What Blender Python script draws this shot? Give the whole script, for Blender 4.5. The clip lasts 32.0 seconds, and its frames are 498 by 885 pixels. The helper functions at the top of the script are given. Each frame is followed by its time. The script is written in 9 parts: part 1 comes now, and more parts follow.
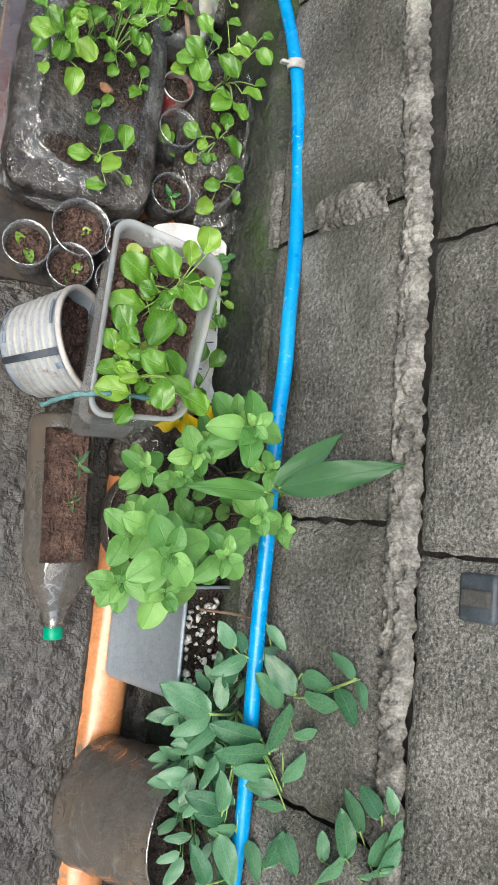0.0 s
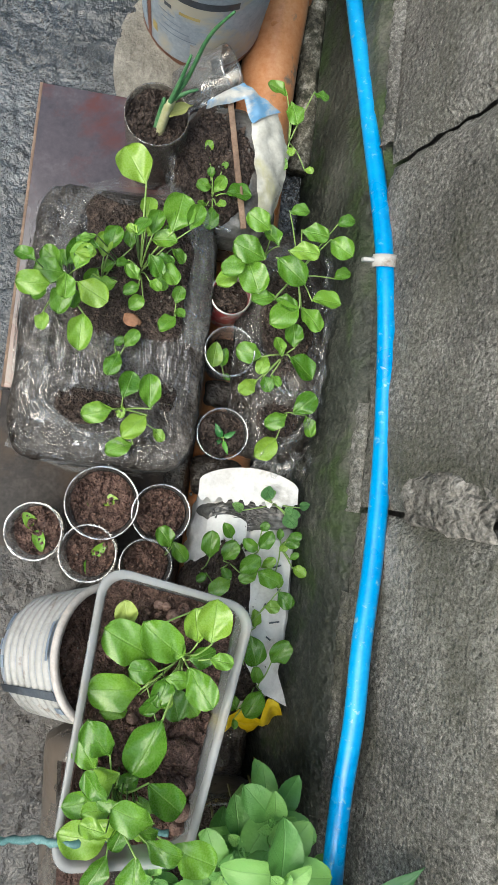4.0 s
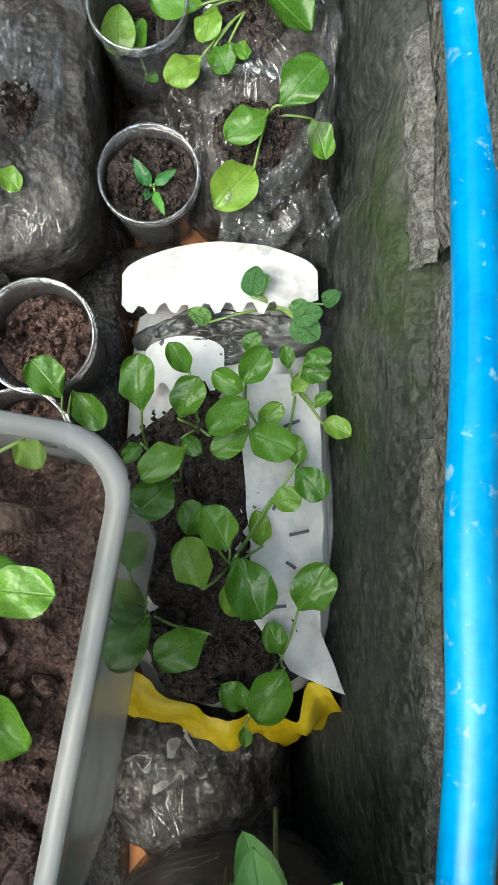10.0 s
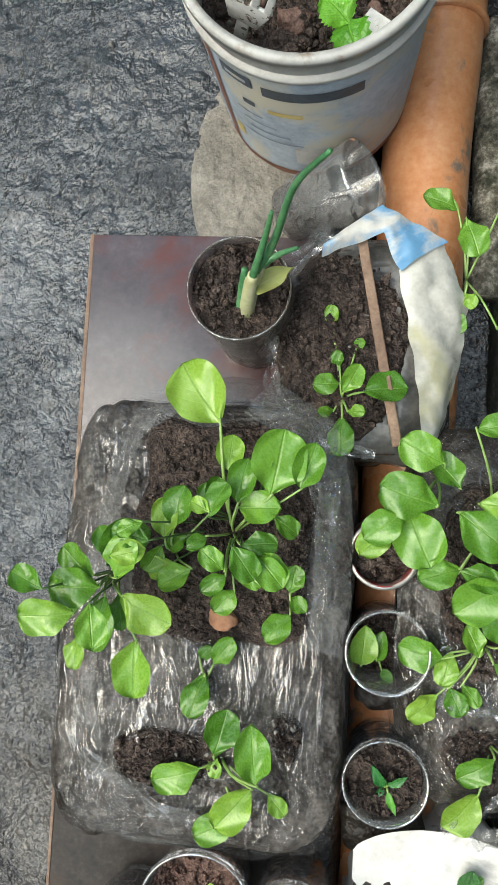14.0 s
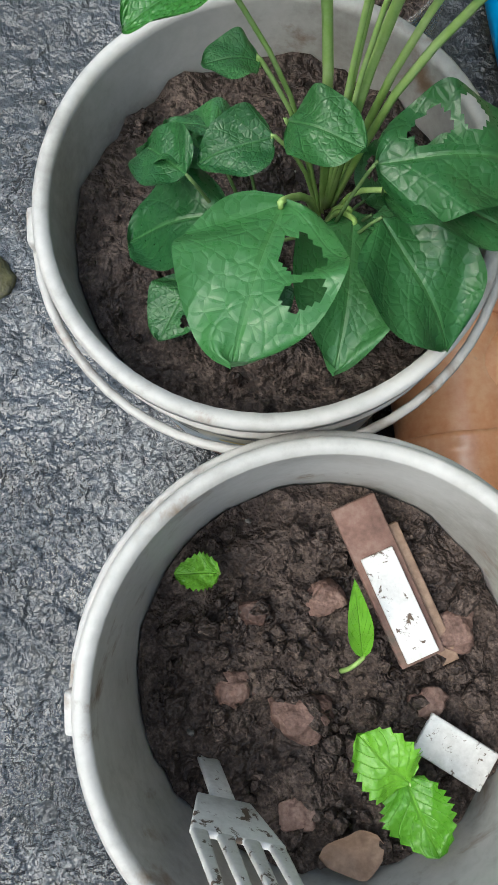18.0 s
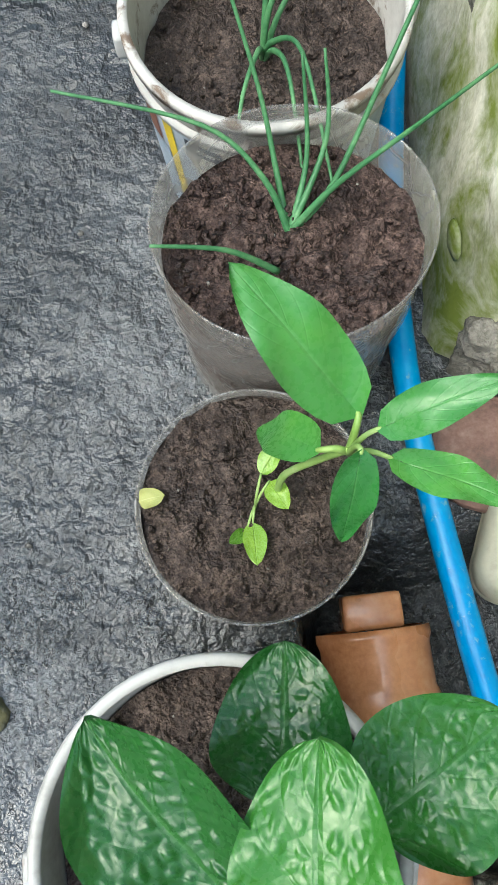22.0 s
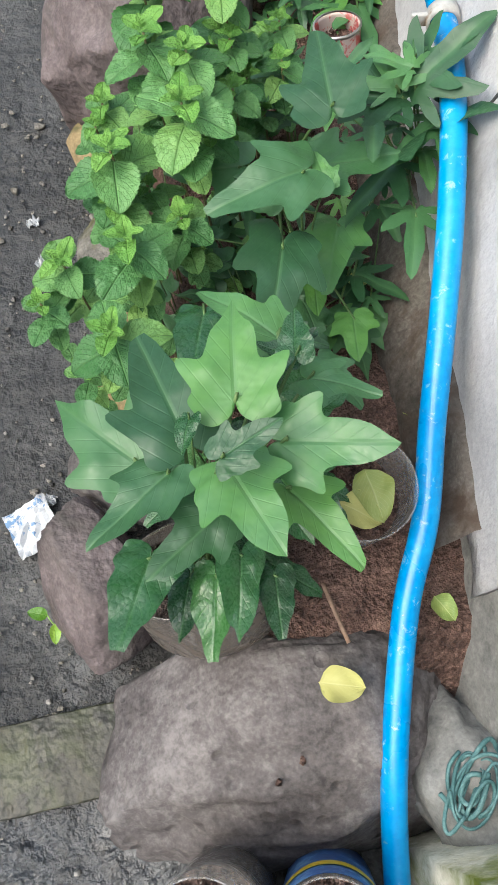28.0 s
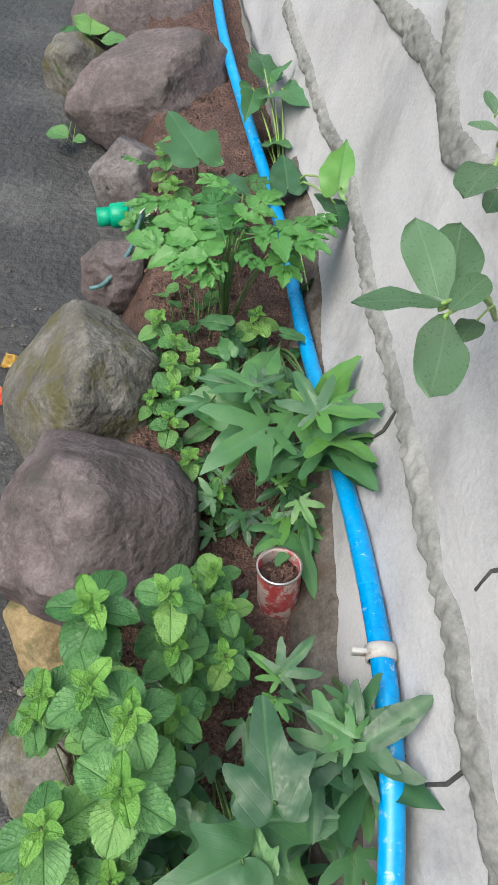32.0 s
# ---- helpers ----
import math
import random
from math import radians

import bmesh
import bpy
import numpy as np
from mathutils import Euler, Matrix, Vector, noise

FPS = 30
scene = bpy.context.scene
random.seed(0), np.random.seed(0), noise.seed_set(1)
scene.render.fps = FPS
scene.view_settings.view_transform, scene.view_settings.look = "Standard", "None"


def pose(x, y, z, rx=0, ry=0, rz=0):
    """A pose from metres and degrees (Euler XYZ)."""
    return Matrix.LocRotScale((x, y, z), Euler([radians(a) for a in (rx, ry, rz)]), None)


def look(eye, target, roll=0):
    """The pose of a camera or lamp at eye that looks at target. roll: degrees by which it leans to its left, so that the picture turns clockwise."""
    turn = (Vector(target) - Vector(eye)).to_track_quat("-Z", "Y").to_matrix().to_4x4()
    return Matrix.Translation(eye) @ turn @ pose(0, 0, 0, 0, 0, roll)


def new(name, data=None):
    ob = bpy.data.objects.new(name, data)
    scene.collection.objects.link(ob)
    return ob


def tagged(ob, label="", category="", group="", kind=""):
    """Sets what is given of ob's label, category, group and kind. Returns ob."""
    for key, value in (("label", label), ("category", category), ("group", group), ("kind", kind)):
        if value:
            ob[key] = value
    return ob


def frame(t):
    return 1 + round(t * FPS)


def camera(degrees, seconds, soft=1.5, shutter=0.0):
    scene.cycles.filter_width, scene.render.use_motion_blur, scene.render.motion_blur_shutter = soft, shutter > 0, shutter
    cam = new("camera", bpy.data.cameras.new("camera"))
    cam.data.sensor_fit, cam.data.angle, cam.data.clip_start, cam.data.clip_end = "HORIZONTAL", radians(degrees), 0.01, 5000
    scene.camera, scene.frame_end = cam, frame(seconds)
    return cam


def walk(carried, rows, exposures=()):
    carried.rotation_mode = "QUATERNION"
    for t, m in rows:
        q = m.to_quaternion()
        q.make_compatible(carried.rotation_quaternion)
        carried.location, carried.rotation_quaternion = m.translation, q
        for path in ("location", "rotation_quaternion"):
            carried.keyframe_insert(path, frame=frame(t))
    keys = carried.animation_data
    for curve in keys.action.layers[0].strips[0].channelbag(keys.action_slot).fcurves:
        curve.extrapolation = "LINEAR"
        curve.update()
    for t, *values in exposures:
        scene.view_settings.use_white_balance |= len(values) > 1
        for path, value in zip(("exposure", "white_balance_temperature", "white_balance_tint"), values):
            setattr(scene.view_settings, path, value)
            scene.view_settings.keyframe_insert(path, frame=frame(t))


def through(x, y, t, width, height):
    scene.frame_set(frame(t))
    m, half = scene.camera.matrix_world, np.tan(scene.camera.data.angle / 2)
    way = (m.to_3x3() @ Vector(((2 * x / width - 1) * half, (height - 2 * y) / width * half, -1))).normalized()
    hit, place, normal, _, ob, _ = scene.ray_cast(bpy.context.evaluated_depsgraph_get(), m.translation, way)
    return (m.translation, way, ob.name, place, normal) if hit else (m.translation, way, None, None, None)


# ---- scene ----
PATH = [
    (0.0, -0.2976, -0.0597, 1.2591, 4.81, -22.62, 5.33),
    (0.5, -0.2989, -0.0302, 1.2564, 6.42, -21.57, 5.83),
    (1.0, -0.2803, 0.0155, 1.2397, 6.57, -20.05, 6.41),
    (1.5, -0.2212, 0.0857, 1.1864, 8.52, -17.33, 7.96),
    (2.0, -0.1739, 0.1610, 1.1466, 8.24, -14.45, 7.28),
    (2.5, -0.1493, 0.2300, 1.1310, 7.64, -12.50, 8.15),
    (3.0, -0.1321, 0.3092, 1.1156, 6.45, -11.57, 7.07),
    (3.5, -0.1123, 0.3694, 1.0903, 3.63, -11.00, 6.82),
    (4.0, -0.1046, 0.4331, 1.0530, 2.88, -8.43, 6.13),
    (4.5, -0.0755, 0.4542, 0.9224, 1.26, -3.16, 6.64),
    (6.5, -0.0373, 0.3647, 0.6899, 8.67, 1.57, -0.09),
    (7.0, -0.0251, 0.2881, 0.6814, 5.01, 1.48, -6.74),
    (7.5, -0.0222, 0.2281, 0.6786, 2.11, 0.93, -11.01),
    (8.0, -0.0296, 0.2060, 0.6677, 0.46, 3.66, -12.65),
    (8.5, -0.0328, 0.2213, 0.6537, 1.15, 3.68, -11.74),
    (9.0, -0.0193, 0.2411, 0.6344, 1.71, 2.44, -8.42),
    (9.5, 0.0422, 0.2889, 0.5948, 0.25, 1.78, -4.68),
    (10.0, 0.0671, 0.3048, 0.5731, 2.00, 0.67, -0.78),
    (10.5, 0.0872, 0.3072, 0.5729, 1.75, 2.03, -0.07),
    (11.0, 0.0665, 0.3463, 0.5891, 2.66, 3.30, 2.84),
    (11.5, 0.0304, 0.4480, 0.6239, 2.14, 5.08, 6.86),
    (12.0, 0.0184, 0.5004, 0.6385, 3.91, 7.17, 9.42),
    (12.5, -0.0381, 0.5984, 0.6753, 3.54, 7.16, 7.89),
    (13.0, -0.0673, 0.6614, 0.6885, 4.76, 6.54, 5.82),
    (13.5, -0.0887, 0.7038, 0.6802, 3.58, 7.69, 4.28),
    (14.0, -0.0561, 0.7428, 0.6987, 3.42, 6.69, 3.22),
    (14.5, -0.0185, 0.8114, 0.6888, 4.18, 6.56, 3.69),
    (15.0, -0.0018, 0.9056, 0.6759, 4.85, 9.54, 5.34),
    (15.5, -0.0070, 0.9841, 0.6938, 5.53, 9.88, 5.66),
    (17.5, -0.0997, 1.1497, 0.4686, 1.16, -0.65, -6.01),
    (18.0, -0.1133, 1.1863, 0.4986, 8.83, 1.90, -3.77),
    (18.5, -0.1078, 1.2410, 0.5166, 8.86, 1.69, -2.27),
    (19.0, -0.0915, 1.2656, 0.5345, 10.79, 1.53, -3.95),
    (19.5, -0.0854, 1.2712, 0.5460, 11.64, 1.44, -4.85),
    (20.0, -0.0632, 1.2801, 0.5738, 12.24, 1.25, -6.43),
    (20.5, -0.0689, 1.2812, 0.5931, 11.58, 1.90, -5.90),
    (21.0, -0.0548, 1.3389, 0.6118, 14.31, 2.69, -4.80),
    (21.5, -0.0544, 1.3847, 0.6019, 11.49, 2.62, -5.99),
    (22.0, -0.0638, 1.4538, 0.6275, 13.14, 1.61, -6.63),
    (22.5, -0.0581, 1.5303, 0.6483, 14.58, 1.51, -5.76),
    (23.0, -0.0232, 1.6179, 0.6457, 14.59, 4.38, -4.48),
    (23.5, -0.0086, 1.6628, 0.6662, 12.56, 2.68, -5.61),
    (24.0, -0.0305, 1.7367, 0.6801, 10.92, -0.80, -9.77),
    (24.5, -0.0352, 1.8018, 0.7047, 11.83, -1.78, -10.66),
    (25.0, -0.0113, 1.9135, 0.6982, 10.11, -0.34, -8.47),
    (25.5, 0.0357, 2.0191, 0.6948, 10.11, 3.37, -8.67),
    (26.0, 0.0477, 2.0514, 0.7051, 11.83, 4.03, -8.02),
    (26.5, 0.0458, 2.0754, 0.7191, 15.37, 4.87, -6.61),
    (28.5, 0.0929, 2.1742, 0.8350, 21.59, 4.09, -12.51),
    (29.0, 0.0753, 2.2064, 0.8477, 22.26, 2.61, -10.97),
    (29.5, 0.0912, 2.2551, 0.8556, 23.62, 2.78, -10.25),
    (30.0, 0.1248, 2.3299, 0.8656, 25.67, 3.94, -8.54),
    (30.5, 0.1527, 2.3776, 0.8833, 27.79, 5.35, -8.17),
    (31.0, 0.1691, 2.4032, 0.9304, 31.15, 3.50, -7.21),
    (31.5, 0.1608, 2.4396, 0.9776, 34.60, 1.58, -8.61),
    (32.0, 0.1452, 2.5052, 0.9973, 35.28, -1.67, -11.14),
]
cam = camera(37.69, 32.0, soft=1.5)
walk(cam, [(row[0], pose(*row[1:])) for row in PATH], [(0.0, 0.68, 6200, 4), (8.0, 0.76, 6100, 0), (12.0, 0.82, 6050, 0), (14.0, 0.74, 6200, 0), (17.0, 0.7, 5900, 2), (20.0, 0.84, 5850, 3), (22.5, 1.0, 5850, 0), (26.0, 1.02, 6000, 6), (29.0, 0.9, 6150, 6), (32.0, 0.72, 6150, 6)])

# ---- world and light: an overcast sky, open to the lane side ----
world = bpy.data.worlds.new("overcast_sky")
scene.world = world
world.use_nodes = True
wn = world.node_tree.nodes
wl = world.node_tree.links
sky = wn.new("ShaderNodeTexSky")
sky.sky_type = "NISHITA"
sky.sun_disc = False
sky.sun_elevation = radians(58)
sky.sun_rotation = radians(250)
sky.air_density = 1.6
sky.dust_density = 6.0
sky.ozone_density = 1.0
wl.new(sky.outputs[0], wn["Background"].inputs[0])
wn["Background"].inputs[1].default_value = 0.15
sun = new("sun", bpy.data.lights.new("sun", "SUN"))
sun.data.energy = 1.3
sun.data.angle = radians(60)
sun.data.color = (1.0, 0.985, 0.96)
sun.matrix_world = look((-2.2, -0.8, 4.4), (0, 0, 0))


# ---- materials ----
def mat(name):
    m = bpy.data.materials.new(name)
    m.use_nodes = True
    nt = m.node_tree
    return m, nt, nt.nodes["Principled BSDF"]


def noise_node(nt, scale, detail=5.0, rough=0.6, coords=None, distort=0.0):
    n = nt.nodes.new("ShaderNodeTexNoise")
    n.inputs["Scale"].default_value = scale
    n.inputs["Detail"].default_value = detail
    n.inputs["Roughness"].default_value = rough
    n.inputs["Distortion"].default_value = distort
    if coords is not None:
        nt.links.new(coords, n.inputs["Vector"])
    return n.outputs["Fac"]


def ramp(nt, fac, stops):
    r = nt.nodes.new("ShaderNodeValToRGB")
    e = r.color_ramp.elements
    while len(e) < len(stops):
        e.new(0.5)
    for el, (p, c) in zip(e, stops):
        el.position = p
        el.color = (*c, 1) if len(c) == 3 else c
    nt.links.new(fac, r.inputs[0])
    return r.outputs[0]


def mixc(nt, fac, a, b, mode="MIX"):
    n = nt.nodes.new("ShaderNodeMix")
    n.data_type = "RGBA"
    n.blend_type = mode
    for sock, val in ((n.inputs["Factor"], fac), (n.inputs["A"], a), (n.inputs["B"], b)):
        if isinstance(val, (int, float)):
            sock.default_value = val
        elif isinstance(val, tuple):
            sock.default_value = (*val, 1)
        else:
            nt.links.new(val, sock)
    return n.outputs["Result"]


def calc(nt, op, a, b=0.0):
    n = nt.nodes.new("ShaderNodeMath")
    n.operation = op
    for i, v in enumerate((a, b)):
        if isinstance(v, (int, float)):
            n.inputs[i].default_value = v
        else:
            nt.links.new(v, n.inputs[i])
    return n.outputs[0]


def bump(nt, bsdf, height, strength=0.4, dist=0.004):
    b = nt.nodes.new("ShaderNodeBump")
    b.inputs["Strength"].default_value = strength
    b.inputs["Distance"].default_value = dist
    nt.links.new(height, b.inputs["Height"])
    nt.links.new(b.outputs[0], bsdf.inputs["Normal"])


def world_pos(nt):
    return nt.nodes.new("ShaderNodeNewGeometry").outputs["Position"]


def object_pos(nt):
    return nt.nodes.new("ShaderNodeTexCoord").outputs["Object"]


def surface(name, dark, mid, light, big=6.0, fine=90.0, rough=(0.7, 0.95), relief=0.5, depth=0.003, spec=0.4, stain=None, stain_scale=3.0,
            stain_at=(0.5, 0.62), coords="world", metal=0.0, coat=0.0, contrast=0.55, pit=0.12, spread=0.13):
    """A weathered surface: broad patches, fine grain, optional stains, relief."""
    m, nt, b = mat(name)
    co = world_pos(nt) if coords == "world" else object_pos(nt)
    f1 = noise_node(nt, big, 4, 0.55, co)
    f2 = noise_node(nt, fine, 6, 0.7, co)
    f3 = noise_node(nt, fine * 3.1, 3, 0.6, co)
    grain = calc(nt, "ADD", calc(nt, "MULTIPLY", f2, 0.62), calc(nt, "MULTIPLY", f3, 0.38))
    f = calc(nt, "ADD", calc(nt, "MULTIPLY", f1, 1 - contrast), calc(nt, "MULTIPLY", grain, contrast))
    c = ramp(nt, f, [(0.5 - spread, dark), (0.5, mid), (0.5 + spread, light)])
    if stain is not None:
        s = noise_node(nt, stain_scale, 6, 0.65, co, 0.4)
        mask = ramp(nt, s, [(stain_at[0], (0, 0, 0)), (stain_at[1], (1, 1, 1))])
        c = mixc(nt, mask, c, stain)
    nt.links.new(c, b.inputs["Base Color"])
    nt.links.new(ramp(nt, f1, [(0.3, (rough[0],) * 3), (0.7, (rough[1],) * 3)]), b.inputs["Roughness"])
    b.inputs["Specular IOR Level"].default_value = spec
    b.inputs["Metallic"].default_value = metal
    b.inputs["Coat Weight"].default_value = coat
    b.inputs["Coat Roughness"].default_value = 0.15
    if relief:
        hgt = noise_node(nt, fine * 0.8, 2.5, 0.55, co)
        vo = nt.nodes.new("ShaderNodeTexVoronoi")
        vo.inputs["Scale"].default_value = fine * 0.55
        nt.links.new(co, vo.inputs["Vector"])
        pits = ramp(nt, vo.outputs["Distance"], [(0.0, (0, 0, 0)), (0.28, (1, 1, 1))])
        bump(nt, b, calc(nt, "ADD", calc(nt, "MULTIPLY", hgt, 1.0), calc(nt, "MULTIPLY", pits, pit)), relief, depth)
    return m


def clear_plastic(name, tint, cover, rough=0.25, dirt=(0.16, 0.12, 0.09), dirt_cover=0.5, scale=14.0):
    """Thin dusty see-through plastic: partly clear, partly soiled."""
    m, nt, b = mat(name)
    co = object_pos(nt)
    f = noise_node(nt, scale, 6, 0.65, co, 0.6)
    b.inputs["Roughness"].default_value = rough
    nt.links.new(mixc(nt, ramp(nt, f, [(0.42, (0, 0, 0)), (0.62, (1, 1, 1))]), tint, dirt), b.inputs["Base Color"])
    nt.links.new(ramp(nt, f, [(0.4, (cover,) * 3), (0.65, (max(cover, dirt_cover),) * 3)]), b.inputs["Alpha"])
    return m


def film_material(name, tint, haze, gloss=0.16, rough=0.08, crease=1.0, scale=14.0, dirt=(0.16, 0.13, 0.1), dirty=0.5, through=0.0, drawn=1.0):
    """Clear plastic film: mostly see-through, a little milky, soiled in patches, with sharp glints on its creases."""
    m, nt, b = mat(name)
    co = object_pos(nt)
    f = noise_node(nt, scale, 6, 0.65, co, 0.6)
    b.inputs["Roughness"].default_value = 0.35
    soil_mask = ramp(nt, f, [(0.45, (0, 0, 0)), (0.62, (1, 1, 1))])
    nt.links.new(mixc(nt, soil_mask, tint, dirt), b.inputs["Base Color"])
    pull = nt.nodes.new("ShaderNodeMapping")
    pull.inputs["Scale"].default_value = (drawn, 1 / drawn, drawn)
    nt.links.new(co, pull.inputs["Vector"])
    co = pull.outputs[0]
    w1 = calc(nt, "ABSOLUTE", calc(nt, "SUBTRACT", noise_node(nt, scale * 1.5, 2, 0.5, co, 1.6), 0.5))
    w2 = calc(nt, "ABSOLUTE", calc(nt, "SUBTRACT", noise_node(nt, scale * 4.5, 3, 0.5, co, 1.2), 0.5))
    bump(nt, b, calc(nt, "ADD", calc(nt, "MULTIPLY", w1, -1.0), calc(nt, "MULTIPLY", w2, -0.22)), crease, 0.012)
    normal = b.inputs["Normal"].links[0].from_socket
    clear = nt.nodes.new("ShaderNodeBsdfTransparent")
    body = nt.nodes.new("ShaderNodeMixShader")
    nt.links.new(mixc(nt, soil_mask, (haze,) * 3, (dirty,) * 3), body.inputs[0])
    nt.links.new(clear.outputs[0], body.inputs[1])
    solid = b
    if through:
        milky = nt.nodes.new("ShaderNodeBsdfTranslucent")
        milky.inputs["Color"].default_value = (*tint, 1)
        solid = nt.nodes.new("ShaderNodeMixShader")
        solid.inputs[0].default_value = through
        nt.links.new(b.outputs[0], solid.inputs[1])
        nt.links.new(milky.outputs[0], solid.inputs[2])
    nt.links.new(solid.outputs[0], body.inputs[2])
    shine = nt.nodes.new("ShaderNodeBsdfGlossy")
    shine.inputs["Roughness"].default_value = rough
    nt.links.new(normal, shine.inputs["Normal"])
    top = nt.nodes.new("ShaderNodeMixShader")
    ridge = ramp(nt, w1, [(0.0, (min(1, gloss * 6.0),) * 3), (0.03, (gloss,) * 3)])
    nt.links.new(ridge, top.inputs[0])
    nt.links.new(body.outputs[0], top.inputs[1])
    nt.links.new(shine.outputs[0], top.inputs[2])
    nt.links.new(top.outputs[0], nt.nodes["Material Output"].inputs["Surface"])
    return m


def leaf_material(name, dark, light, vein, gloss=0.35, blister=0.0, veins=9.0, spec=0.5, side_strength=0.5, relief=0.3, lift=0.0016, young=None):
    """Leaf: midrib and side veins from the leaf's own coordinates, a blotchy green, a soft wet gloss."""
    m, nt, b = mat(name)
    uv = nt.nodes.new("ShaderNodeUVMap")
    uv.uv_map = "leaf"
    sep = nt.nodes.new("ShaderNodeSeparateXYZ")
    nt.links.new(uv.outputs[0], sep.inputs[0])
    u, v = sep.outputs[0], sep.outputs[1]
    av = calc(nt, "ABSOLUTE", calc(nt, "SUBTRACT", v, 0.5))
    rib = ramp(nt, av, [(0.0, (1, 1, 1)), (0.035, (0, 0, 0))])
    diag = calc(nt, "SUBTRACT", calc(nt, "MULTIPLY", u, veins), calc(nt, "MULTIPLY", av, veins * 0.9))
    tri = calc(nt, "ABSOLUTE", calc(nt, "SUBTRACT", calc(nt, "FRACT", diag), 0.5))
    side = ramp(nt, tri, [(0.0, (side_strength,) * 3), (0.08, (0, 0, 0))])
    allv = calc(nt, "MAXIMUM", rib, side)
    info = nt.nodes.new("ShaderNodeObjectInfo")
    co = object_pos(nt)
    blotch = noise_node(nt, 3.0, 3, 0.5, co)
    f = calc(nt, "ADD", calc(nt, "MULTIPLY", blotch, 0.22), calc(nt, "MULTIPLY", info.outputs["Random"], 0.72))
    c = ramp(nt, f, [(0.16, dark), (0.6, light), (0.82, young or light)])
    fleck = noise_node(nt, 18.0, 5, 0.7, co)
    c = mixc(nt, ramp(nt, fleck, [(0.56, (0, 0, 0)), (0.75, (0.22, 0.22, 0.22))]), c, light)
    c = mixc(nt, calc(nt, "MULTIPLY", allv, 0.45), c, vein)
    nt.links.new(c, b.inputs["Base Color"])
    drops = noise_node(nt, 26.0, 2, 0.5, co)
    nt.links.new(ramp(nt, drops, [(0.4, (gloss + 0.12,) * 3), (0.66, (gloss - 0.1,) * 3)]), b.inputs["Roughness"])
    b.inputs["Specular IOR Level"].default_value = spec
    b.inputs["Subsurface Weight"].default_value = 0.0
    b.inputs["Transmission Weight"].default_value = 0.0
    h = calc(nt, "ADD", calc(nt, "MULTIPLY", allv, -0.35), calc(nt, "MULTIPLY", noise_node(nt, 4.0, 2, 0.5, co), 1.2))
    if blister:
        vo = nt.nodes.new("ShaderNodeTexVoronoi")
        vo.feature = "DISTANCE_TO_EDGE"
        vo.inputs["Scale"].default_value = 13.0
        nt.links.new(co, vo.inputs["Vector"])
        h = calc(nt, "ADD", h, calc(nt, "MULTIPLY", calc(nt, "MINIMUM", vo.outputs["Distance"], 0.22), blister))
    bump(nt, b, h, relief, lift)
    # light passing through thin leaves
    tl = nt.nodes.new("ShaderNodeBsdfTranslucent")
    nt.links.new(c, tl.inputs["Color"])
    mx = nt.nodes.new("ShaderNodeMixShader")
    mx.inputs[0].default_value = 0.22
    nt.links.new(b.outputs[0], mx.inputs[1])
    nt.links.new(tl.outputs[0], mx.inputs[2])
    nt.links.new(mx.outputs[0], nt.nodes["Material Output"].inputs["Surface"])
    return m


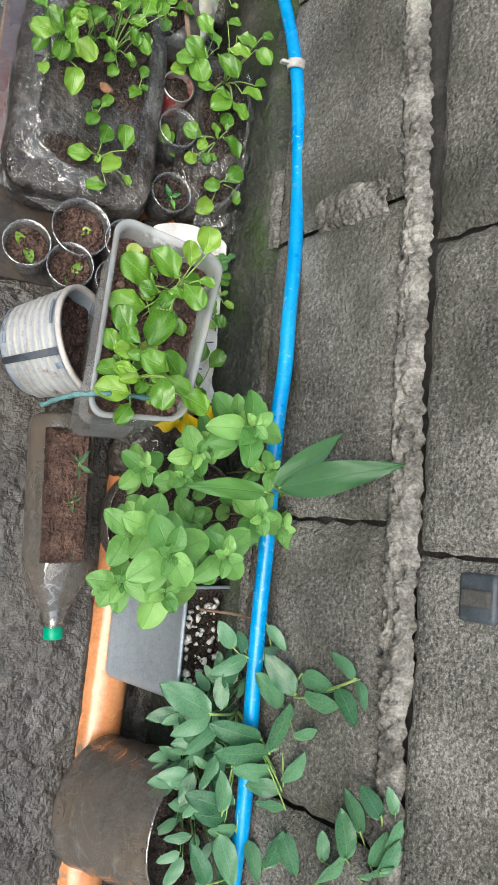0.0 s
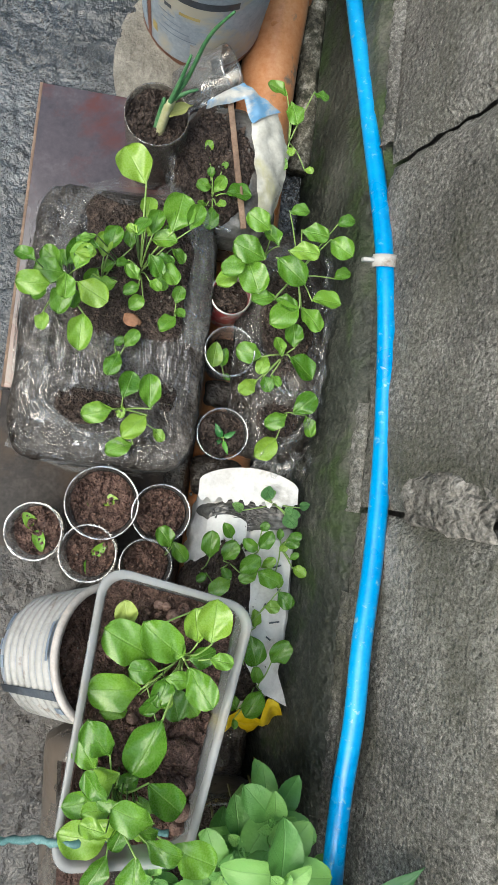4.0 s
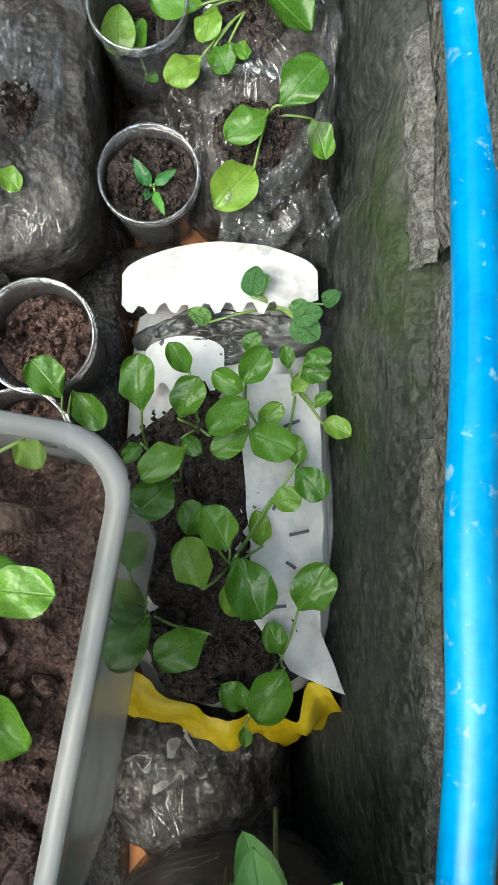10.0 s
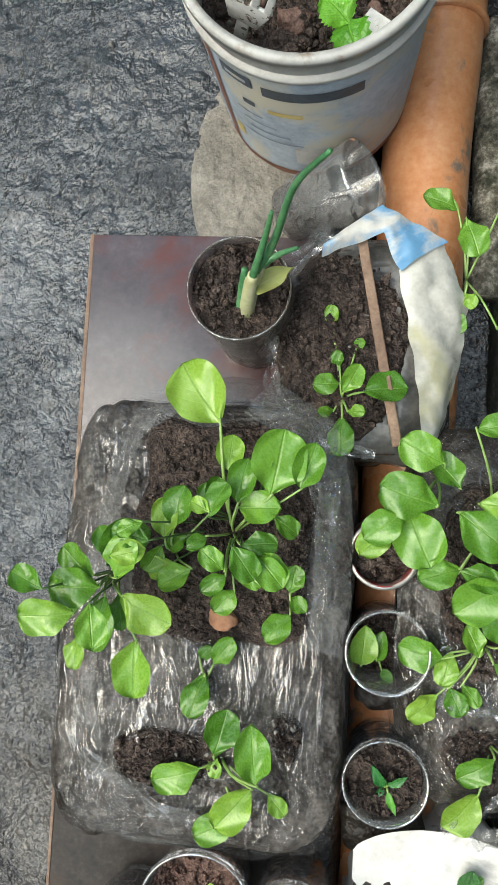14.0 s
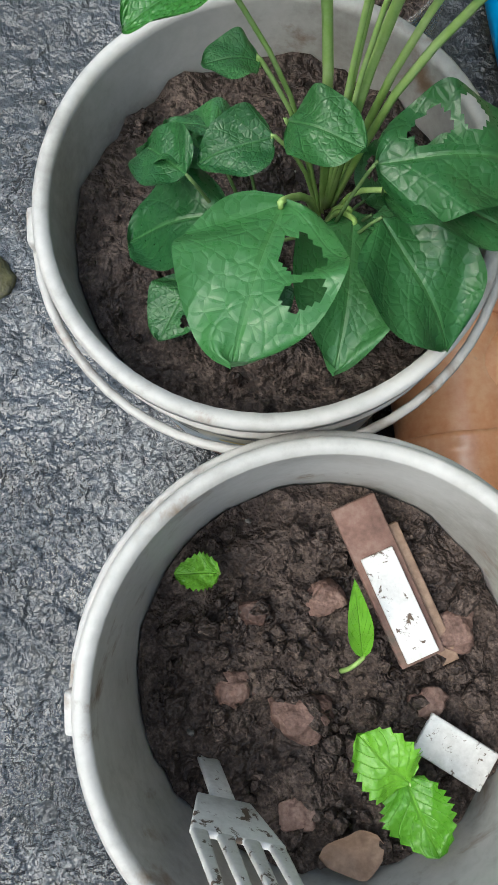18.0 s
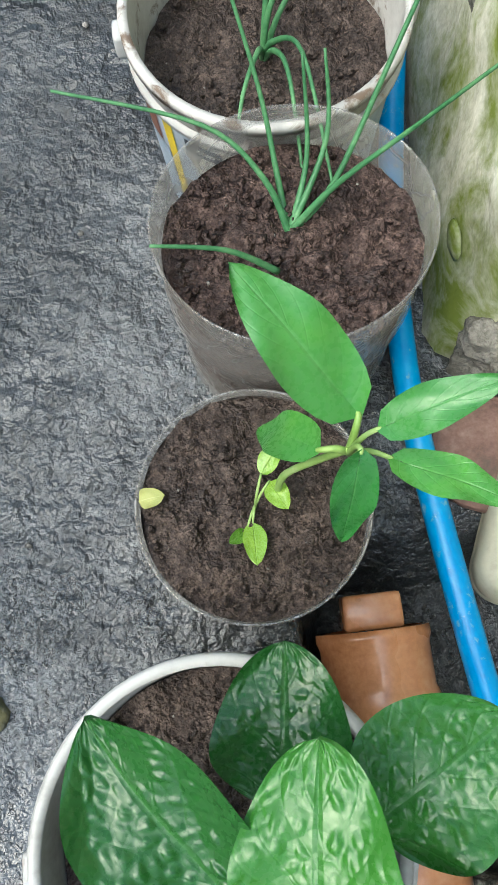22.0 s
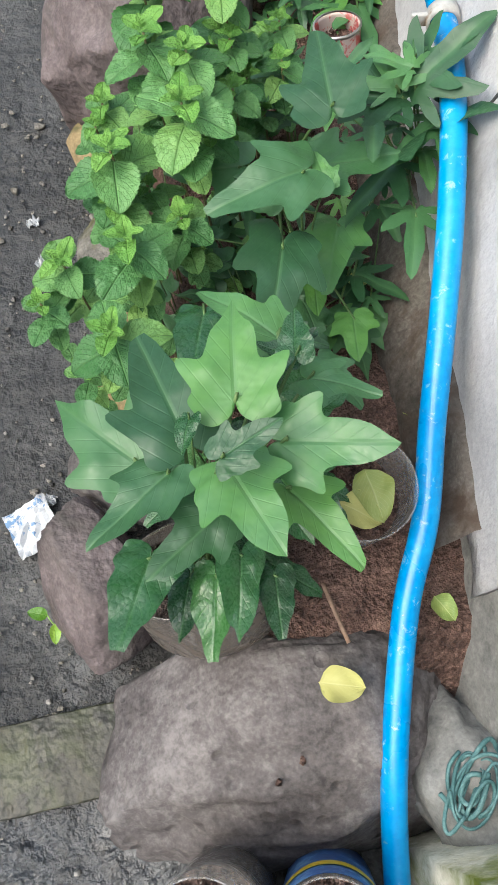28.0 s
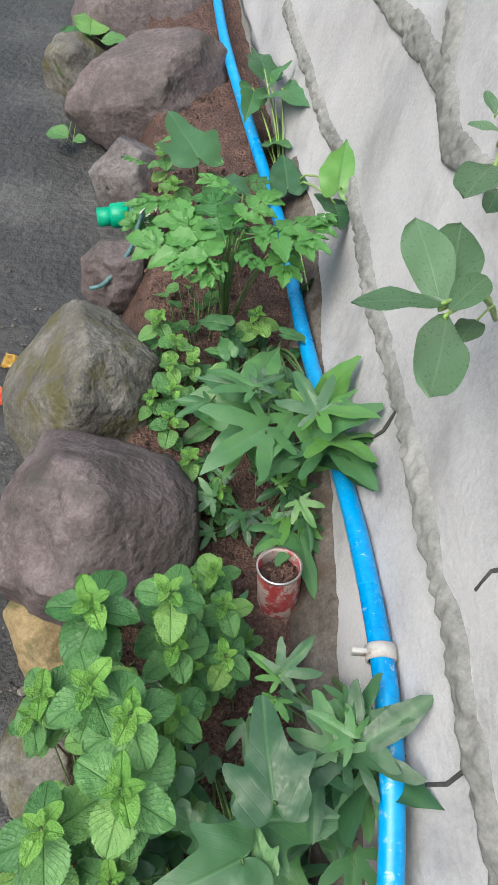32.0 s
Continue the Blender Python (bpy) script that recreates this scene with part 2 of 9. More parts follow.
def ground_material():
    """Wet rough concrete; brown mud lies on the lane's first metre, the lane turns darker and duller from y 1.4, and
    past the kerb strip it is smoother and duller still.
    """
    m, nt, b = mat("wet_rough_concrete")
    co = world_pos(nt)
    big = noise_node(nt, 4.0, 4, 0.6, co)
    mid = noise_node(nt, 75.0, 6, 0.7, co)
    fine = noise_node(nt, 230.0, 3, 0.6, co)
    f = calc(nt, "ADD", calc(nt, "ADD", calc(nt, "MULTIPLY", big, 0.5), calc(nt, "MULTIPLY", mid, 0.31)), calc(nt, "MULTIPLY", fine, 0.19))
    wet = ramp(nt, f, [(0.37, (0.011, 0.012, 0.0135)), (0.5, (0.036, 0.039, 0.043)), (0.63, (0.125, 0.133, 0.142))])
    dull = ramp(nt, f, [(0.37, (0.01, 0.01, 0.0095)), (0.5, (0.027, 0.0265, 0.025)), (0.63, (0.095, 0.093, 0.088))])
    mud = ramp(nt, f, [(0.37, (0.017, 0.0125, 0.009)), (0.5, (0.042, 0.033, 0.025)), (0.63, (0.095, 0.078, 0.062))])
    hgt = noise_node(nt, 52.0, 3.5, 0.58, co)
    vo = nt.nodes.new("ShaderNodeTexVoronoi")
    vo.inputs["Scale"].default_value = 44.0
    nt.links.new(co, vo.inputs["Vector"])
    pits = ramp(nt, vo.outputs["Distance"], [(0.0, (0, 0, 0)), (0.28, (1, 1, 1))])
    sep = nt.nodes.new("ShaderNodeSeparateXYZ")
    nt.links.new(co, sep.inputs[0])
    rag = calc(nt, "MULTIPLY", calc(nt, "SUBTRACT", noise_node(nt, 7.0, 5, 0.65, co), 0.5), 0.9)
    yy = calc(nt, "ADD", sep.outputs[1], rag)
    is_mud = ramp(nt, calc(nt, "MULTIPLY", calc(nt, "ADD", yy, 1.0), 0.5), [(0.7, (0.85, 0.85, 0.85)), (0.83, (0, 0, 0))])
    is_dull = ramp(nt, calc(nt, "MULTIPLY", yy, 0.25), [(0.34, (0, 0, 0)), (0.42, (0.35, 0.35, 0.35)), (0.5, (0.35, 0.35, 0.35)), (0.56, (1, 1, 1))])
    c = mixc(nt, is_dull, mixc(nt, is_mud, wet, mud), dull)
    spots = ramp(nt, noise_node(nt, 9.0, 6, 0.7, co), [(0.6, (0, 0, 0)), (0.72, (0.6, 0.6, 0.6))])
    c = mixc(nt, spots, c, (0.05, 0.042, 0.03))
    nt.links.new(c, b.inputs["Base Color"])
    rough = ramp(nt, noise_node(nt, 5.0, 4, 0.6, co), [(0.3, (0.1, 0.1, 0.1)), (0.7, (0.4, 0.4, 0.4))])
    nt.links.new(mixc(nt, is_dull, mixc(nt, is_mud, rough, (0.4, 0.4, 0.4)), (0.66, 0.66, 0.66)), b.inputs["Roughness"])
    b.inputs["Specular IOR Level"].default_value = 0.8
    puddle = ramp(nt, noise_node(nt, 1.7, 3, 0.5, co), [(0.4, (0.6, 0.6, 0.6)), (0.62, (1.0, 1.0, 1.0))])
    nt.links.new(mixc(nt, is_dull, mixc(nt, is_mud, puddle, (0.2, 0.2, 0.2)), (0.0, 0.0, 0.0)), b.inputs["Coat Weight"])
    b.inputs["Coat Roughness"].default_value = 0.08
    b.inputs["Coat IOR"].default_value = 1.5
    lumps = calc(nt, "ADD", calc(nt, "ADD", hgt, calc(nt, "MULTIPLY", pits, 0.04)), calc(nt, "MULTIPLY", fine, 0.2))
    worn = ramp(nt, noise_node(nt, 5.5, 4, 0.6, co), [(0.36, (0.5, 0.5, 0.5)), (0.6, (1, 1, 1))])
    bump(nt, b, calc(nt, "MULTIPLY", lumps, worn), 1.0, 0.018)
    nt.links.new(b.inputs["Normal"].links[0].from_socket, b.inputs["Coat Normal"])
    return m


M_GROUND = ground_material()
M_BLOCK = surface("grey_block", (0.034, 0.033, 0.029), (0.125, 0.12, 0.11), (0.32, 0.31, 0.29), 4, 190, (0.75, 0.95), 1.0, 0.006, 0.3,
                  stain=(0.052, 0.053, 0.037), stain_scale=3.4, stain_at=(0.48, 0.7), contrast=0.66, pit=0.35, spread=0.1)
M_FOOTING = surface("damp_footing", (0.012, 0.014, 0.011), (0.038, 0.042, 0.033), (0.11, 0.108, 0.09), 8, 100, (0.45, 0.85), 1.0, 0.008, 0.4,
                    stain=(0.035, 0.055, 0.018), stain_scale=9.0, stain_at=(0.5, 0.65))
M_MORTAR = surface("mortar", (0.06, 0.056, 0.05), (0.17, 0.16, 0.146), (0.36, 0.34, 0.31), 12, 90, (0.8, 0.95), 1.0, 0.014, 0.2, contrast=0.55, pit=0.3, spread=0.1)
M_WHITEWALL = surface("whitewashed_plaster", (0.29, 0.288, 0.293), (0.4, 0.397, 0.404), (0.48, 0.476, 0.484), 4, 170, (0.8, 0.95), 0.6, 0.0035, 0.2,
                      stain=(0.24, 0.237, 0.235), stain_scale=6.0, stain_at=(0.55, 0.75), contrast=0.45, pit=0.1)
M_MOSS = surface("mossy_painted_concrete", (0.27, 0.27, 0.18), (0.5, 0.49, 0.38), (0.68, 0.66, 0.56), 16, 70, (0.7, 0.95), 0.7, 0.004, 0.25,
                 stain=(0.16, 0.2, 0.03), stain_scale=11.0, stain_at=(0.45, 0.6), contrast=0.5)
M_GREYCON = surface("grey_concrete", (0.11, 0.11, 0.105), (0.2, 0.2, 0.19), (0.3, 0.295, 0.28), 6, 80, (0.7, 0.9), 0.7, 0.004, 0.3)
M_SOIL = surface("dark_soil", (0.012, 0.008, 0.007), (0.045, 0.031, 0.025), (0.14, 0.104, 0.085), 40, 200, (0.5, 0.9), 1.0, 0.0105, 0.35, contrast=0.7)
M_SOILRED = surface("brown_clay_soil", (0.022, 0.012, 0.009), (0.094, 0.053, 0.041), (0.22, 0.14, 0.11), 40, 200, (0.5, 0.9), 1.0, 0.0105, 0.35, contrast=0.7)
M_SOILDAMP = surface("damp_brown_soil", (0.011, 0.0065, 0.0055), (0.047, 0.028, 0.023), (0.135, 0.09, 0.075), 30, 170, (0.5, 0.9), 1.0, 0.012, 0.35, contrast=0.7, spread=0.11)
M_HOSE = surface("blue_pvc", (0.0, 0.19, 0.5), (0.005, 0.27, 0.62), (0.02, 0.34, 0.68), 5, 60, (0.22, 0.4), 0.08, 0.001, 0.5, stain=(0.22, 0.42, 0.56),
                 stain_scale=110, stain_at=(0.6, 0.68))
M_PIPE = surface("orange_pvc", (0.42, 0.16, 0.06), (0.6, 0.26, 0.11), (0.68, 0.37, 0.2), 6, 60, (0.18, 0.4), 0.12, 0.001, 0.6, coat=0.4, stain=(0.2, 0.17, 0.145),
                 stain_scale=13, stain_at=(0.6, 0.66))
M_PAIL = surface("white_pail_plastic", (0.26, 0.247, 0.222), (0.41, 0.402, 0.382), (0.5, 0.49, 0.472), 9, 70, (0.35, 0.6), 0.15, 0.002, 0.4,
                 stain=(0.18, 0.12, 0.075), stain_scale=22, stain_at=(0.58, 0.7), contrast=0.4)
M_PAILDIRTY = surface("dirty_pail_plastic", (0.3, 0.28, 0.25), (0.45, 0.43, 0.4), (0.56, 0.54, 0.51), 9, 70, (0.4, 0.7), 0.2, 0.002, 0.35,
                      stain=(0.15, 0.105, 0.075), stain_scale=34, stain_at=(0.54, 0.62), contrast=0.4)
M_ROCK = surface("fieldstone", (0.06, 0.048, 0.047), (0.125, 0.1, 0.099), (0.21, 0.173, 0.17), 12, 90, (0.6, 0.9), 1.0, 0.006, 0.35,
                 stain=(0.055, 0.05, 0.042), stain_scale=9, stain_at=(0.5, 0.7))
M_ROCKGREY = surface("grey_rock", (0.06, 0.056, 0.047), (0.13, 0.122, 0.105), (0.25, 0.235, 0.205), 14, 90, (0.65, 0.9), 1.0, 0.007, 0.3,
                     stain=(0.1, 0.095, 0.045), stain_scale=16)
M_BOTTLE = film_material("dusty_clear_plastic", (0.66, 0.63, 0.59), 0.19, 0.03, 0.3, 0.06, 9, (0.3, 0.25, 0.21), 0.38, 0.35)
M_WHITEBAG = surface("white_bag_film", (0.52, 0.5, 0.48), (0.68, 0.665, 0.645), (0.78, 0.765, 0.745), 12, 60, (0.3, 0.6), 0.4, 0.004, 0.4,
                    stain=(0.32, 0.29, 0.26), stain_scale=18, stain_at=(0.58, 0.75))
M_TUB = clear_plastic("cloudy_tub_plastic", (0.5, 0.515, 0.53), 0.42, 0.25, (0.36, 0.35, 0.33), 0.62, 18)
M_GREYTUB = surface("grey_tub_plastic", (0.18, 0.21, 0.245), (0.28, 0.325, 0.375), (0.36, 0.41, 0.46), 7, 80, (0.3, 0.5), 0.1, 0.002, 0.45, stain=(0.4, 0.43, 0.46), stain_scale=24, stain_at=(0.6, 0.75))
M_BOARD = surface("brown_laminate", (0.04, 0.032, 0.035), (0.066, 0.05, 0.055), (0.1, 0.082, 0.088), 5, 40, (0.16, 0.32), 0.1, 0.002, 0.55, coat=0.3,
                  stain=(0.085, 0.026, 0.02), stain_scale=6)
M_LEAF = leaf_material("pechay_leaf", (0.075, 0.195, 0.016), (0.16, 0.335, 0.034), (0.27, 0.43, 0.11), 0.25, 0.0, 5, 0.6, 0.08, 0.5, 0.0025, (0.25, 0.41, 0.05))
M_STEM = surface("green_stem", (0.16, 0.28, 0.05), (0.25, 0.38, 0.1), (0.34, 0.45, 0.18), 20, 90, (0.4, 0.6), 0.1, 0.001)
M_MINT = leaf_material("mint_leaf", (0.06, 0.175, 0.05), (0.14, 0.31, 0.095), (0.14, 0.3, 0.1), 0.42, 0.25, 8, 0.45, 0.4, 0.8, 0.005, (0.22, 0.4, 0.1))
M_CUKE = leaf_material("cucumber_leaf", (0.09, 0.27, 0.015), (0.15, 0.38, 0.025), (0.2, 0.44, 0.06), 0.35, 0.0, 6, 0.5, 0.25, 0.6, 0.004)
M_MINTYOUNG = leaf_material("young_mint_leaf", (0.13, 0.31, 0.055), (0.2, 0.41, 0.08), (0.15, 0.33, 0.06), 0.4, 0.25, 8, 0.45, 0.35, 0.8, 0.005)
M_POTATO = leaf_material("sweet_potato_leaf", (0.025, 0.085, 0.032), (0.07, 0.185, 0.066), (0.1, 0.22, 0.085), 0.42, 0.0, 7, 0.6, 0.2, 0.5, 0.003, (0.12, 0.29, 0.055))
# Lower leaves: darker copy with the missing sky sheen put into the green.
M_POTATOSHADED = leaf_material("shaded_sweet_potato_leaf", (0.013, 0.05, 0.018), (0.03, 0.105, 0.034), (0.07, 0.17, 0.06), 0.27, 0.4, 6, 0.6, 0.3, 0.5, 0.003, (0.05, 0.15, 0.04))
M_SPINACH = leaf_material("malabar_spinach_leaf", (0.022, 0.1, 0.018), (0.042, 0.165, 0.026), (0.07, 0.2, 0.05), 0.25, 0.3, 5, 0.55, 0.2, 0.55, 0.003, (0.055, 0.195, 0.026))
M_SPINYOUNG = leaf_material("young_spinach_leaf", (0.055, 0.22, 0.02), (0.1, 0.3, 0.03), (0.15, 0.36, 0.06), 0.22, 0.3, 5, 0.6, 0.12, 0.6, 0.003)
M_SPINLOW = leaf_material("lower_spinach_leaf", (0.018, 0.085, 0.022), (0.05, 0.17, 0.045), (0.09, 0.23, 0.07), 0.36, 0.5, 4, 0.5, 0.25, 0.5, 0.003)
M_ARROW = leaf_material("water_spinach_leaf", (0.03, 0.15, 0.03), (0.07, 0.25, 0.05), (0.14, 0.34, 0.1), 0.27, 0.0, 5, 0.6, 0.25, 0.4, 0.002, (0.12, 0.36, 0.03))
M_TOMATO = leaf_material("tomato_leaf", (0.04, 0.15, 0.03), (0.1, 0.27, 0.06), (0.16, 0.34, 0.1), 0.4, 0.0, 7, 0.5, 0.2, 0.6, 0.003)
M_BLUELEAF = leaf_material("grey_green_leaf", (0.045, 0.14, 0.065), (0.12, 0.27, 0.14), (0.22, 0.38, 0.2), 0.3, 0.0, 8, 0.6, 0.3)


# ---- mesh helpers ----
def mesh_from(bm, name, material, smooth=True):
    me = bpy.data.meshes.new(name)
    bm.to_mesh(me)
    bm.free()
    if smooth:
        me.shade_smooth()
    for mm in (material if isinstance(material, (list, tuple)) else [material]):
        me.materials.append(mm)
    return me


def part(name, bm, material, parent=None, label="", smooth=True, kind=""):
    ob = new(name, mesh_from(bm, name, material, smooth))
    if parent is not None:
        ob.parent = parent
    return tagged(ob, label, kind=kind)


def thing(name, x, y, z, label, category, group="", kind="", turn=(0, 0, 0)):
    ob = new(name)
    ob.empty_display_size = 0.05
    ob.matrix_world = pose(x, y, z, *turn)
    return tagged(ob, label, category, group, kind)


def lathe(profile, seg=40, oval=(1.0, 1.0), wobble=0.0, seed=0):
    """A turned body from (radius, height) pairs."""
    bm = bmesh.new()
    rng = random.Random(seed)
    ph = [rng.uniform(0, 6.28) for _ in range(3)]
    rings = []
    for r, z in profile:
        ring = []
        for i in range(seg):
            a = 2 * math.pi * i / seg
            rr = r * (1 + wobble * (0.6 * math.sin(2 * a + ph[0]) + 0.4 * math.sin(3 * a + ph[1] + z * 9)))
            ring.append(bm.verts.new((rr * math.cos(a) * oval[0], rr * math.sin(a) * oval[1], z)))
        rings.append(ring)
    for a, b in zip(rings, rings[1:]):
        for i in range(seg):
            bm.faces.new((a[i], a[(i + 1) % seg], b[(i + 1) % seg], b[i]))
    return bm


def cap(bm, ring_start, seg, flip=False):
    bm.verts.ensure_lookup_table()
    vs = [bm.verts[ring_start + i] for i in range(seg)]
    bm.faces.new(vs[::-1] if flip else vs)


def tube(points, radius, seg=12, steps=1, taper=None, closed_ends=True):
    """A bent round tube through the points."""
    pts = [Vector(p) for p in points]
    if steps > 1:
        fine = []
        n = len(pts)
        for i in range(n - 1):
            p0, p1, p2, p3 = pts[max(i - 1, 0)], pts[i], pts[i + 1], pts[min(i + 2, n - 1)]
            for k in range(steps):
                t = k / steps
                fine.append(0.5 * ((2 * p1) + (p2 - p0) * t + (2 * p0 - 5 * p1 + 4 * p2 - p3) * t * t + (3 * p1 - p0 - 3 * p2 + p3) * t ** 3))
        fine.append(pts[-1])
        pts = fine
    bm = bmesh.new()
    rings = []
    up = Vector((0, 0, 1))
    side = None
    for i, p in enumerate(pts):
        d = (pts[min(i + 1, len(pts) - 1)] - pts[max(i - 1, 0)]).normalized()
        if side is None:
            side = d.cross(up)
            if side.length < 1e-3:
                side = d.cross(Vector((1, 0, 0)))
        side = (side - d * side.dot(d)).normalized()
        top = side.cross(d)
        f = i / max(len(pts) - 1, 1)
        r = radius if taper is None else radius * (1 + (taper - 1) * f)
        rings.append([bm.verts.new(p + r * (math.cos(2 * math.pi * k / seg) * side + math.sin(2 * math.pi * k / seg) * top)) for k in range(seg)])
    for a, b in zip(rings, rings[1:]):
        for k in range(seg):
            bm.faces.new((a[k], b[k], b[(k + 1) % seg], a[(k + 1) % seg]))
    if closed_ends:
        bm.faces.new(rings[0])
        bm.faces.new(rings[-1][::-1])
    return bm


def box(sx, sy, sz, bevel=0.0, z0=0.0):
    bm = bmesh.new()
    bmesh.ops.create_cube(bm, size=1.0, matrix=Matrix.Translation((0, 0, z0 + sz / 2)) @ Matrix.Diagonal((sx, sy, sz, 1)))
    if bevel:
        bmesh.ops.bevel(bm, geom=bm.edges[:], offset=bevel, segments=2, affect="EDGES", profile=0.6)
    return bm


def stone(sx, sy, sz, seed, rough=0.22, sub=4, flat=0.0, square=1.0):
    """An irregular boulder about the origin: broken facets and a worn skin."""
    bm = bmesh.new()
    bmesh.ops.create_icosphere(bm, subdivisions=sub, radius=1.0)
    off = Vector((seed * 3.17, seed * 1.31, seed * 0.77))
    rng = random.Random(seed)
    planes = []
    for _ in range(9):
        d = Vector((rng.uniform(-1, 1), rng.uniform(-1, 1), rng.uniform(-1, 1))).normalized()
        planes.append((d, rng.uniform(0.66, 0.92)))
    for v in bm.verts:
        p = Vector([math.copysign(abs(c) ** square, c) for c in v.co])
        for d, h in planes:
            e = p.dot(d) - h
            if e > 0:
                p -= d * e * 0.88
        n1 = noise.noise(v.co * 1.3 + off)
        n2 = noise.noise(v.co * 4.0 + off)
        n3 = noise.noise(v.co * 11.0 + off)
        p *= 1 + rough * 0.8 * n1 + rough * 0.4 * n2 + rough * 0.22 * n3 + rough * 0.12 * noise.noise(v.co * 27.0 + off)
        if flat and p.z > flat:
            p.z = flat + (p.z - flat) * 0.25
        v.co = Vector((p.x * sx, p.y * sy, p.z * sz))
    return bm


def soil_disc(r, oval=(1.0, 1.0), lump=0.006, seed=0, rings=16, seg=48, dome=0.0):
    bm = bmesh.new()
    c = bm.verts.new((0, 0, dome + lump * noise.noise(Vector((seed, 0, 0)))))
    prev = None
    for i in range(1, rings + 1):
        f = i / rings
        ring = []
        for k in range(seg):
            a = 2 * math.pi * k / seg
            x, y = r * f * math.cos(a), r * f * math.sin(a)
            q = Vector((x * 60 + seed * 7.3, y * 60, seed))
            z = lump * (noise.noise(q) + 0.6 * noise.noise(q * 2.3)) + dome * (1 - f * f)
            ring.append(bm.verts.new((x * oval[0], y * oval[1], z)))
        for k in range(seg):
            if prev is None:
                bm.faces.new((c, ring[k], ring[(k + 1) % seg]))
            else:
                bm.faces.new((prev[k], ring[k], ring[(k + 1) % seg], prev[(k + 1) % seg]))
        prev = ring
    return bm


def crumbs(spread, count, size, seed, oval=(1.0, 1.0), z=0.002):
    """Loose clods over a round patch, as one mesh."""
    rng = random.Random(seed)
    bm = bmesh.new()
    for _ in range(count):
        a, r = rng.uniform(0, 6.283), spread * math.sqrt(rng.random())
        s = size * 0.75 * rng.uniform(0.3, 1.0) ** 1.7
        m = Matrix.Translation((r * math.cos(a) * oval[0], r * math.sin(a) * oval[1], z + s * 0.2)) @ Euler(
            [rng.uniform(0, 3) for _ in range(3)]).to_matrix().to_4x4() @ Matrix.Diagonal((s, s * rng.uniform(0.6, 1), s * rng.uniform(0.5, 0.9), 1))
        vs = bmesh.ops.create_icosphere(bm, subdivisions=1, radius=1.0, matrix=m)["verts"]
        for v in vs:
            v.co += Vector((rng.uniform(-1, 1), rng.uniform(-1, 1), rng.uniform(-1, 1))) * s * 0.28
    return bm


def leaf_mesh(name, material, width=0.7, shape="oval", cup=0.15, droop=0.2, wave=0.03, seed=0, nu=12, nv=8, quilt=0.0, cells=6.0, teeth=0.0, chew=False, pucker=0.0):
    """A leaf of unit length along +x from its base, face up: outline by shape, cupped across and drooping along."""
    rng = random.Random(seed)
    bm = bmesh.new()
    lay = bm.loops.layers.uv.new("leaf")
    ph, ph2 = rng.uniform(0, 6.28), rng.uniform(0, 6.28)
    grid, uvs = [], {}
    for i in range(nu + 1):
        u = i / nu
        if shape == "oval":
            w = math.sin(math.pi * min(1, u ** 0.8)) ** 0.62
        elif shape == "round":
            w = max(0.0, math.sin(math.pi * u ** 1.2)) ** 0.56
        elif shape == "blunt":
            w = max(0.0, 1 - abs(2 * u ** 1.2 - 1) ** 2.3) ** 0.5 * min(1, 0.55 + u * 1.1)
        elif shape == "heart2":
            w = math.sin(math.pi * u ** 0.62) ** 0.7
        elif shape == "lance":
            w = math.sin(math.pi * u ** 0.7) ** 0.9
        elif shape == "broad":
            w = math.sin(math.pi * u ** 0.82) ** 0.55
        else:
            w = math.sin(math.pi * u) ** 0.7
        row = []
        for j in range(nv + 1):
            v = j / nv
            s = 2 * v - 1
            y = s * w * width / 2
            x = u + (wave * 0.4 * math.sin(9 * u + ph) * abs(s))
            if shape == "heart2":
                x = (x + 0.18 - 0.2 * s * s * max(0, 1 - u * 3)) / 1.18
            z = cup * width * (s * s) * w * 0.5 - droop * u * u + wave * math.sin(11 * u + 4 * s + ph) * abs(s) + wave * 0.6 * math.sin(6 * u + ph2)
            if quilt:
                jit = 0.35 * noise.noise(Vector((u * 4, s * 3, seed)))
                d = u * cells - abs(s) * cells * 0.32 + jit
                e = abs(s) * cells * 0.5 * w + 0.5 * math.floor(d) + jit
                rib = min(1, abs(s) * 5)
                z += quilt * rib * (abs(math.sin(math.pi * d)) * (0.45 + 0.55 * abs(math.sin(math.pi * e)))) ** 0.7 * (1 + 0.5 * noise.noise(Vector((u * 7, s * 5, seed + 9))))
            if pucker:
                q = Vector((u * cells * 1.5, s * width * cells * 0.75, seed * 3.1)) + Vector((1, 1, 0)) * 0.3 * noise.noise(Vector((u * 9, s * 7, seed)))
                near = noise.voronoi(q)[0]
                swell = min(1, (near[1] - near[0]) * 1.25)
                z += pucker * swell * swell * (3 - 2 * swell) * (0.6 + 0.8 * abs(noise.noise(q * 0.5))) * min(1, abs(s) * 7 + 0.1) * min(1, (1 - abs(s)) * 5 + 0.2)
            if teeth and j in (0, nv):
                y *= 1 + teeth * (1 if i % 2 else -1)
            vert = bm.verts.new((x, y, z))
            uvs[vert] = (u, v)
            row.append(vert)
        grid.append(row)
    for a, b in zip(grid, grid[1:]):
        for j in range(nv):
            um, sm = uvs[a[j]][0], 2 * uvs[a[j]][1] - 1
            jag = 1 + 0.7 * noise.noise(Vector((um * 11, sm * 6, seed)))
            if chew and seed % 2 == 0 and (((um - 0.32) / 0.13) ** 2 + ((sm - 0.42) / 0.3) ** 2 < jag or ((um - 0.6) / 0.08) ** 2 + ((sm - 0.6) / 0.25) ** 2 < jag):
                continue
            fc = bm.faces.new((a[j], b[j], b[j + 1], a[j + 1]))
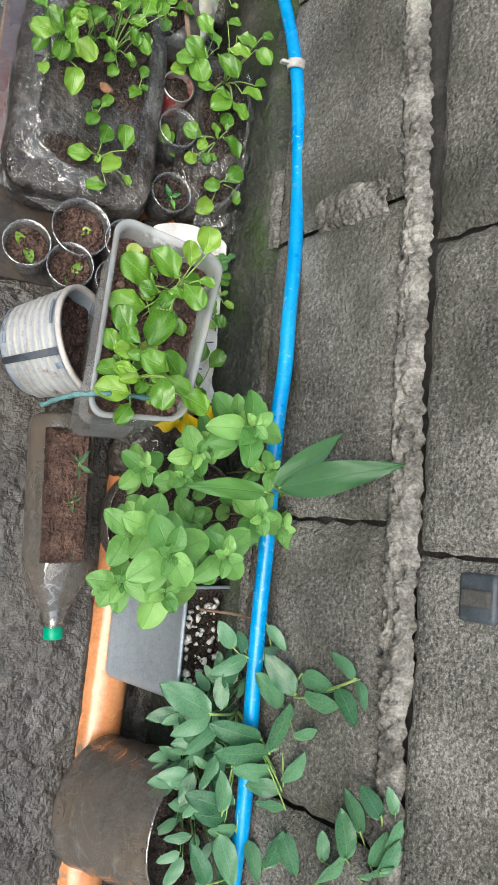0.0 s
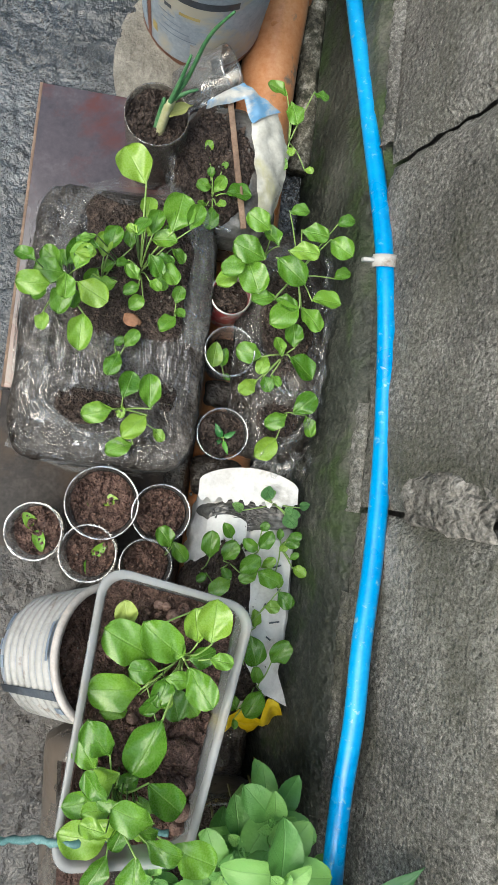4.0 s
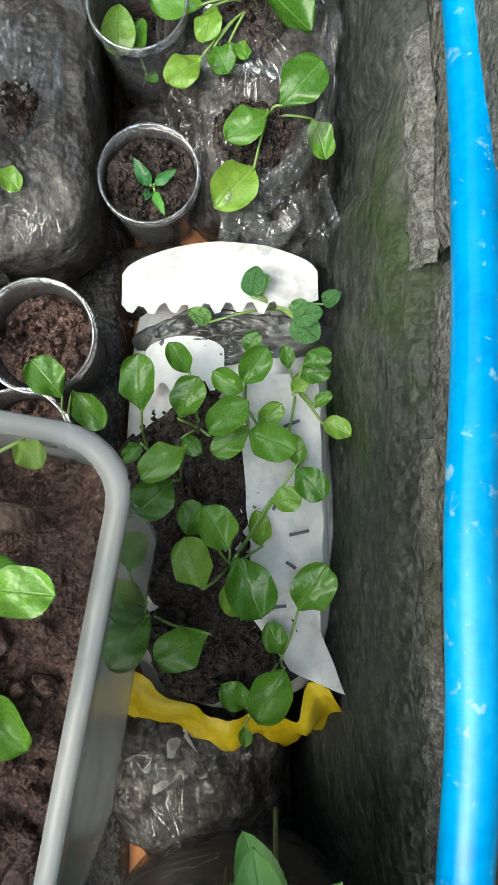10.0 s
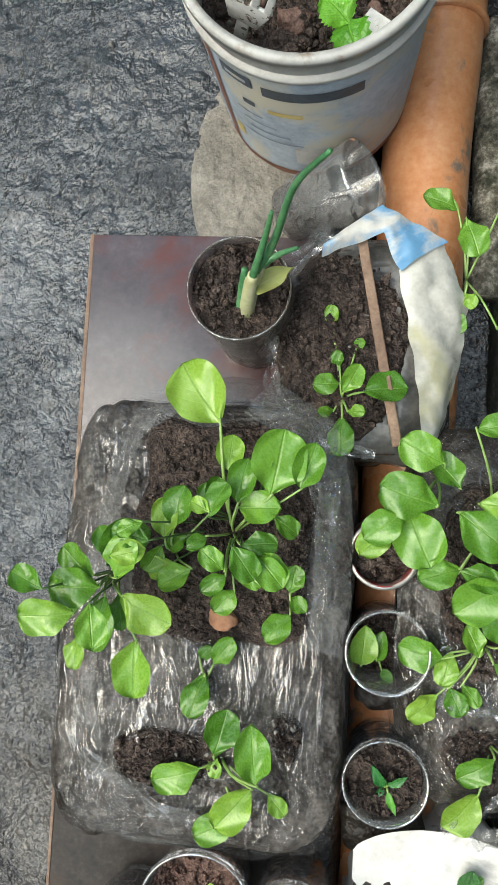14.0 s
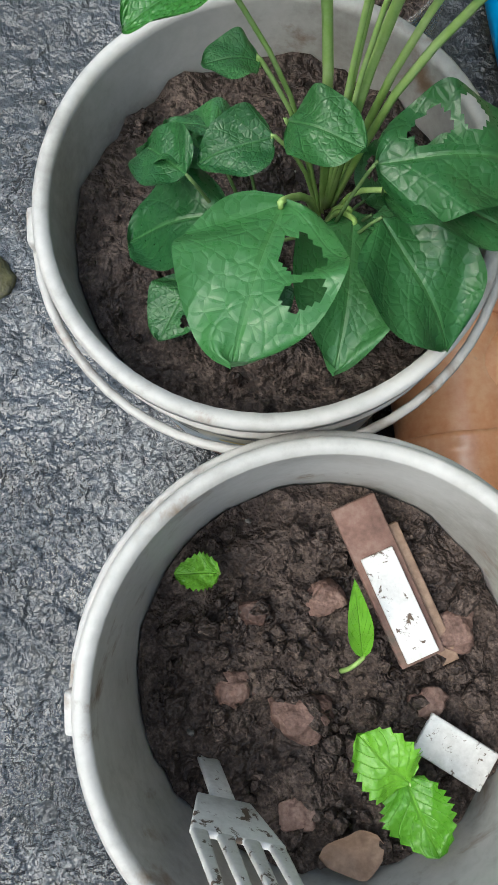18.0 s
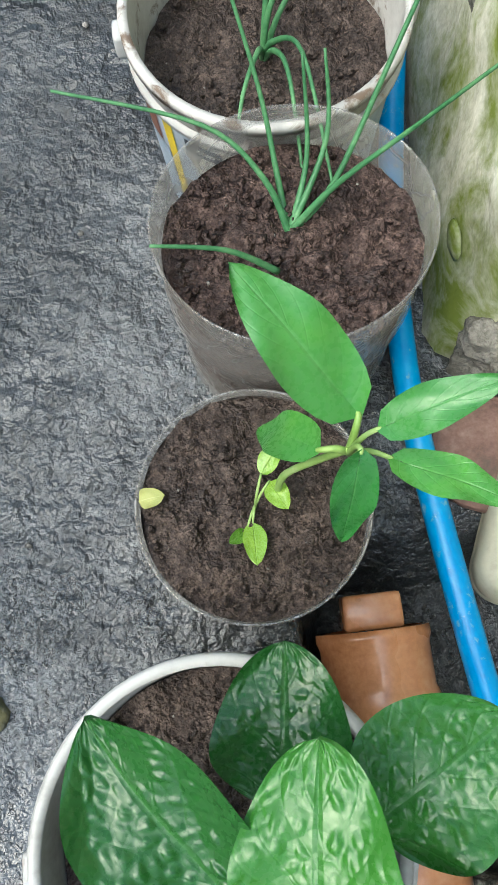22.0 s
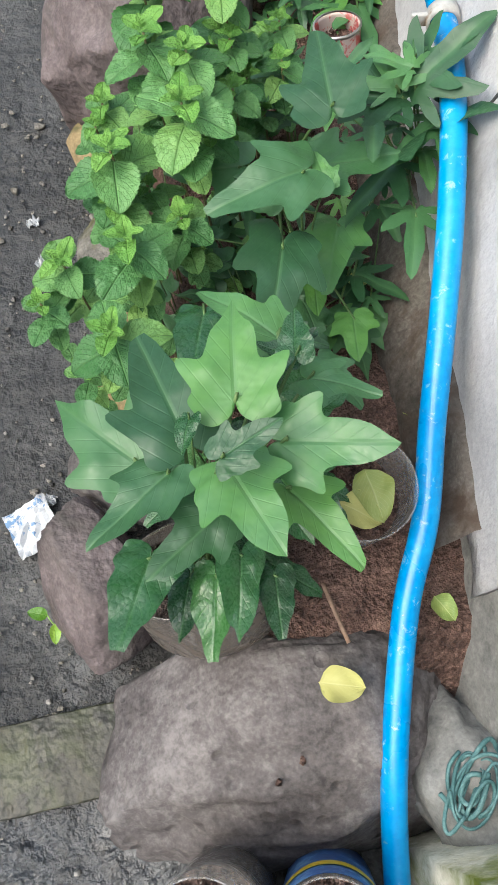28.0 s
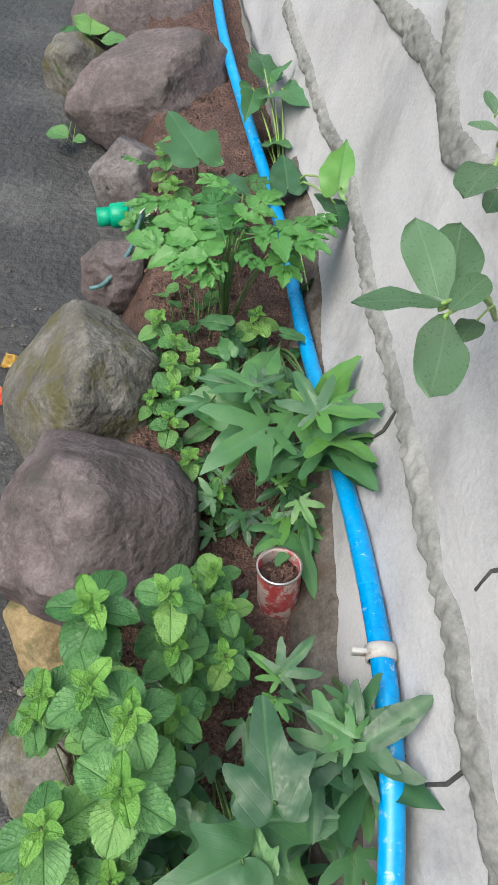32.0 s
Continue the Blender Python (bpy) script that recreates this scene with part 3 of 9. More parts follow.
            for lp in fc.loops:
                lp[lay].uv = uvs[lp.vert]
    bmesh.ops.remove_doubles(bm, verts=bm.verts[:], dist=1e-5)
    me = mesh_from(bm, name, material)
    return me


def leaf_set(name, material, count, **kw):
    return [leaf_mesh(name, material, seed=i, cup=kw.get("cup", 0.2) * (0.5 + 0.33 * i), droop=kw.get("droop", 0.25) * (0.4 + 0.4 * i),
                      **{k: v for k, v in kw.items() if k not in ("cup", "droop")}) for i in range(count)]


def put_leaf(meshes, parent, base, tip, scale=1.0, roll=0.0, rng=random, width=1.0, name="leaf"):
    """One leaf from base to tip in its plant's own space."""
    b, t = Vector(base), Vector(tip)
    d = t - b
    ln = max(d.length, 1e-4)
    x = d / ln
    y = Vector((0, 0, 1)).cross(x)
    y = y.normalized() if y.length > 1e-3 else Vector((0, 1, 0))
    z = x.cross(y)
    rot = Matrix((x, y, z)).transposed().to_4x4() @ Matrix.Rotation(roll, 4, "X")
    ob = new(name, rng.choice(meshes))
    ob.parent = parent
    ob.matrix_local = Matrix.Translation(b) @ rot @ Matrix.Diagonal((ln * scale, ln * scale * width, ln * scale, 1))
    return ob


M_BOTTLEGREEN = surface("dark_green_plastic", (0.01, 0.07, 0.05), (0.02, 0.11, 0.08), (0.04, 0.16, 0.12), 20, 60, (0.25, 0.4), 0.1, 0.001)
M_ROCKYEL2 = surface("gritty_concrete", (0.1, 0.09, 0.07), (0.18, 0.165, 0.14), (0.3, 0.28, 0.24), 20, 140, (0.6, 0.9), 1.0, 0.005)
M_CUP = film_material("clear_cup_plastic", (0.5, 0.5, 0.5), 0.14, 0.12, 0.12, 0.12, 14, (0.14, 0.11, 0.09), 0.4)
M_PALEBLUE = surface("pale_blue_plastic", (0.24, 0.27, 0.32), (0.33, 0.37, 0.43), (0.42, 0.46, 0.52), 9, 70, (0.35, 0.6), 0.15, 0.002, 0.4, stain=(0.2, 0.15, 0.1), stain_scale=16, stain_at=(0.62, 0.75))
M_FILM = film_material("crumpled_clear_film", (0.55, 0.55, 0.55), 0.16, 0.07, 0.14, 0.8, 15, (0.12, 0.105, 0.09), 0.3)
M_SHEEN = film_material("thin_clear_film", (0.42, 0.42, 0.42), 0.05, 0.022, 0.1, 1.0, 13, (0.1, 0.085, 0.07), 0.03, 0.0, 1.8)
M_BAGGREY = surface("grey_bag_film", (0.06, 0.058, 0.055), (0.11, 0.105, 0.1), (0.2, 0.19, 0.18), 20, 60, (0.15, 0.3), 0.6, 0.004, 0.5)
M_BAGBLUE = surface("blue_white_film", (0.34, 0.33, 0.31), (0.45, 0.44, 0.41), (0.54, 0.53, 0.5), 9, 60, (0.25, 0.45), 0.4, 0.003, 0.5, stain=(0.12, 0.27, 0.45), stain_scale=14, stain_at=(0.42, 0.52))
M_CREAMFILM = surface("cream_film", (0.36, 0.35, 0.31), (0.52, 0.51, 0.46), (0.62, 0.61, 0.57), 9, 60, (0.25, 0.45), 0.4, 0.003, 0.5, stain=(0.42, 0.4, 0.24), stain_scale=11, stain_at=(0.5, 0.6))
M_ROCKPALE = surface("pale_rock", (0.042, 0.037, 0.037), (0.112, 0.1, 0.098), (0.22, 0.202, 0.196), 9, 70, (0.65, 0.95), 0.9, 0.006, 0.3, stain=(0.21, 0.195, 0.19), stain_scale=6.5, stain_at=(0.55, 0.64), pit=0.8)
M_ROCKYEL = surface("ochre_rock", (0.16, 0.12, 0.06), (0.28, 0.21, 0.11), (0.4, 0.31, 0.18), 16, 90, (0.7, 0.95), 0.8, 0.005, 0.25, stain=(0.12, 0.11, 0.05), stain_scale=18)
M_CREAM = surface("cream_plastic", (0.3, 0.28, 0.2), (0.38, 0.36, 0.27), (0.44, 0.42, 0.32), 9, 70, (0.35, 0.5), 0.1, 0.001)
M_MINTSTEM = surface("mint_stem", (0.09, 0.1, 0.04), (0.16, 0.14, 0.06), (0.2, 0.22, 0.1), 20, 90, (0.5, 0.7), 0.1, 0.001)
M_ONION = surface("onion_green", (0.03, 0.11, 0.042), (0.06, 0.18, 0.07), (0.13, 0.28, 0.12), 20, 90, (0.35, 0.55), 0.1, 0.001)
M_POTATOSTEM = surface("sweet_potato_stem", (0.05, 0.1, 0.03), (0.09, 0.16, 0.05), (0.15, 0.22, 0.08), 20, 90, (0.4, 0.6), 0.1, 0.001)
M_ONIONBASE = surface("onion_base", (0.3, 0.29, 0.13), (0.42, 0.42, 0.24), (0.52, 0.52, 0.36), 30, 90, (0.35, 0.55), 0.1, 0.001)
M_FLESHY = leaf_material("fleshy_grey_green_leaf", (0.055, 0.12, 0.05), (0.11, 0.2, 0.1), (0.2, 0.3, 0.17), 0.35)
L_BEAN = leaf_set("leaf", M_CUKE, 2, width=0.19, shape="lance", cup=0.6, droop=0.05, wave=0.01)
L_PECHAY = leaf_set("leaf", M_LEAF, 5, width=0.7, shape="blunt", cup=0.3, droop=0.17, wave=0.05, nu=26, nv=14)
L_OVAL = leaf_set("leaf", M_LEAF, 3, width=0.6, shape="oval", cup=0.3, droop=0.14, wave=0.02)
L_MINT = leaf_set("leaf", M_MINT, 4, width=0.84, shape="broad", cup=0.2, droop=0.2, wave=0.025, nu=26, nv=14, quilt=0.03, cells=7.0, teeth=0.035)
M_SOFTMINT = leaf_material("soft_mint_leaf", (0.095, 0.25, 0.055), (0.19, 0.39, 0.1), (0.16, 0.33, 0.09), 0.42, 0.0, 6, 0.45, 0.15, 0.5, 0.003, (0.25, 0.46, 0.12))
L_SOFTMINT = leaf_set("leaf", M_SOFTMINT, 4, width=0.72, shape="broad", cup=0.24, droop=0.22, wave=0.025, nu=18, nv=12, quilt=0.008, cells=5.0, teeth=0.015)
L_MINTYOUNG = leaf_set("leaf", M_MINTYOUNG, 3, width=0.7, shape="broad", cup=0.35, droop=0.25, wave=0.03, nu=26, nv=14, quilt=0.035, cells=7.0, teeth=0.035)
L_SPINACH = leaf_set("leaf", M_SPINACH, 4, width=0.82, shape="broad", cup=0.28, droop=0.16, wave=0.035, nu=84, nv=64, cells=8.0, pucker=0.02)
def palm_leaf(name, material, seed, lobes=((0, 1.0), (48, 0.8), (100, 0.5)), cup=0.12, droop=0.2, wide=27.0):
    """A leaf of pointed fingers round its stalk, unit length along +x, folded a little and drooping at the tips."""
    rng = random.Random(seed)
    bm = bmesh.new()
    lay = bm.loops.layers.uv.new("leaf")
    jit = [rng.uniform(0.85, 1.12) for _ in range(12)]
    uvs, rows = {}, []
    nt_, nr = 72, 8
    for i in range(nt_ + 1):
        deg = -150 + 300 * i / nt_
        r = 0.16
        for k, (a, ln) in enumerate(lobes):
            dist = abs(abs(deg) - a)
            r = max(r, ln * (jit[k * 2 + (deg > 0)]) * max(0.0, 1 - (dist / wide)) ** 0.8 * (1 + 0.05 * (i % 2)) if dist < wide else r, 0.3 * ln if dist < 28 else 0)
        row = []
        for q in range(nr + 1):
            f = q / nr
            a = radians(deg)
            x, y = r * f * math.cos(a), r * f * math.sin(a)
            z = cup * abs(y) - droop * (r * f) ** 2 + 0.02 * math.sin(9 * x + 5 * y + seed)
            v = bm.verts.new((x, y, z))
            uvs[v] = (min(1, max(0, 0.2 + 0.8 * x)), 0.5 + 0.5 * y)
            row.append(v)
        rows.append(row)
    for a, b in zip(rows, rows[1:]):
        for q in range(nr):
            fc = bm.faces.new((a[q], a[q + 1], b[q + 1], b[q]) if q else (a[0], a[1], b[1]))
            for lp in fc.loops:
                lp[lay].uv = uvs[lp.vert]
    bmesh.ops.remove_doubles(bm, verts=bm.verts[:], dist=1e-4)
    bmesh.ops.recalc_face_normals(bm, faces=bm.faces[:])
    return mesh_from(bm, name, material)


def outline_leaf(name, material, seed, outline, cup=0.16, droop=0.22, wave=0.03):
    """A leaf whose edge is given by (degrees, reach) pairs round its stalk, tip along +x, folded at the midrib and drooping."""
    rng = random.Random(seed)
    bm = bmesh.new()
    lay = bm.loops.layers.uv.new("leaf")
    jit = {s: [rng.uniform(0.88, 1.12) for _ in outline] for s in (-1, 1)}
    ph = rng.uniform(0, 6.28)
    n_edge, n_in = 96, 9
    rows, uvs = [], {}
    for i in range(n_edge + 1):
        deg = -178 + 356 * i / n_edge
        side = 1 if deg >= 0 else -1
        angles = [a for a, _ in outline]
        reach = [r * (jit[side][k] if 0 < k < len(outline) - 1 else 1) for k, (_, r) in enumerate(outline)]
        r = sum(float(np.interp(abs(deg + d), angles, reach)) for d in (-3.5, 0, 3.5)) / 3 if abs(deg) > 4 else float(np.interp(abs(deg), angles, reach))
        row = []
        for q in range(n_in + 1):
            f = q / n_in
            x, y = r * f * math.cos(radians(deg)), r * f * math.sin(radians(deg))
            z = cup * abs(y) - droop * (r * f) ** 2 + wave * f * math.sin(7 * x + 9 * y + ph) + 0.4 * wave * math.sin(16 * x - 5 * abs(y) + ph) * min(1, abs(y) * 6)
            v = bm.verts.new((x, y, z))
            uvs[v] = (min(1, max(0, 0.25 + 0.75 * x)), 0.5 + 1.3 * y)
            row.append(v)
        rows.append(row)
    for a, b in zip(rows, rows[1:]):
        for q in range(n_in):
            fc = bm.faces.new((a[q], a[q + 1], b[q + 1], b[q]) if q else (a[0], a[1], b[1]))
            for lp in fc.loops:
                lp[lay].uv = uvs[lp.vert]
    bmesh.ops.remove_doubles(bm, verts=bm.verts[:], dist=1e-4)
    bmesh.ops.recalc_face_normals(bm, faces=bm.faces[:])
    if sum(f.normal.z for f in bm.faces) < 0:
        bmesh.ops.reverse_faces(bm, faces=bm.faces[:])
    return mesh_from(bm, name, material)


LOBED_EDGE = [(0, 1.0), (3, 0.93), (8, 0.8), (14, 0.67), (20, 0.56), (27, 0.46), (34, 0.41), (41, 0.49), (47, 0.62), (52, 0.57), (60, 0.43), (72, 0.35), (90, 0.33), (108, 0.34), (124, 0.31), (142, 0.25), (158, 0.16), (172, 0.06), (180, 0.02)]
OVATE_EDGE = [(0, 1.0), (3, 0.93), (8, 0.8), (15, 0.66), (24, 0.54), (36, 0.45), (52, 0.39), (72, 0.35), (95, 0.33), (118, 0.31), (140, 0.26), (158, 0.18), (172, 0.07), (180, 0.02)]
L_STAR = [palm_leaf("leaf", M_POTATO, k) for k in range(4)]
def pinnate_leaf(name, material, seed):
    """A compound leaf of toothed leaflets in pairs along a thin rib, unit length along +x."""
    rng = random.Random(seed)
    bm = bmesh.new()
    lay = bm.loops.layers.uv.new("leaf")
    sets = [(0.22, 62, 0.3), (0.22, -62, 0.3), (0.42, 52, 0.36), (0.42, -52, 0.36), (0.62, 40, 0.34), (0.62, -40, 0.34), (0.66, 0, 0.36), (0.3, 75, 0.14), (0.52, -70, 0.14)]
    for x0, deg, ln in sets:
        a = radians(deg + rng.uniform(-9, 9))
        ln *= rng.uniform(0.85, 1.12)
        rows = []
        for i in range(11):
            u = i / 10
            w = 0.6 * ln * max(0.0, math.sin(math.pi * u ** 0.75)) ** 0.7 * (1.1 if i % 2 else 0.86)
            row = []
            for j in range(5):
                s = j / 2 - 1
                px, py = ln * u, s * w / 2
                z = 0.18 * abs(s) * w - 0.25 * ln * u * u - 0.12 * x0 * x0 + 0.012 * math.sin(14 * u + 3 * s + seed)
                v = bm.verts.new((x0 + px * math.cos(a) - py * math.sin(a), px * math.sin(a) + py * math.cos(a), z))
                row.append((v, (u, j / 4)))
            rows.append(row)
        for p, q in zip(rows, rows[1:]):
            for j in range(4):
                cell = (p[j], q[j], q[j + 1], p[j + 1])
                fc = bm.faces.new([c[0] for c in cell])
                for lp, c in zip(fc.loops, cell):
                    lp[lay].uv = c[1]
    ribs = [[bm.verts.new((u, s * 0.012, -0.12 * u * u - 0.004)) for s in (-1, 1)] for u in (0.0, 0.25, 0.5, 0.72)]
    for p, q in zip(ribs, ribs[1:]):
        bm.faces.new((p[0], q[0], q[1], p[1]))
    return mesh_from(bm, name, material)


L_TOMATO = [pinnate_leaf("leaf", M_TOMATO, 10 + k) for k in range(4)]
L_SPINYOUNG = leaf_set("leaf", M_SPINYOUNG, 2, width=0.6, shape="broad", cup=0.35, droop=0.16, wave=0.03, nu=30, nv=20, quilt=0.012, cells=6.0)
L_SPINLOW = leaf_set("leaf", M_SPINLOW, 4, width=0.88, shape="broad", cup=0.25, droop=0.3, wave=0.06, nu=44, nv=32, cells=7.0, pucker=0.007, chew=True)
L_LOBED = [outline_leaf("leaf", M_POTATO, 20 + k, LOBED_EDGE, 0.1 + 0.05 * k, 0.12 + 0.06 * k) for k in range(4)]
L_ARROW = leaf_set("leaf", M_ARROW, 3, width=0.4, shape="heart2", cup=0.2, droop=0.12, wave=0.02, nu=16, nv=10)
L_CUKE = leaf_set("leaf", M_CUKE, 3, width=0.95, shape="oval", cup=0.2, droop=0.2, wave=0.07, nu=18, nv=12, quilt=0.02, cells=4.0, teeth=0.09)
L_HEART = [outline_leaf("leaf", M_POTATO, 30 + k, OVATE_EDGE, 0.12 + 0.07 * k, 0.12 + 0.08 * k) for k in range(3)]
L_HEARTSHADED = [outline_leaf("leaf", M_POTATOSHADED, 36 + k, OVATE_EDGE, 0.12 + 0.07 * k, 0.14 + 0.08 * k, 0.045) for k in range(3)]
L_CHILLI = leaf_set("leaf", M_ARROW, 3, width=0.4, shape="lance", cup=0.3, droop=0.18, wave=0.03)
L_BLUE = leaf_set("leaf", M_BLUELEAF, 3, width=0.44, shape="oval", cup=0.2, droop=0.15, wave=0.02)
L_LANCE = leaf_set("leaf", M_POTATO, 3, width=0.24, shape="lance", cup=0.3, droop=0.15, wave=0.02)
L_FLESHY = leaf_set("leaf", M_FLESHY, 3, width=0.46, shape="round", cup=0.2, droop=0.1, wave=0.02)


# ---- the large structure ----
def ground_height(x, y):
    q = Vector((x * 30, y * 30, 0))
    k = 1.0 if y < 2.1 else 0.55
    h = k * (0.0022 * noise.noise(q) + 0.0036 * abs(noise.noise(q * 2.1)) + 0.0025 * noise.noise(q * 4.3)) + 0.004 * noise.noise(q * 0.25)
    f = min(1, max(0, (x + 0.045) / 0.025))
    return h - 0.004 - (0.075 * f * f * (3 - 2 * f) if y < 1.46 else 0.075 * f * max(0, 1 - (y - 1.46) / 0.05))


def build_ground():
    xs = [-300, -80, -20, -6, -2.5, -1.4, -1.1, -0.9] + [-0.8 + 0.006 * i for i in range(150)] + [0.15, 0.25, 0.4, 0.9, 1.6, 4, 20, 80, 300]
    ys = [-300, -80, -20, -6, -2.5, -1.5] + [-0.9 + 0.006 * i for i in range(950)] + [5.0, 5.8, 7, 9, 14, 30, 90, 300]
    verts = [(x, y, ground_height(x, y) if -1.1 < x < 0.8 and -1.4 < y < 5.5 else -0.004) for y in ys for x in xs]
    nx = len(xs)
    faces = [(j * nx + i, j * nx + i + 1, (j + 1) * nx + i + 1, (j + 1) * nx + i) for j in range(len(ys) - 1) for i in range(nx - 1)]
    me = bpy.data.meshes.new("ground")
    me.from_pydata(verts, [], faces)
    me.shade_smooth()
    me.materials.append(M_GROUND)
    return tagged(new("ground", me), "rough wet dark grey concrete lane surface", "ground", kind="structure")


build_ground()


def lean_x(y, z):
    """The face of the leaning wall along the lane, by stretches."""
    if y < 1.3:
        return 0.125 + 0.27 * z
    if y < 2.03:
        f = min(1, max(0, (1.68 - y) / 0.08))
        return 0.088 + 0.12 * z + 0.075 * (y - 1.4) + 0.1 * f * f * (3 - 2 * f)
    return 0.345 + (0.22 if y > 2.72 else 0.13) * (min(y, 3.5) - 2.72) + 0.05 * max(0, y - 3.5) + 0.3 * (z - 0.289)


def wall_sheet(name, y0, y1, z0, z1, thick, material, label, bumps=0.004, step=0.03, inset=0.0, seed=0, ragged=0.0):
    """A thick leaning slab of wall whose face follows lean_x."""
    ny, nz = max(2, int((y1 - y0) / step)), max(2, int((z1 - z0) / step))
    bm = bmesh.new()
    g = []
    for j in range(ny + 1):
        y = y0 + (y1 - y0) * j / ny
        row = []
        for k in range(nz + 1):
            z = z0 + (z1 - z0) * k / nz
            if ragged and k == 0:
                z += ragged * (noise.noise(Vector((y * 9, 0, seed))) + 0.6 * noise.noise(Vector((y * 31, 0, seed))))
            d = bumps * (noise.noise(Vector((y * 14, z * 14, seed))) + 0.5 * noise.noise(Vector((y * 40, z * 40, seed))))
            row.append(bm.verts.new((lean_x(min(max(y, y0 + 0.001), y1 - 0.001), z) + inset + d, y, z)))
        g.append(row)
    back = []
    for a, b in zip(g, g[1:]):
        for k in range(nz):
            bm.faces.new((a[k], a[k + 1], b[k + 1], b[k]))
    e = bmesh.ops.extrude_face_region(bm, geom=bm.faces[:])
    bmesh.ops.translate(bm, verts=[v for v in e["geom"] if isinstance(v, bmesh.types.BMVert)], vec=(thick, 0, 0))
    bmesh.ops.recalc_face_normals(bm, faces=bm.faces[:])
    return tagged(part(name, bm, material), label, "wall", kind="structure")



M_DARKGAP = surface("dark_gap", (0.03, 0.029, 0.027), (0.055, 0.053, 0.05), (0.1, 0.096, 0.09), 20, 90)
WALL_A = wall_sheet("wall_block", -2.0, 1.32, -0.05, 1.3, 0.15, M_DARKGAP, "grey hollow block wall with crumbling mortar, leaning back", inset=0.03, bumps=0.007, step=0.02)
WALL_B = wall_sheet("wall_mossy", 1.34, 2.03, -0.05, 1.3, 0.15, M_MOSS, "pale painted concrete wall with green moss stains", 0.009, step=0.02)
wall_sheet("wall_concrete", 2.035, 6.0, -0.05, 1.5, 0.2, M_GREYCON, "bare grey concrete retaining wall", 0.007, inset=0.014)
plaster = wall_sheet("wall_plaster", 2.22, 6.0, 0.155, 1.5, 0.013, M_WHITEWALL, "whitewashed rough plaster coat with ragged lower edge", 0.005, 0.02, ragged=0.03)
footing = wall_sheet("footing", -2.0, 1.32, -0.1, 0.145, 0.1, M_FOOTING, "dark damp concrete footing under the block wall", 0.008, 0.02, inset=-0.004)


# unseen plain wall added across the lane to block low sky light
def plain_wall(name, x0, y0, x1, y1, h, label):
    d = Vector((x1 - x0, y1 - y0, 0))
    bm = box(d.length, 0.15, h, 0.0, -0.05)
    ob = tagged(part(name, bm, M_GREYCON), label, "wall", kind="structure")
    ob.matrix_world = pose((x0 + x1) / 2, (y0 + y1) / 2, 0, 0, 0, math.degrees(math.atan2(d.y, d.x)))


plain_wall("wall_lane", -2.6, -3.0, -2.6, 8.0, 2.2, "plain grey unseen wall added across the lane to block low sky light")


def ribbon(points, width, proud, seed, rough=0.006, step=0.005):
    """A rough trowelled strip lying on a leaning wall, along (y, z) points."""
    pts = [Vector((0, y, z)) for y, z in points]
    line = []
    for a, b in zip(pts, pts[1:]):
        n = max(2, int((b - a).length / step))
        line += [a.lerp(b, i / n) for i in range(n)]
    line.append(pts[-1])
    bm = bmesh.new()
    rows = []
    for i, p in enumerate(line):
        d = (line[min(i + 1, len(line) - 1)] - line[max(i - 1, 0)]).normalized()
        s = Vector((0, -d.z, d.y))
        w = width * (1 + 0.5 * noise.noise(Vector((i * 0.04, seed, 0))) + 0.16 * noise.noise(Vector((i * 0.13, seed, 3))))
        row = []
        for k in range(13):
            f = k / 12 * 2 - 1
            q = p + s * (f * w / 2)
            h = proud * (1 - abs(f) ** 3) * (1 + 0.35 * noise.noise(Vector((q.y * 9, q.z * 9, seed))) + 0.25 * noise.noise(Vector((q.y * 34, q.z * 34, seed)))) + rough * noise.noise(Vector((q.y * 90, q.z * 90, seed)))
            row.append(bm.verts.new((lean_x(q.y, q.z) - h + (0.004 if abs(f) == 1 else 0), q.y, q.z)))
        rows.append(row)
    for a, b in zip(rows, rows[1:]):
        for k in range(12):
            bm.faces.new((a[k], b[k], b[k + 1], a[k + 1]))
    bmesh.ops.recalc_face_normals(bm, faces=bm.faces[:])
    return bm


part("mortar_ridge", ribbon([(-1.5, 0.468), (-0.6, 0.466), (-0.2, 0.463), (0.0, 0.461), (0.2, 0.455), (0.4, 0.453), (0.65, 0.433), (0.9, 0.436), (1.3, 0.44)], 0.044, 0.011, 1, 0.009), M_MORTAR, WALL_A, "pale crumbling mortar ridge between the block courses")
part("mortar_ridge", ribbon([(0.42, 0.15), (0.5, 0.15), (0.56, 0.155)], 0.025, 0.006, 2), M_BLOCK, WALL_A)
part("mortar_ridge", ribbon([(0.9, 0.158), (1.0, 0.16), (1.15, 0.155), (1.3, 0.15)], 0.03, 0.012, 3), M_BLOCK, WALL_A)
part("mortar_ridge", ribbon([(-0.35, 0.15), (0.1, 0.15), (0.32, 0.153)], 0.02, 0.003, 4), M_BLOCK, WALL_A)
part("mortar_patch", ribbon([(0.44, 0.265), (0.447, 0.3), (0.44, 0.34), (0.436, 0.375), (0.43, 0.41)], 0.06, 0.011, 5, 0.007), M_MORTAR, WALL_A, "pale broken mortar filling a joint")
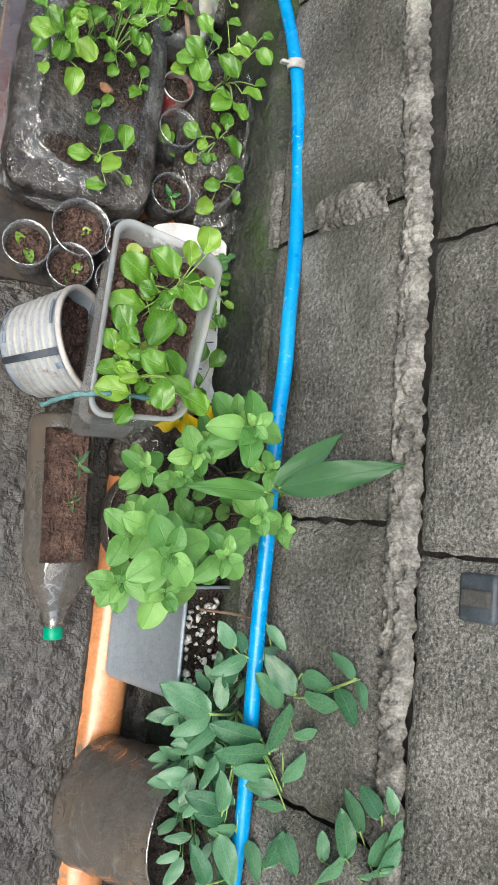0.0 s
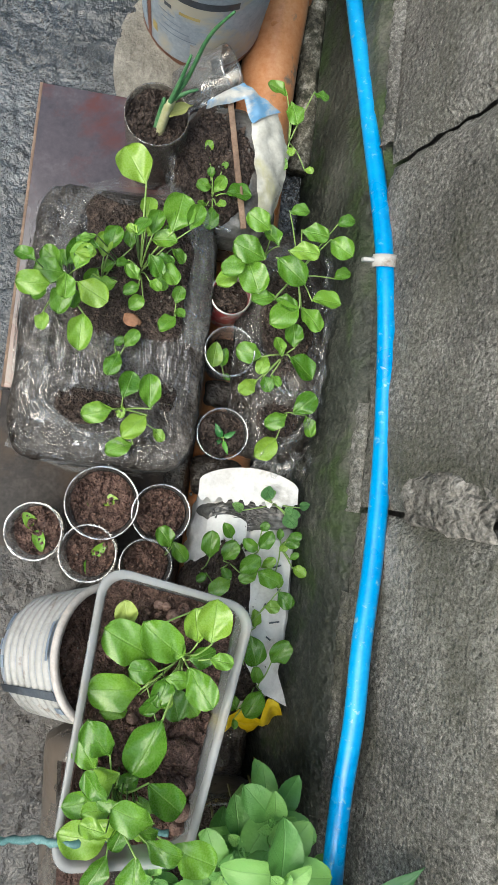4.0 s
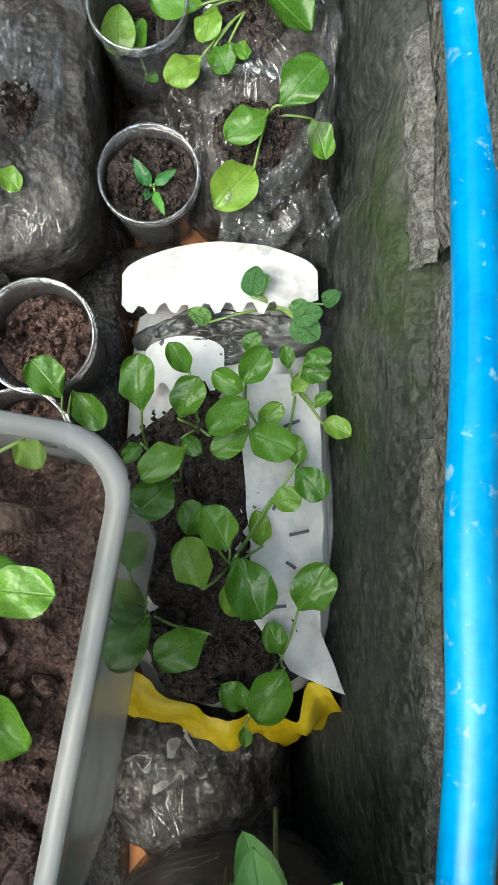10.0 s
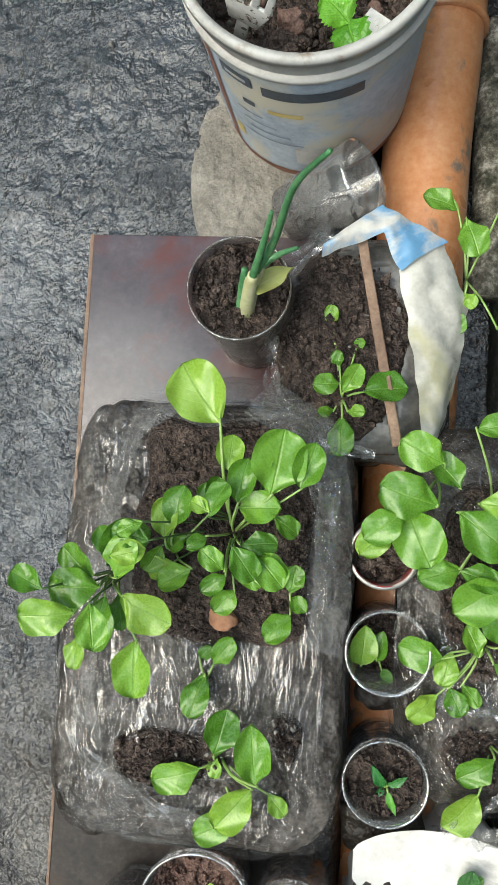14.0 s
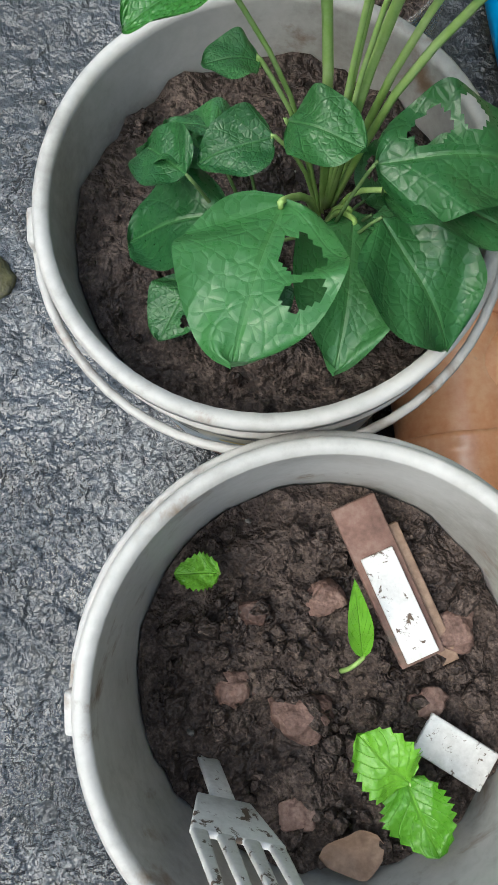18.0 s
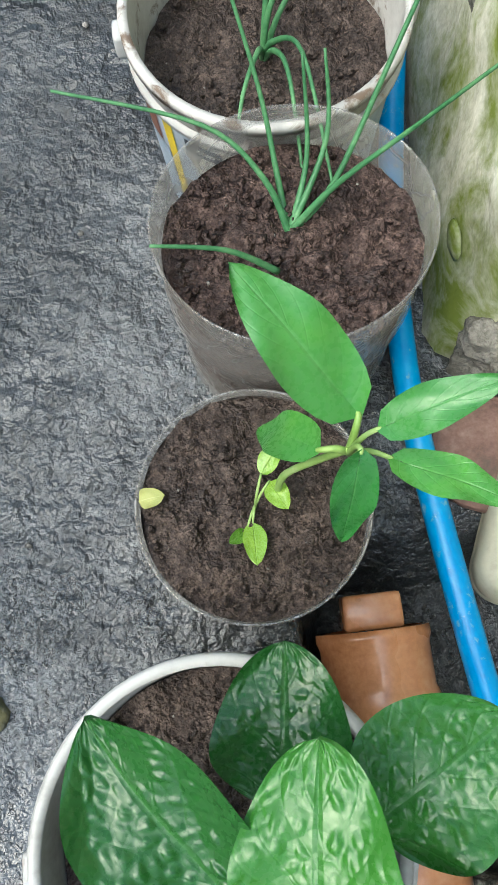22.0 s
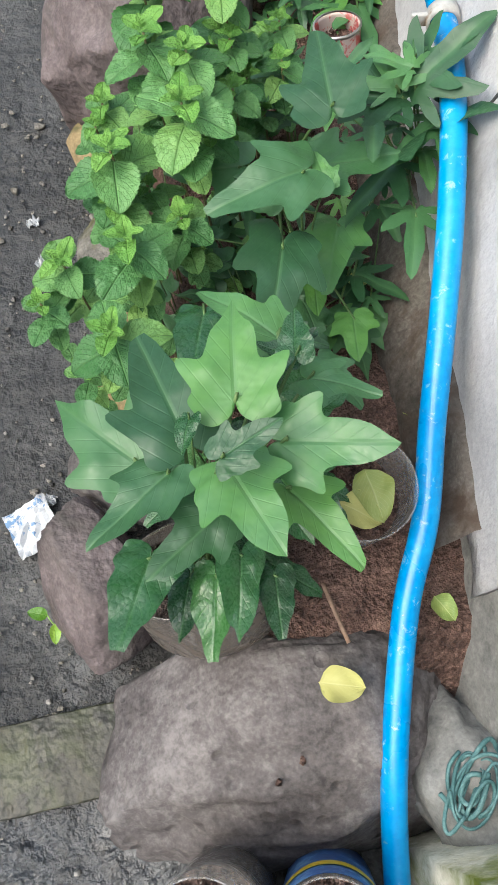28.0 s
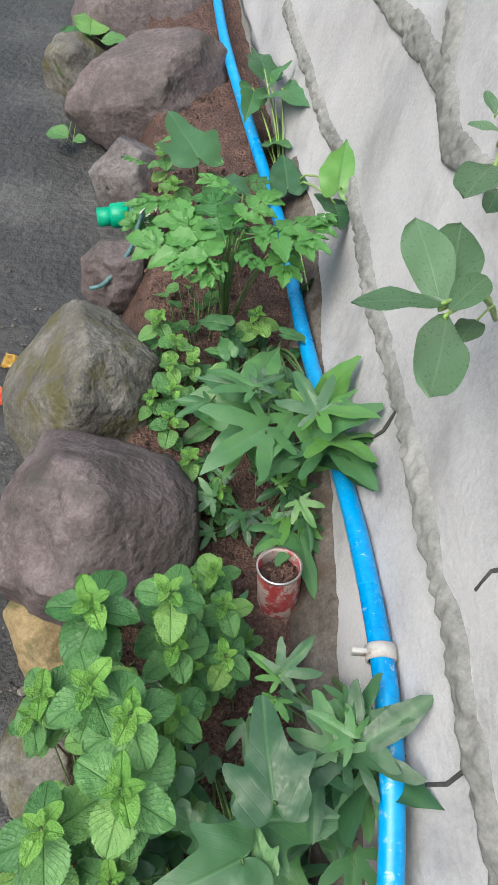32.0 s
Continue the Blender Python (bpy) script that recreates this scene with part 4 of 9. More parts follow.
for k, line in enumerate([[(4.05, 0.3), (3.63, 0.29), (3.29, 0.327), (3.145, 0.34), (3.07, 0.355), (2.93, 0.38), (2.79, 0.393), (2.7, 0.405), (2.57, 0.395), (2.3, 0.4)],
                          [(3.9, 0.5), (3.565, 0.5), (3.4, 0.53), (3.286, 0.551), (3.18, 0.535), (3.0, 0.6)], [(3.4, 0.62), (3.286, 0.551)]]):
    part("patched_crack", ribbon(line, 0.03 if k == 0 else 0.04, 0.007, 10 + k), M_GREYCON, plaster, "grey cement strip patched over a crack")
for k, line in enumerate([[(2.708, 0.446), (2.712, 0.47), (2.7, 0.5)], [(2.97, 0.285), (2.955, 0.33), (2.958, 0.365)], [(2.592, 0.32), (2.585, 0.35), (2.59, 0.385)]]):
    part("crack", ribbon(line, 0.004, 0.0012, 20 + k, 0.0005, 0.005), M_DARKGAP, plaster, "thin dark crack in the plaster")


def block(y0, y1, z0, z1, proud=0.006, seed=0, slant=0.0):
    """One hollow block's outer face, worn at the edges."""
    ny, nz = 22, 16
    bm = bmesh.new()
    g = []
    for j in range(ny + 1):
        for k in range(nz + 1):
            fy, fz = j / ny, k / nz
            y, z = y0 + (y1 - y0) * fy, z0 + (z1 - z0) * fz
            y += slant * fz
            edge = min(fy * 3, (1 - fy) * 3, fz * 2, (1 - fz) * 2)
            if fy in (0, 1):
                y += 0.007 * noise.noise(Vector((z * 40, seed, fy)))
            if fz in (0, 1):
                z += 0.008 * noise.noise(Vector((y * 36, seed, fz)))
            pit = max(0, noise.noise(Vector((y * 70, z * 70, seed * 1.7))) - 0.25)
            d = -proud * min(1, edge * 12 + 0.2) + 0.004 * noise.noise(Vector((y * 9, z * 9, seed * 3.0))) + 0.0025 * noise.noise(Vector((y * 45, z * 45, seed))) + 0.006 * pit
            g.append(bm.verts.new((lean_x(0, z) + 0.01 + d, y, z)))
    n1 = nz + 1
    for j in range(ny):
        for k in range(nz):
            bm.faces.new((g[j * n1 + k], g[j * n1 + k + 1], g[(j + 1) * n1 + k + 1], g[(j + 1) * n1 + k]))
    bmesh.ops.recalc_face_normals(bm, faces=bm.faces[:])
    if sum(f.normal.x for f in bm.faces) > 0:
        bmesh.ops.reverse_faces(bm, faces=bm.faces[:])
    return bm


for row, (za, zb, joints) in enumerate([(0.156, 0.437, [-1.26, -0.85, -0.44, -0.035, 0.425, 0.873, 1.31]), (0.484, 0.75, [-1.3, -0.89, -0.48, -0.07, 0.34, 0.75, 1.16, 1.31]),
                                       (0.765, 1.03, [-1.26, -0.85, -0.44, -0.03, 0.38, 0.79, 1.2, 1.31]), (1.045, 1.29, [-1.3, -0.89, -0.48, -0.07, 0.34, 0.75, 1.16, 1.31])]):
    for i, (ya, yb) in enumerate(zip(joints, joints[1:])):
        part("block", block(ya + 0.0032, yb - 0.0032, za, zb, 0.016, seed=row * 10 + i), M_BLOCK, WALL_A)
for i, (ya, yb) in enumerate([(-1.2, -0.3), (-0.29, 0.515), (0.525, 1.3)]):
    part("footing_block", block(ya, yb, -0.085, 0.147, 0.022, seed=60 + i), M_FOOTING, footing)

# pebbles bedded in the foot of the mossy wall
rng = random.Random(5)
for k in range(7):
    y, z = rng.uniform(1.66, 2.0), rng.uniform(0.02, 0.3)
    s = rng.uniform(0.004, 0.014)
    p = part("pebble", stone(s * 0.35, s * rng.uniform(0.8, 1.4), s, k + 50, 0.2, 2), rng.choice([M_ROCKGREY, M_MOSS, M_MOSS]), WALL_B)
    p.location = (lean_x(y, z) - 0.001, y, z)

# planting bed of reddish soil behind the stones
def bed():
    bm = bmesh.new()
    ny, nx = 150, 26
    g = []
    for j in range(ny + 1):
        y = 2.1 + 2.7 * j / ny
        xl = np.interp(y, [2.1, 2.2, 2.5, 2.9, 3.3, 3.6, 4.0, 4.8], [0.0, -0.02, -0.03, 0.0, 0.08, 0.15, 0.2, 0.28])
        xr = lean_x(y, 0.12) + 0.03
        row = []
        for i in range(nx + 1):
            f = i / nx
            x = xl + (xr - xl) * f
            q = Vector((x * 45, y * 45, 2))
            z = 0.12 * min(1, f * 5 + 0.05) * min(1, (y - 2.09) * 9) + 0.008 * noise.noise(q) + 0.006 * noise.noise(q * 2.3) + 0.012 * noise.noise(q * 0.2)
            row.append(bm.verts.new((x, y, z)))
        g.append(row)
    for a, b in zip(g, g[1:]):
        for i in range(nx):
            bm.faces.new((a[i], a[i + 1], b[i + 1], b[i]))
    return bm


tagged(part("soil_bed", bed(), M_SOILRED), "raised bed of damp reddish brown soil along the wall", "soil", kind="structure")
bed_clods = crumbs(1.0, 900, 0.009, 77, (0.11, 1.1), 0.0)
for v in bed_clods.verts:
    y = v.co.y + 3.2
    v.co = Vector((v.co.x + 0.13 + 0.17 * (y - 2.6), y, v.co.z + 0.121))
tagged(part("soil_clods", bed_clods, M_SOILRED), "loose clods scattered over the planting bed", "soil", kind="stuff")

def bed_footing():
    """A rough sloping strip of soil-stained concrete at the foot of the whitewashed wall."""
    bm = bmesh.new()
    rows = []
    for j in range(121):
        y = 2.27 + 1.43 * j / 120
        wide = min(1.0, 0.65 + (y - 2.27) * 2)
        wob = 0.008 * noise.noise(Vector((y * 7, 0, 3))) + 0.004 * noise.noise(Vector((y * 23, 1, 3)))
        foot, lip = lean_x(y, 0.12), lean_x(y, 0.185)
        row = []
        for k, (x, z) in enumerate([(foot - 0.034 * wide + wob, 0.1), (foot - 0.026 * wide + wob, 0.132), (lip - 0.014 * wide + wob * 0.6, 0.172 + wob), (lip - 0.004, 0.186 + wob), (lip + 0.02, 0.19 + wob)]):
            q = Vector((x * 50, y * 50, k))
            row.append(bm.verts.new((x + 0.002 * noise.noise(q), y, z + 0.003 * noise.noise(q * 1.7))))
        rows.append(row)
    for p, q in zip(rows, rows[1:]):
        for k in range(4):
            bm.faces.new((p[k], q[k], q[k + 1], p[k + 1]))
    bmesh.ops.recalc_face_normals(bm, faces=bm.faces[:])
    if sum(f.normal.z for f in bm.faces) < 0:
        bmesh.ops.reverse_faces(bm, faces=bm.faces[:])
    return bm


M_BEDFOOT = surface("soil_stained_footing", (0.05, 0.043, 0.036), (0.115, 0.1, 0.086), (0.2, 0.182, 0.16), 7, 90, (0.7, 0.95), 0.9, 0.005, 0.25, stain=(0.07, 0.05, 0.038), stain_scale=12)
tagged(part("footing_strip", bed_footing(), M_BEDFOOT), "rough soil-stained concrete footing along the whitewashed wall", "footing", kind="structure")

# moss-green kerb strip across the lane and litter of grit
strip = box(0.9, 0.09, 0.008, 0.002)
bmesh.ops.subdivide_edges(strip, edges=[e for e in strip.edges if abs(e.verts[0].co.x - e.verts[1].co.x) > 0.5], cuts=30)
for v in strip.verts:
    v.co.y += 0.006 * noise.noise(Vector((v.co.x * 20, v.co.y, 0)))
M_STRIP = surface("mossy_strip", (0.012, 0.011, 0.007), (0.03, 0.028, 0.017), (0.065, 0.06, 0.038), 7, 70, (0.35, 0.7), 1.0, 0.006, 0.5, stain=(0.05, 0.056, 0.02), stain_scale=9)
kerb = tagged(part("kerb_strip", strip, M_STRIP), "smooth mossy concrete strip across the lane", "kerb", kind="structure")
kerb.location = (-0.56, 2.165, -0.002)
grit = bmesh.new()
rng = random.Random(9)
for k in range(420):
    x, y = rng.uniform(-0.75, -0.02), rng.choice([rng.uniform(-0.8, 4.4), rng.uniform(2.2, 2.9)])
    s = rng.uniform(0.001, 0.0038) * (2.0 if rng.random() < 0.06 else 1)
    vs = bmesh.ops.create_icosphere(grit, subdivisions=1, radius=s, matrix=Matrix.Translation((x, y, 0.001)))["verts"]
    for v in vs:
        v.co += Vector((rng.uniform(-1, 1), rng.uniform(-1, 1), rng.uniform(-1, 1))) * s * 0.4
tagged(part("grit", grit, M_MORTAR), "pale grit and gravel crumbs scattered on the lane", "gravel", kind="stuff")

flecks = bmesh.new()
rng = random.Random(19)
for k in range(330):
    x, y = -0.06 - 0.3 * rng.random() ** 1.6, rng.uniform(2.2, 3.6)
    s_ = rng.uniform(0.0012, 0.0034) * (2.2 if rng.random() < 0.1 else 1)
    x += 0.06 * max(0, y - 2.9)
    vs = bmesh.ops.create_icosphere(flecks, subdivisions=1, radius=s_, matrix=Matrix.Translation((x, y, 0.0015)) @ Matrix.Diagonal((rng.uniform(0.7, 1.6), 1, 0.5, 1)))["verts"]
    for v in vs:
        v.co += Vector((rng.uniform(-1, 1), rng.uniform(-1, 1), rng.uniform(-1, 1))) * s_ * 0.4
tagged(part("grit", flecks, M_ROCKYEL2), "pale chips and pebbles strewn along the bed", "gravel", kind="stuff")

# ---- the blue hose pipe and its clips ----
HOSE = [(0.15, -0.9, 0.22), (0.157, -0.572, 0.225), (0.160, -0.476, 0.235), (0.148, -0.214, 0.260), (0.147, -0.074, 0.268), (0.146, 0.094, 0.272), (0.155, 0.192, 0.265), (0.159, 0.275, 0.255), (0.171, 0.386, 0.232), (0.177, 0.544, 0.205), (0.165, 0.734, 0.188),
        (0.146, 0.943, 0.122), (0.118, 1.17, 0.06), (0.103, 1.3, 0.035), (0.09, 1.443, 0.022), (0.078, 1.607, 0.02), (0.084, 1.74, 0.02), (0.095, 1.83, 0.022), (0.113, 1.95, 0.05),
        (0.135, 2.08, 0.115), (0.176, 2.213, 0.165), (0.21, 2.285, 0.2), (0.233, 2.357, 0.229), (0.261, 2.437, 0.262), (0.29, 2.525, 0.292), (0.317, 2.62, 0.312), (0.336, 2.71, 0.31),
        (0.357, 2.85, 0.285), (0.377, 3.0, 0.235), (0.405, 3.27, 0.175), (0.433, 3.55, 0.153), (0.44, 3.85, 0.15), (0.45, 4.2, 0.15), (0.48, 4.6, 0.145), (0.5, 5.2, 0.1)]
hose = thing("hose_pipe", 0, 0, 0, "long bright blue plastic water pipe running along the wall", "pipe")
part("pipe", tube(HOSE, 0.0117, 18, 10), M_HOSE, hose)


def clip(x, y, z, label, turn):
    c = thing("pipe_clip", x, y, z, label, "clip", "clips on the blue pipe", turn=turn)
    part("band", lathe([(0.0127, -0.0075), (0.0153, -0.0075), (0.0157, 0), (0.0153, 0.0075), (0.0127, 0.0075)], 28), M_PAIL, c)
    t = box(0.018, 0.012, 0.005, 0.0015)
    bmesh.ops.translate(t, verts=t.verts[:], vec=(-0.02, 0, -0.003))
    part("tab", t, M_PAIL, c)


clip(0.163, 0.734, 0.192, "white plastic clip round the blue pipe", (100, 0, 4))
clip(0.336, 2.712, 0.31, "cream plastic clip round the blue pipe", (90, 0, -14))

# ---- the orange drain pipe with coupling, tee and plug ----
drain = thing("drain_pipe", 0, 0, 0, "orange plastic drain pipe lying along the ground", "pipe")
part("pipe", tube([(-0.02, -0.9, -0.03), (-0.011, -0.42, -0.03), (0.004, 0.06, -0.03), (0.012, 0.6, -0.03), (0.017, 1.04, -0.03), (0.026, 1.2, -0.03), (0.022, 1.36, -0.03)], 0.0435, 36, 6), M_PIPE, drain)


def collar(y, length, r, x=0.016, ridges=(0.0, 1.0)):
    prof = [(0.0435, 0)]
    for k in range(13):
        f = k / 12
        rr = r + (0.0025 if any(abs(f - q) < 0.09 for q in ridges) else 0.0)
        prof.append((rr, f * length))
    prof.append((0.0435, length))
    bm = lathe(prof, 40)
    bmesh.ops.rotate(bm, verts=bm.verts[:], cent=(0, 0, 0), matrix=Matrix.Rotation(radians(-90), 3, "X"))
    bmesh.ops.translate(bm, verts=bm.verts[:], vec=(x, y, -0.03))
    return bm


part("coupling", collar(1.205, 0.055, 0.0462, 0.026), M_PIPE, drain, "orange pipe coupling with a grey smeared joint")
part("socket", collar(1.345, 0.085, 0.0475, 0.022, (0.25, 0.95)), M_PIPE, drain, "orange pipe socket end")
tee = tube([(0.02, 1.305, -0.026), (0.085, 1.307, -0.024), (0.118, 1.307, -0.024)], 0.036, 28)
part("tee_branch", tee, M_PIPE, drain, "short orange side branch of the pipe tee")
tee2 = tube([(0.078, 1.3068, -0.024), (0.086, 1.307, -0.024), (0.094, 1.307, -0.024)], 0.039, 28)
part("tee_ring", tee2, M_PIPE, drain)
plug = box(0.05, 0.03, 0.045, 0.004)
bmesh.ops.translate(plug, verts=plug.verts[:], vec=(0.022, 1.445, -0.045))
part("plug", plug, M_PIPE, drain, "square-topped orange pipe plug")
M_POST = surface("weathered_post", (0.03, 0.028, 0.02), (0.13, 0.118, 0.088), (0.4, 0.37, 0.31), 30, 110, (0.6, 0.9), 1.0, 0.007, 0.3, stain=(0.028, 0.03, 0.018), stain_scale=28, stain_at=(0.5, 0.6), spread=0.1)
post = thing("old_post", 0.085, 1.09, -0.052, "short mossy grey weathered post lying by the orange pipe", "post")
pm = tube([(0.0, -0.15, 0), (0.001, -0.05, 0.001), (-0.001, 0.05, 0), (0.002, 0.135, 0.001)], 0.0175, 18, 4)
for v in pm.verts:
    v.co += v.co.normalized() * 0.003 * noise.noise(v.co * 60)
part("shaft", pm, M_POST, post)


# ---- pots ----
def round_pot(name, x, y, r_top, r_bot, h, soil_at, material, label, soil=M_SOIL, group="", turn=(0, 0, 0), wall=0.0015, rim=0.0, oval=(1, 1), wobble=0.0, seed=0,
              clods=90, z=0.0, category="pot", size=0.006, rings=0):
    pot = thing(name, x, y, z, label, category, group, turn=turn)
    outer = []
    steps = 24 if rings else 6
    for k in range(1, steps):
        bulge = 0.0014 * math.sin(2 * math.pi * rings * k / steps) if rings else 0.0
        outer.append((r_bot + (r_top - r_bot) * k / steps + bulge, h * k / steps))
    prof = [(0.001, 0.001), (r_bot * 0.96, 0.001), (r_bot, 0.006)] + outer + [(r_top, h - 0.004)]
    if rim:
        prof += [(r_top + rim, h - 0.007), (r_top + rim, h - 0.001), (r_top + rim * 0.5, h + 0.0012)]
    else:
        prof += [(r_top, h)]
    prof += [(r_top - wall, h), (r_top - wall, h - 0.004)] + [(r - wall, q) for r, q in outer[::-1]] + [(r_bot * 0.9, 0.006), (0.001, 0.005)]
    part("body", lathe(prof, 64, oval, wobble, seed), material, pot)
    rs = r_bot + (r_top - r_bot) * soil_at / h - wall - 0.001
    s = part("soil", soil_disc(rs, oval, 0.009, seed, 22, 64), soil, pot)
    s.location = (0, 0, soil_at)
    if material in (M_BOTTLE, M_CUP, M_POTDARK):
        fill = [(r_bot * 0.88, 0.008)] + [(r_bot + (r_top - r_bot) * soil_at * k / 8 / h - wall - 0.0012, soil_at * k / 8) for k in range(1, 9)]
        part("soil_fill", lathe(fill, 48, oval, wobble, seed), soil, pot, "dark soil seen through the plastic")
    if clods:
        part("loose_soil", crumbs(rs * 0.93, clods * 2, size, seed + 5, oval), soil, s, kind="stuff")
        part("fine_soil", crumbs(rs * 0.95, clods * 3, size * 0.4, seed + 6, oval), soil, s, kind="stuff")
        part("grit", crumbs(rs * 0.9, max(4, clods // 9), size * 0.35, seed + 7, oval, 0.004), M_MORTAR, s, kind="stuff")
    return pot


def pail_extras(pail, r_top, r_bot, h, stripe, seed, bail=True, side=-1):
    """A wrapped paper label with its blocks of colour and print, an upper ridge, and a wire bail."""
    def wrap(a0, a1, z0, z1, off, mat_, name, label=""):
        bm = bmesh.new()
        n = 28
        rows = []
        for i in range(n + 1):
            a = radians(a0 + (a1 - a0) * i / n)
            row = []
            for z in (z0, (z0 + z1) / 2, z1):
                r = r_bot + (r_top - r_bot) * z / h + off
                row.append(bm.verts.new((r * math.cos(a), r * math.sin(a), z)))
            rows.append(row)
        for p, q in zip(rows, rows[1:]):
            for k in range(2):
                bm.faces.new((p[k], q[k], q[k + 1], p[k + 1]))
        return part(name, bm, mat_, pail, label)
    wrap(150, 420, 0.012, h * 0.84, 0.0008, M_LABEL, "paper_label", "faded pale blue-grey printed paper label")
    wrap(213, 219, 0.012, h * 0.84, 0.0013, stripe, "label_stripe", "brown vertical stripe on the label")
    wrap(183, 212, 0.02, h * 0.6, 0.0013, M_LABELPALE, "label_block", "grey-blue printed block")
    wrap(226, 244, h * 0.72, h * 0.79, 0.0013, M_INK, "label_band", "dark printed block standing for a logo")
    wrap(229, 241, h * 0.745, h * 0.765, 0.0018, M_LABEL, "print_line")
    wrap(249, 298, h * 0.7, h * 0.765, 0.0013, M_INK, "label_bar", "dark bar of print")
    wrap(250, 268, h * 0.57, h * 0.6, 0.0013, M_LABELYEL, "label_bar", "yellow bar of print")
    wrap(236, 243, h * 0.575, h * 0.61, 0.0013, M_INK, "label_bar", "small dark oval mark")
    wrap(222, 228, h * 0.2, h * 0.29, 0.0013, M_LABELYEL, "label_block", "small yellow printed square")
    wrap(186, 192, h * 0.64, h * 0.76, 0.0014, M_LABELYEL, "label_block", "yellow printed square")
    wrap(150, 420, 0.0015, 0.012, 0.0011, M_STRIPE, "base_ring", "rust-brown stained foot of the pail")
    for k in range(4):
        wrap(230 + 3 * (k % 3), 246 + 7 * ((k * 5) % 4), h * (0.5 - 0.06 * k), h * (0.5 - 0.06 * k) + 0.0022, 0.0014, M_LABELDARK, "print_line")
    wrap(196, 208, h * 0.62, h * 0.78, 0.0014, M_STRIPE, "label_block", "brown printed emblem")
    wrap(262, 285, h * 0.15, h * 0.3, 0.0013, M_PAIL, "label_tear", "torn white patch in the label")
    ridge = lathe([(r_top - 0.001, h - 0.032), (r_top + 0.003, h - 0.031), (r_top + 0.003, h - 0.026), (r_top - 0.001, h - 0.025)], 64)
    part("ridge", ridge, M_PAIL, pail)
    pts = []
    for i in range(15):
        a = radians((178 if side < 0 else -2) + 184 * i / 14)
        pts.append(((r_top + 0.009) * math.cos(a), (r_top + 0.009) * math.sin(a), h - 0.022 - 0.006 * math.sin(math.pi * i / 14)))
    if bail:
        part("bail", tube(pts, 0.0022, 8, 2), M_PAIL, pail, "white plastic carrying handle folded down")
    for s in (-1, 1):
        b = box(0.012, 0.018, 0.02, 0.003, -0.03)
        bmesh.ops.translate(b, verts=b.verts[:], vec=(s * (r_top + 0.004), 0, h))
        part("handle_lug", b, M_PAIL, pail)


M_CLAY = surface("brick_clay", (0.09, 0.055, 0.045), (0.17, 0.1, 0.08), (0.25, 0.17, 0.14), 16, 90, (0.7, 0.95), 0.8, 0.004, 0.25, stain=(0.08, 0.075, 0.06), stain_scale=14)
M_LABEL = surface("faded_label", (0.24, 0.28, 0.33), (0.34, 0.39, 0.45), (0.48, 0.52, 0.56), 8, 60, (0.4, 0.6), 0.1, 0.001, 0.4, stain=(0.45, 0.42, 0.34), stain_scale=14, coords="object")
M_LABELPALE = surface("label_blue_panel", (0.2, 0.26, 0.33), (0.28, 0.34, 0.42), (0.4, 0.46, 0.52), 12, 60, (0.4, 0.6), 0.1, 0.001)
M_LABELDARK = surface("label_print", (0.12, 0.15, 0.2), (0.18, 0.22, 0.28), (0.25, 0.3, 0.36), 30, 90, (0.4, 0.6), 0.1, 0.001)
M_LABELYEL = surface("label_yellow", (0.35, 0.26, 0.08), (0.45, 0.35, 0.12), (0.52, 0.43, 0.2), 30, 90, (0.4, 0.6), 0.1, 0.001)
M_STRIPE = surface("label_brown", (0.12, 0.05, 0.035), (0.17, 0.075, 0.05), (0.22, 0.11, 0.08), 30, 90, (0.4, 0.6), 0.1, 0.001)
M_INK = surface("dark_print", (0.03, 0.035, 0.04), (0.05, 0.06, 0.075), (0.08, 0.09, 0.11), 30, 90, (0.4, 0.6), 0.1, 0.001)
M_RIMCREAM = surface("cream_rim_plastic", (0.38, 0.34, 0.31), (0.52, 0.48, 0.45), (0.62, 0.58, 0.55), 20, 70, (0.4, 0.6), 0.1, 0.001)
M_TINRED = surface("red_printed_tin", (0.3, 0.03, 0.035), (0.42, 0.06, 0.06), (0.55, 0.2, 0.18), 40, 120, (0.3, 0.5), 0.2, 0.001, 0.5, stain=(0.5, 0.42, 0.38), stain_scale=60, stain_at=(0.48, 0.54),
                   coords="object")
M_TIN = surface("bare_tin", (0.3, 0.28, 0.26), (0.45, 0.43, 0.4), (0.6, 0.58, 0.55), 40, 120, (0.3, 0.5), 0.1, 0.001, metal=0.8)
M_BLUE = surface("blue_print", (0.02, 0.06, 0.2), (0.04, 0.12, 0.34), (0.2, 0.4, 0.6), 22, 60, (0.3, 0.5), 0.1, 0.001, coords="object")
M_YELLOW = surface("yellow_film", (0.5, 0.36, 0.0), (0.68, 0.5, 0.01), (0.78, 0.62, 0.08), 22, 60, (0.3, 0.5), 0.4, 0.004)
M_WOOD = surface("bare_wood", (0.12, 0.075, 0.05), (0.2, 0.13, 0.09), (0.3, 0.21, 0.15), 30, 140, (0.6, 0.85), 0.5, 0.002)
M_WHITE = surface("chipped_white", (0.45, 0.44, 0.42), (0.58, 0.57, 0.55), (0.67, 0.66, 0.64), 30, 160, (0.4, 0.7), 0.2, 0.001, stain=(0.1, 0.07, 0.05), stain_scale=140, stain_at=(0.58, 0.62))
M_TEAL = surface("teal_twine", (0.035, 0.1, 0.1), (0.075, 0.17, 0.17), (0.17, 0.29, 0.29), 30, 140, (0.5, 0.7), 0.3, 0.001)
M_GREENCAP = surface("green_cap", (0.0, 0.22, 0.11), (0.0, 0.32, 0.17), (0.02, 0.4, 0.23), 30, 90, (0.3, 0.45), 0.1, 0.001)
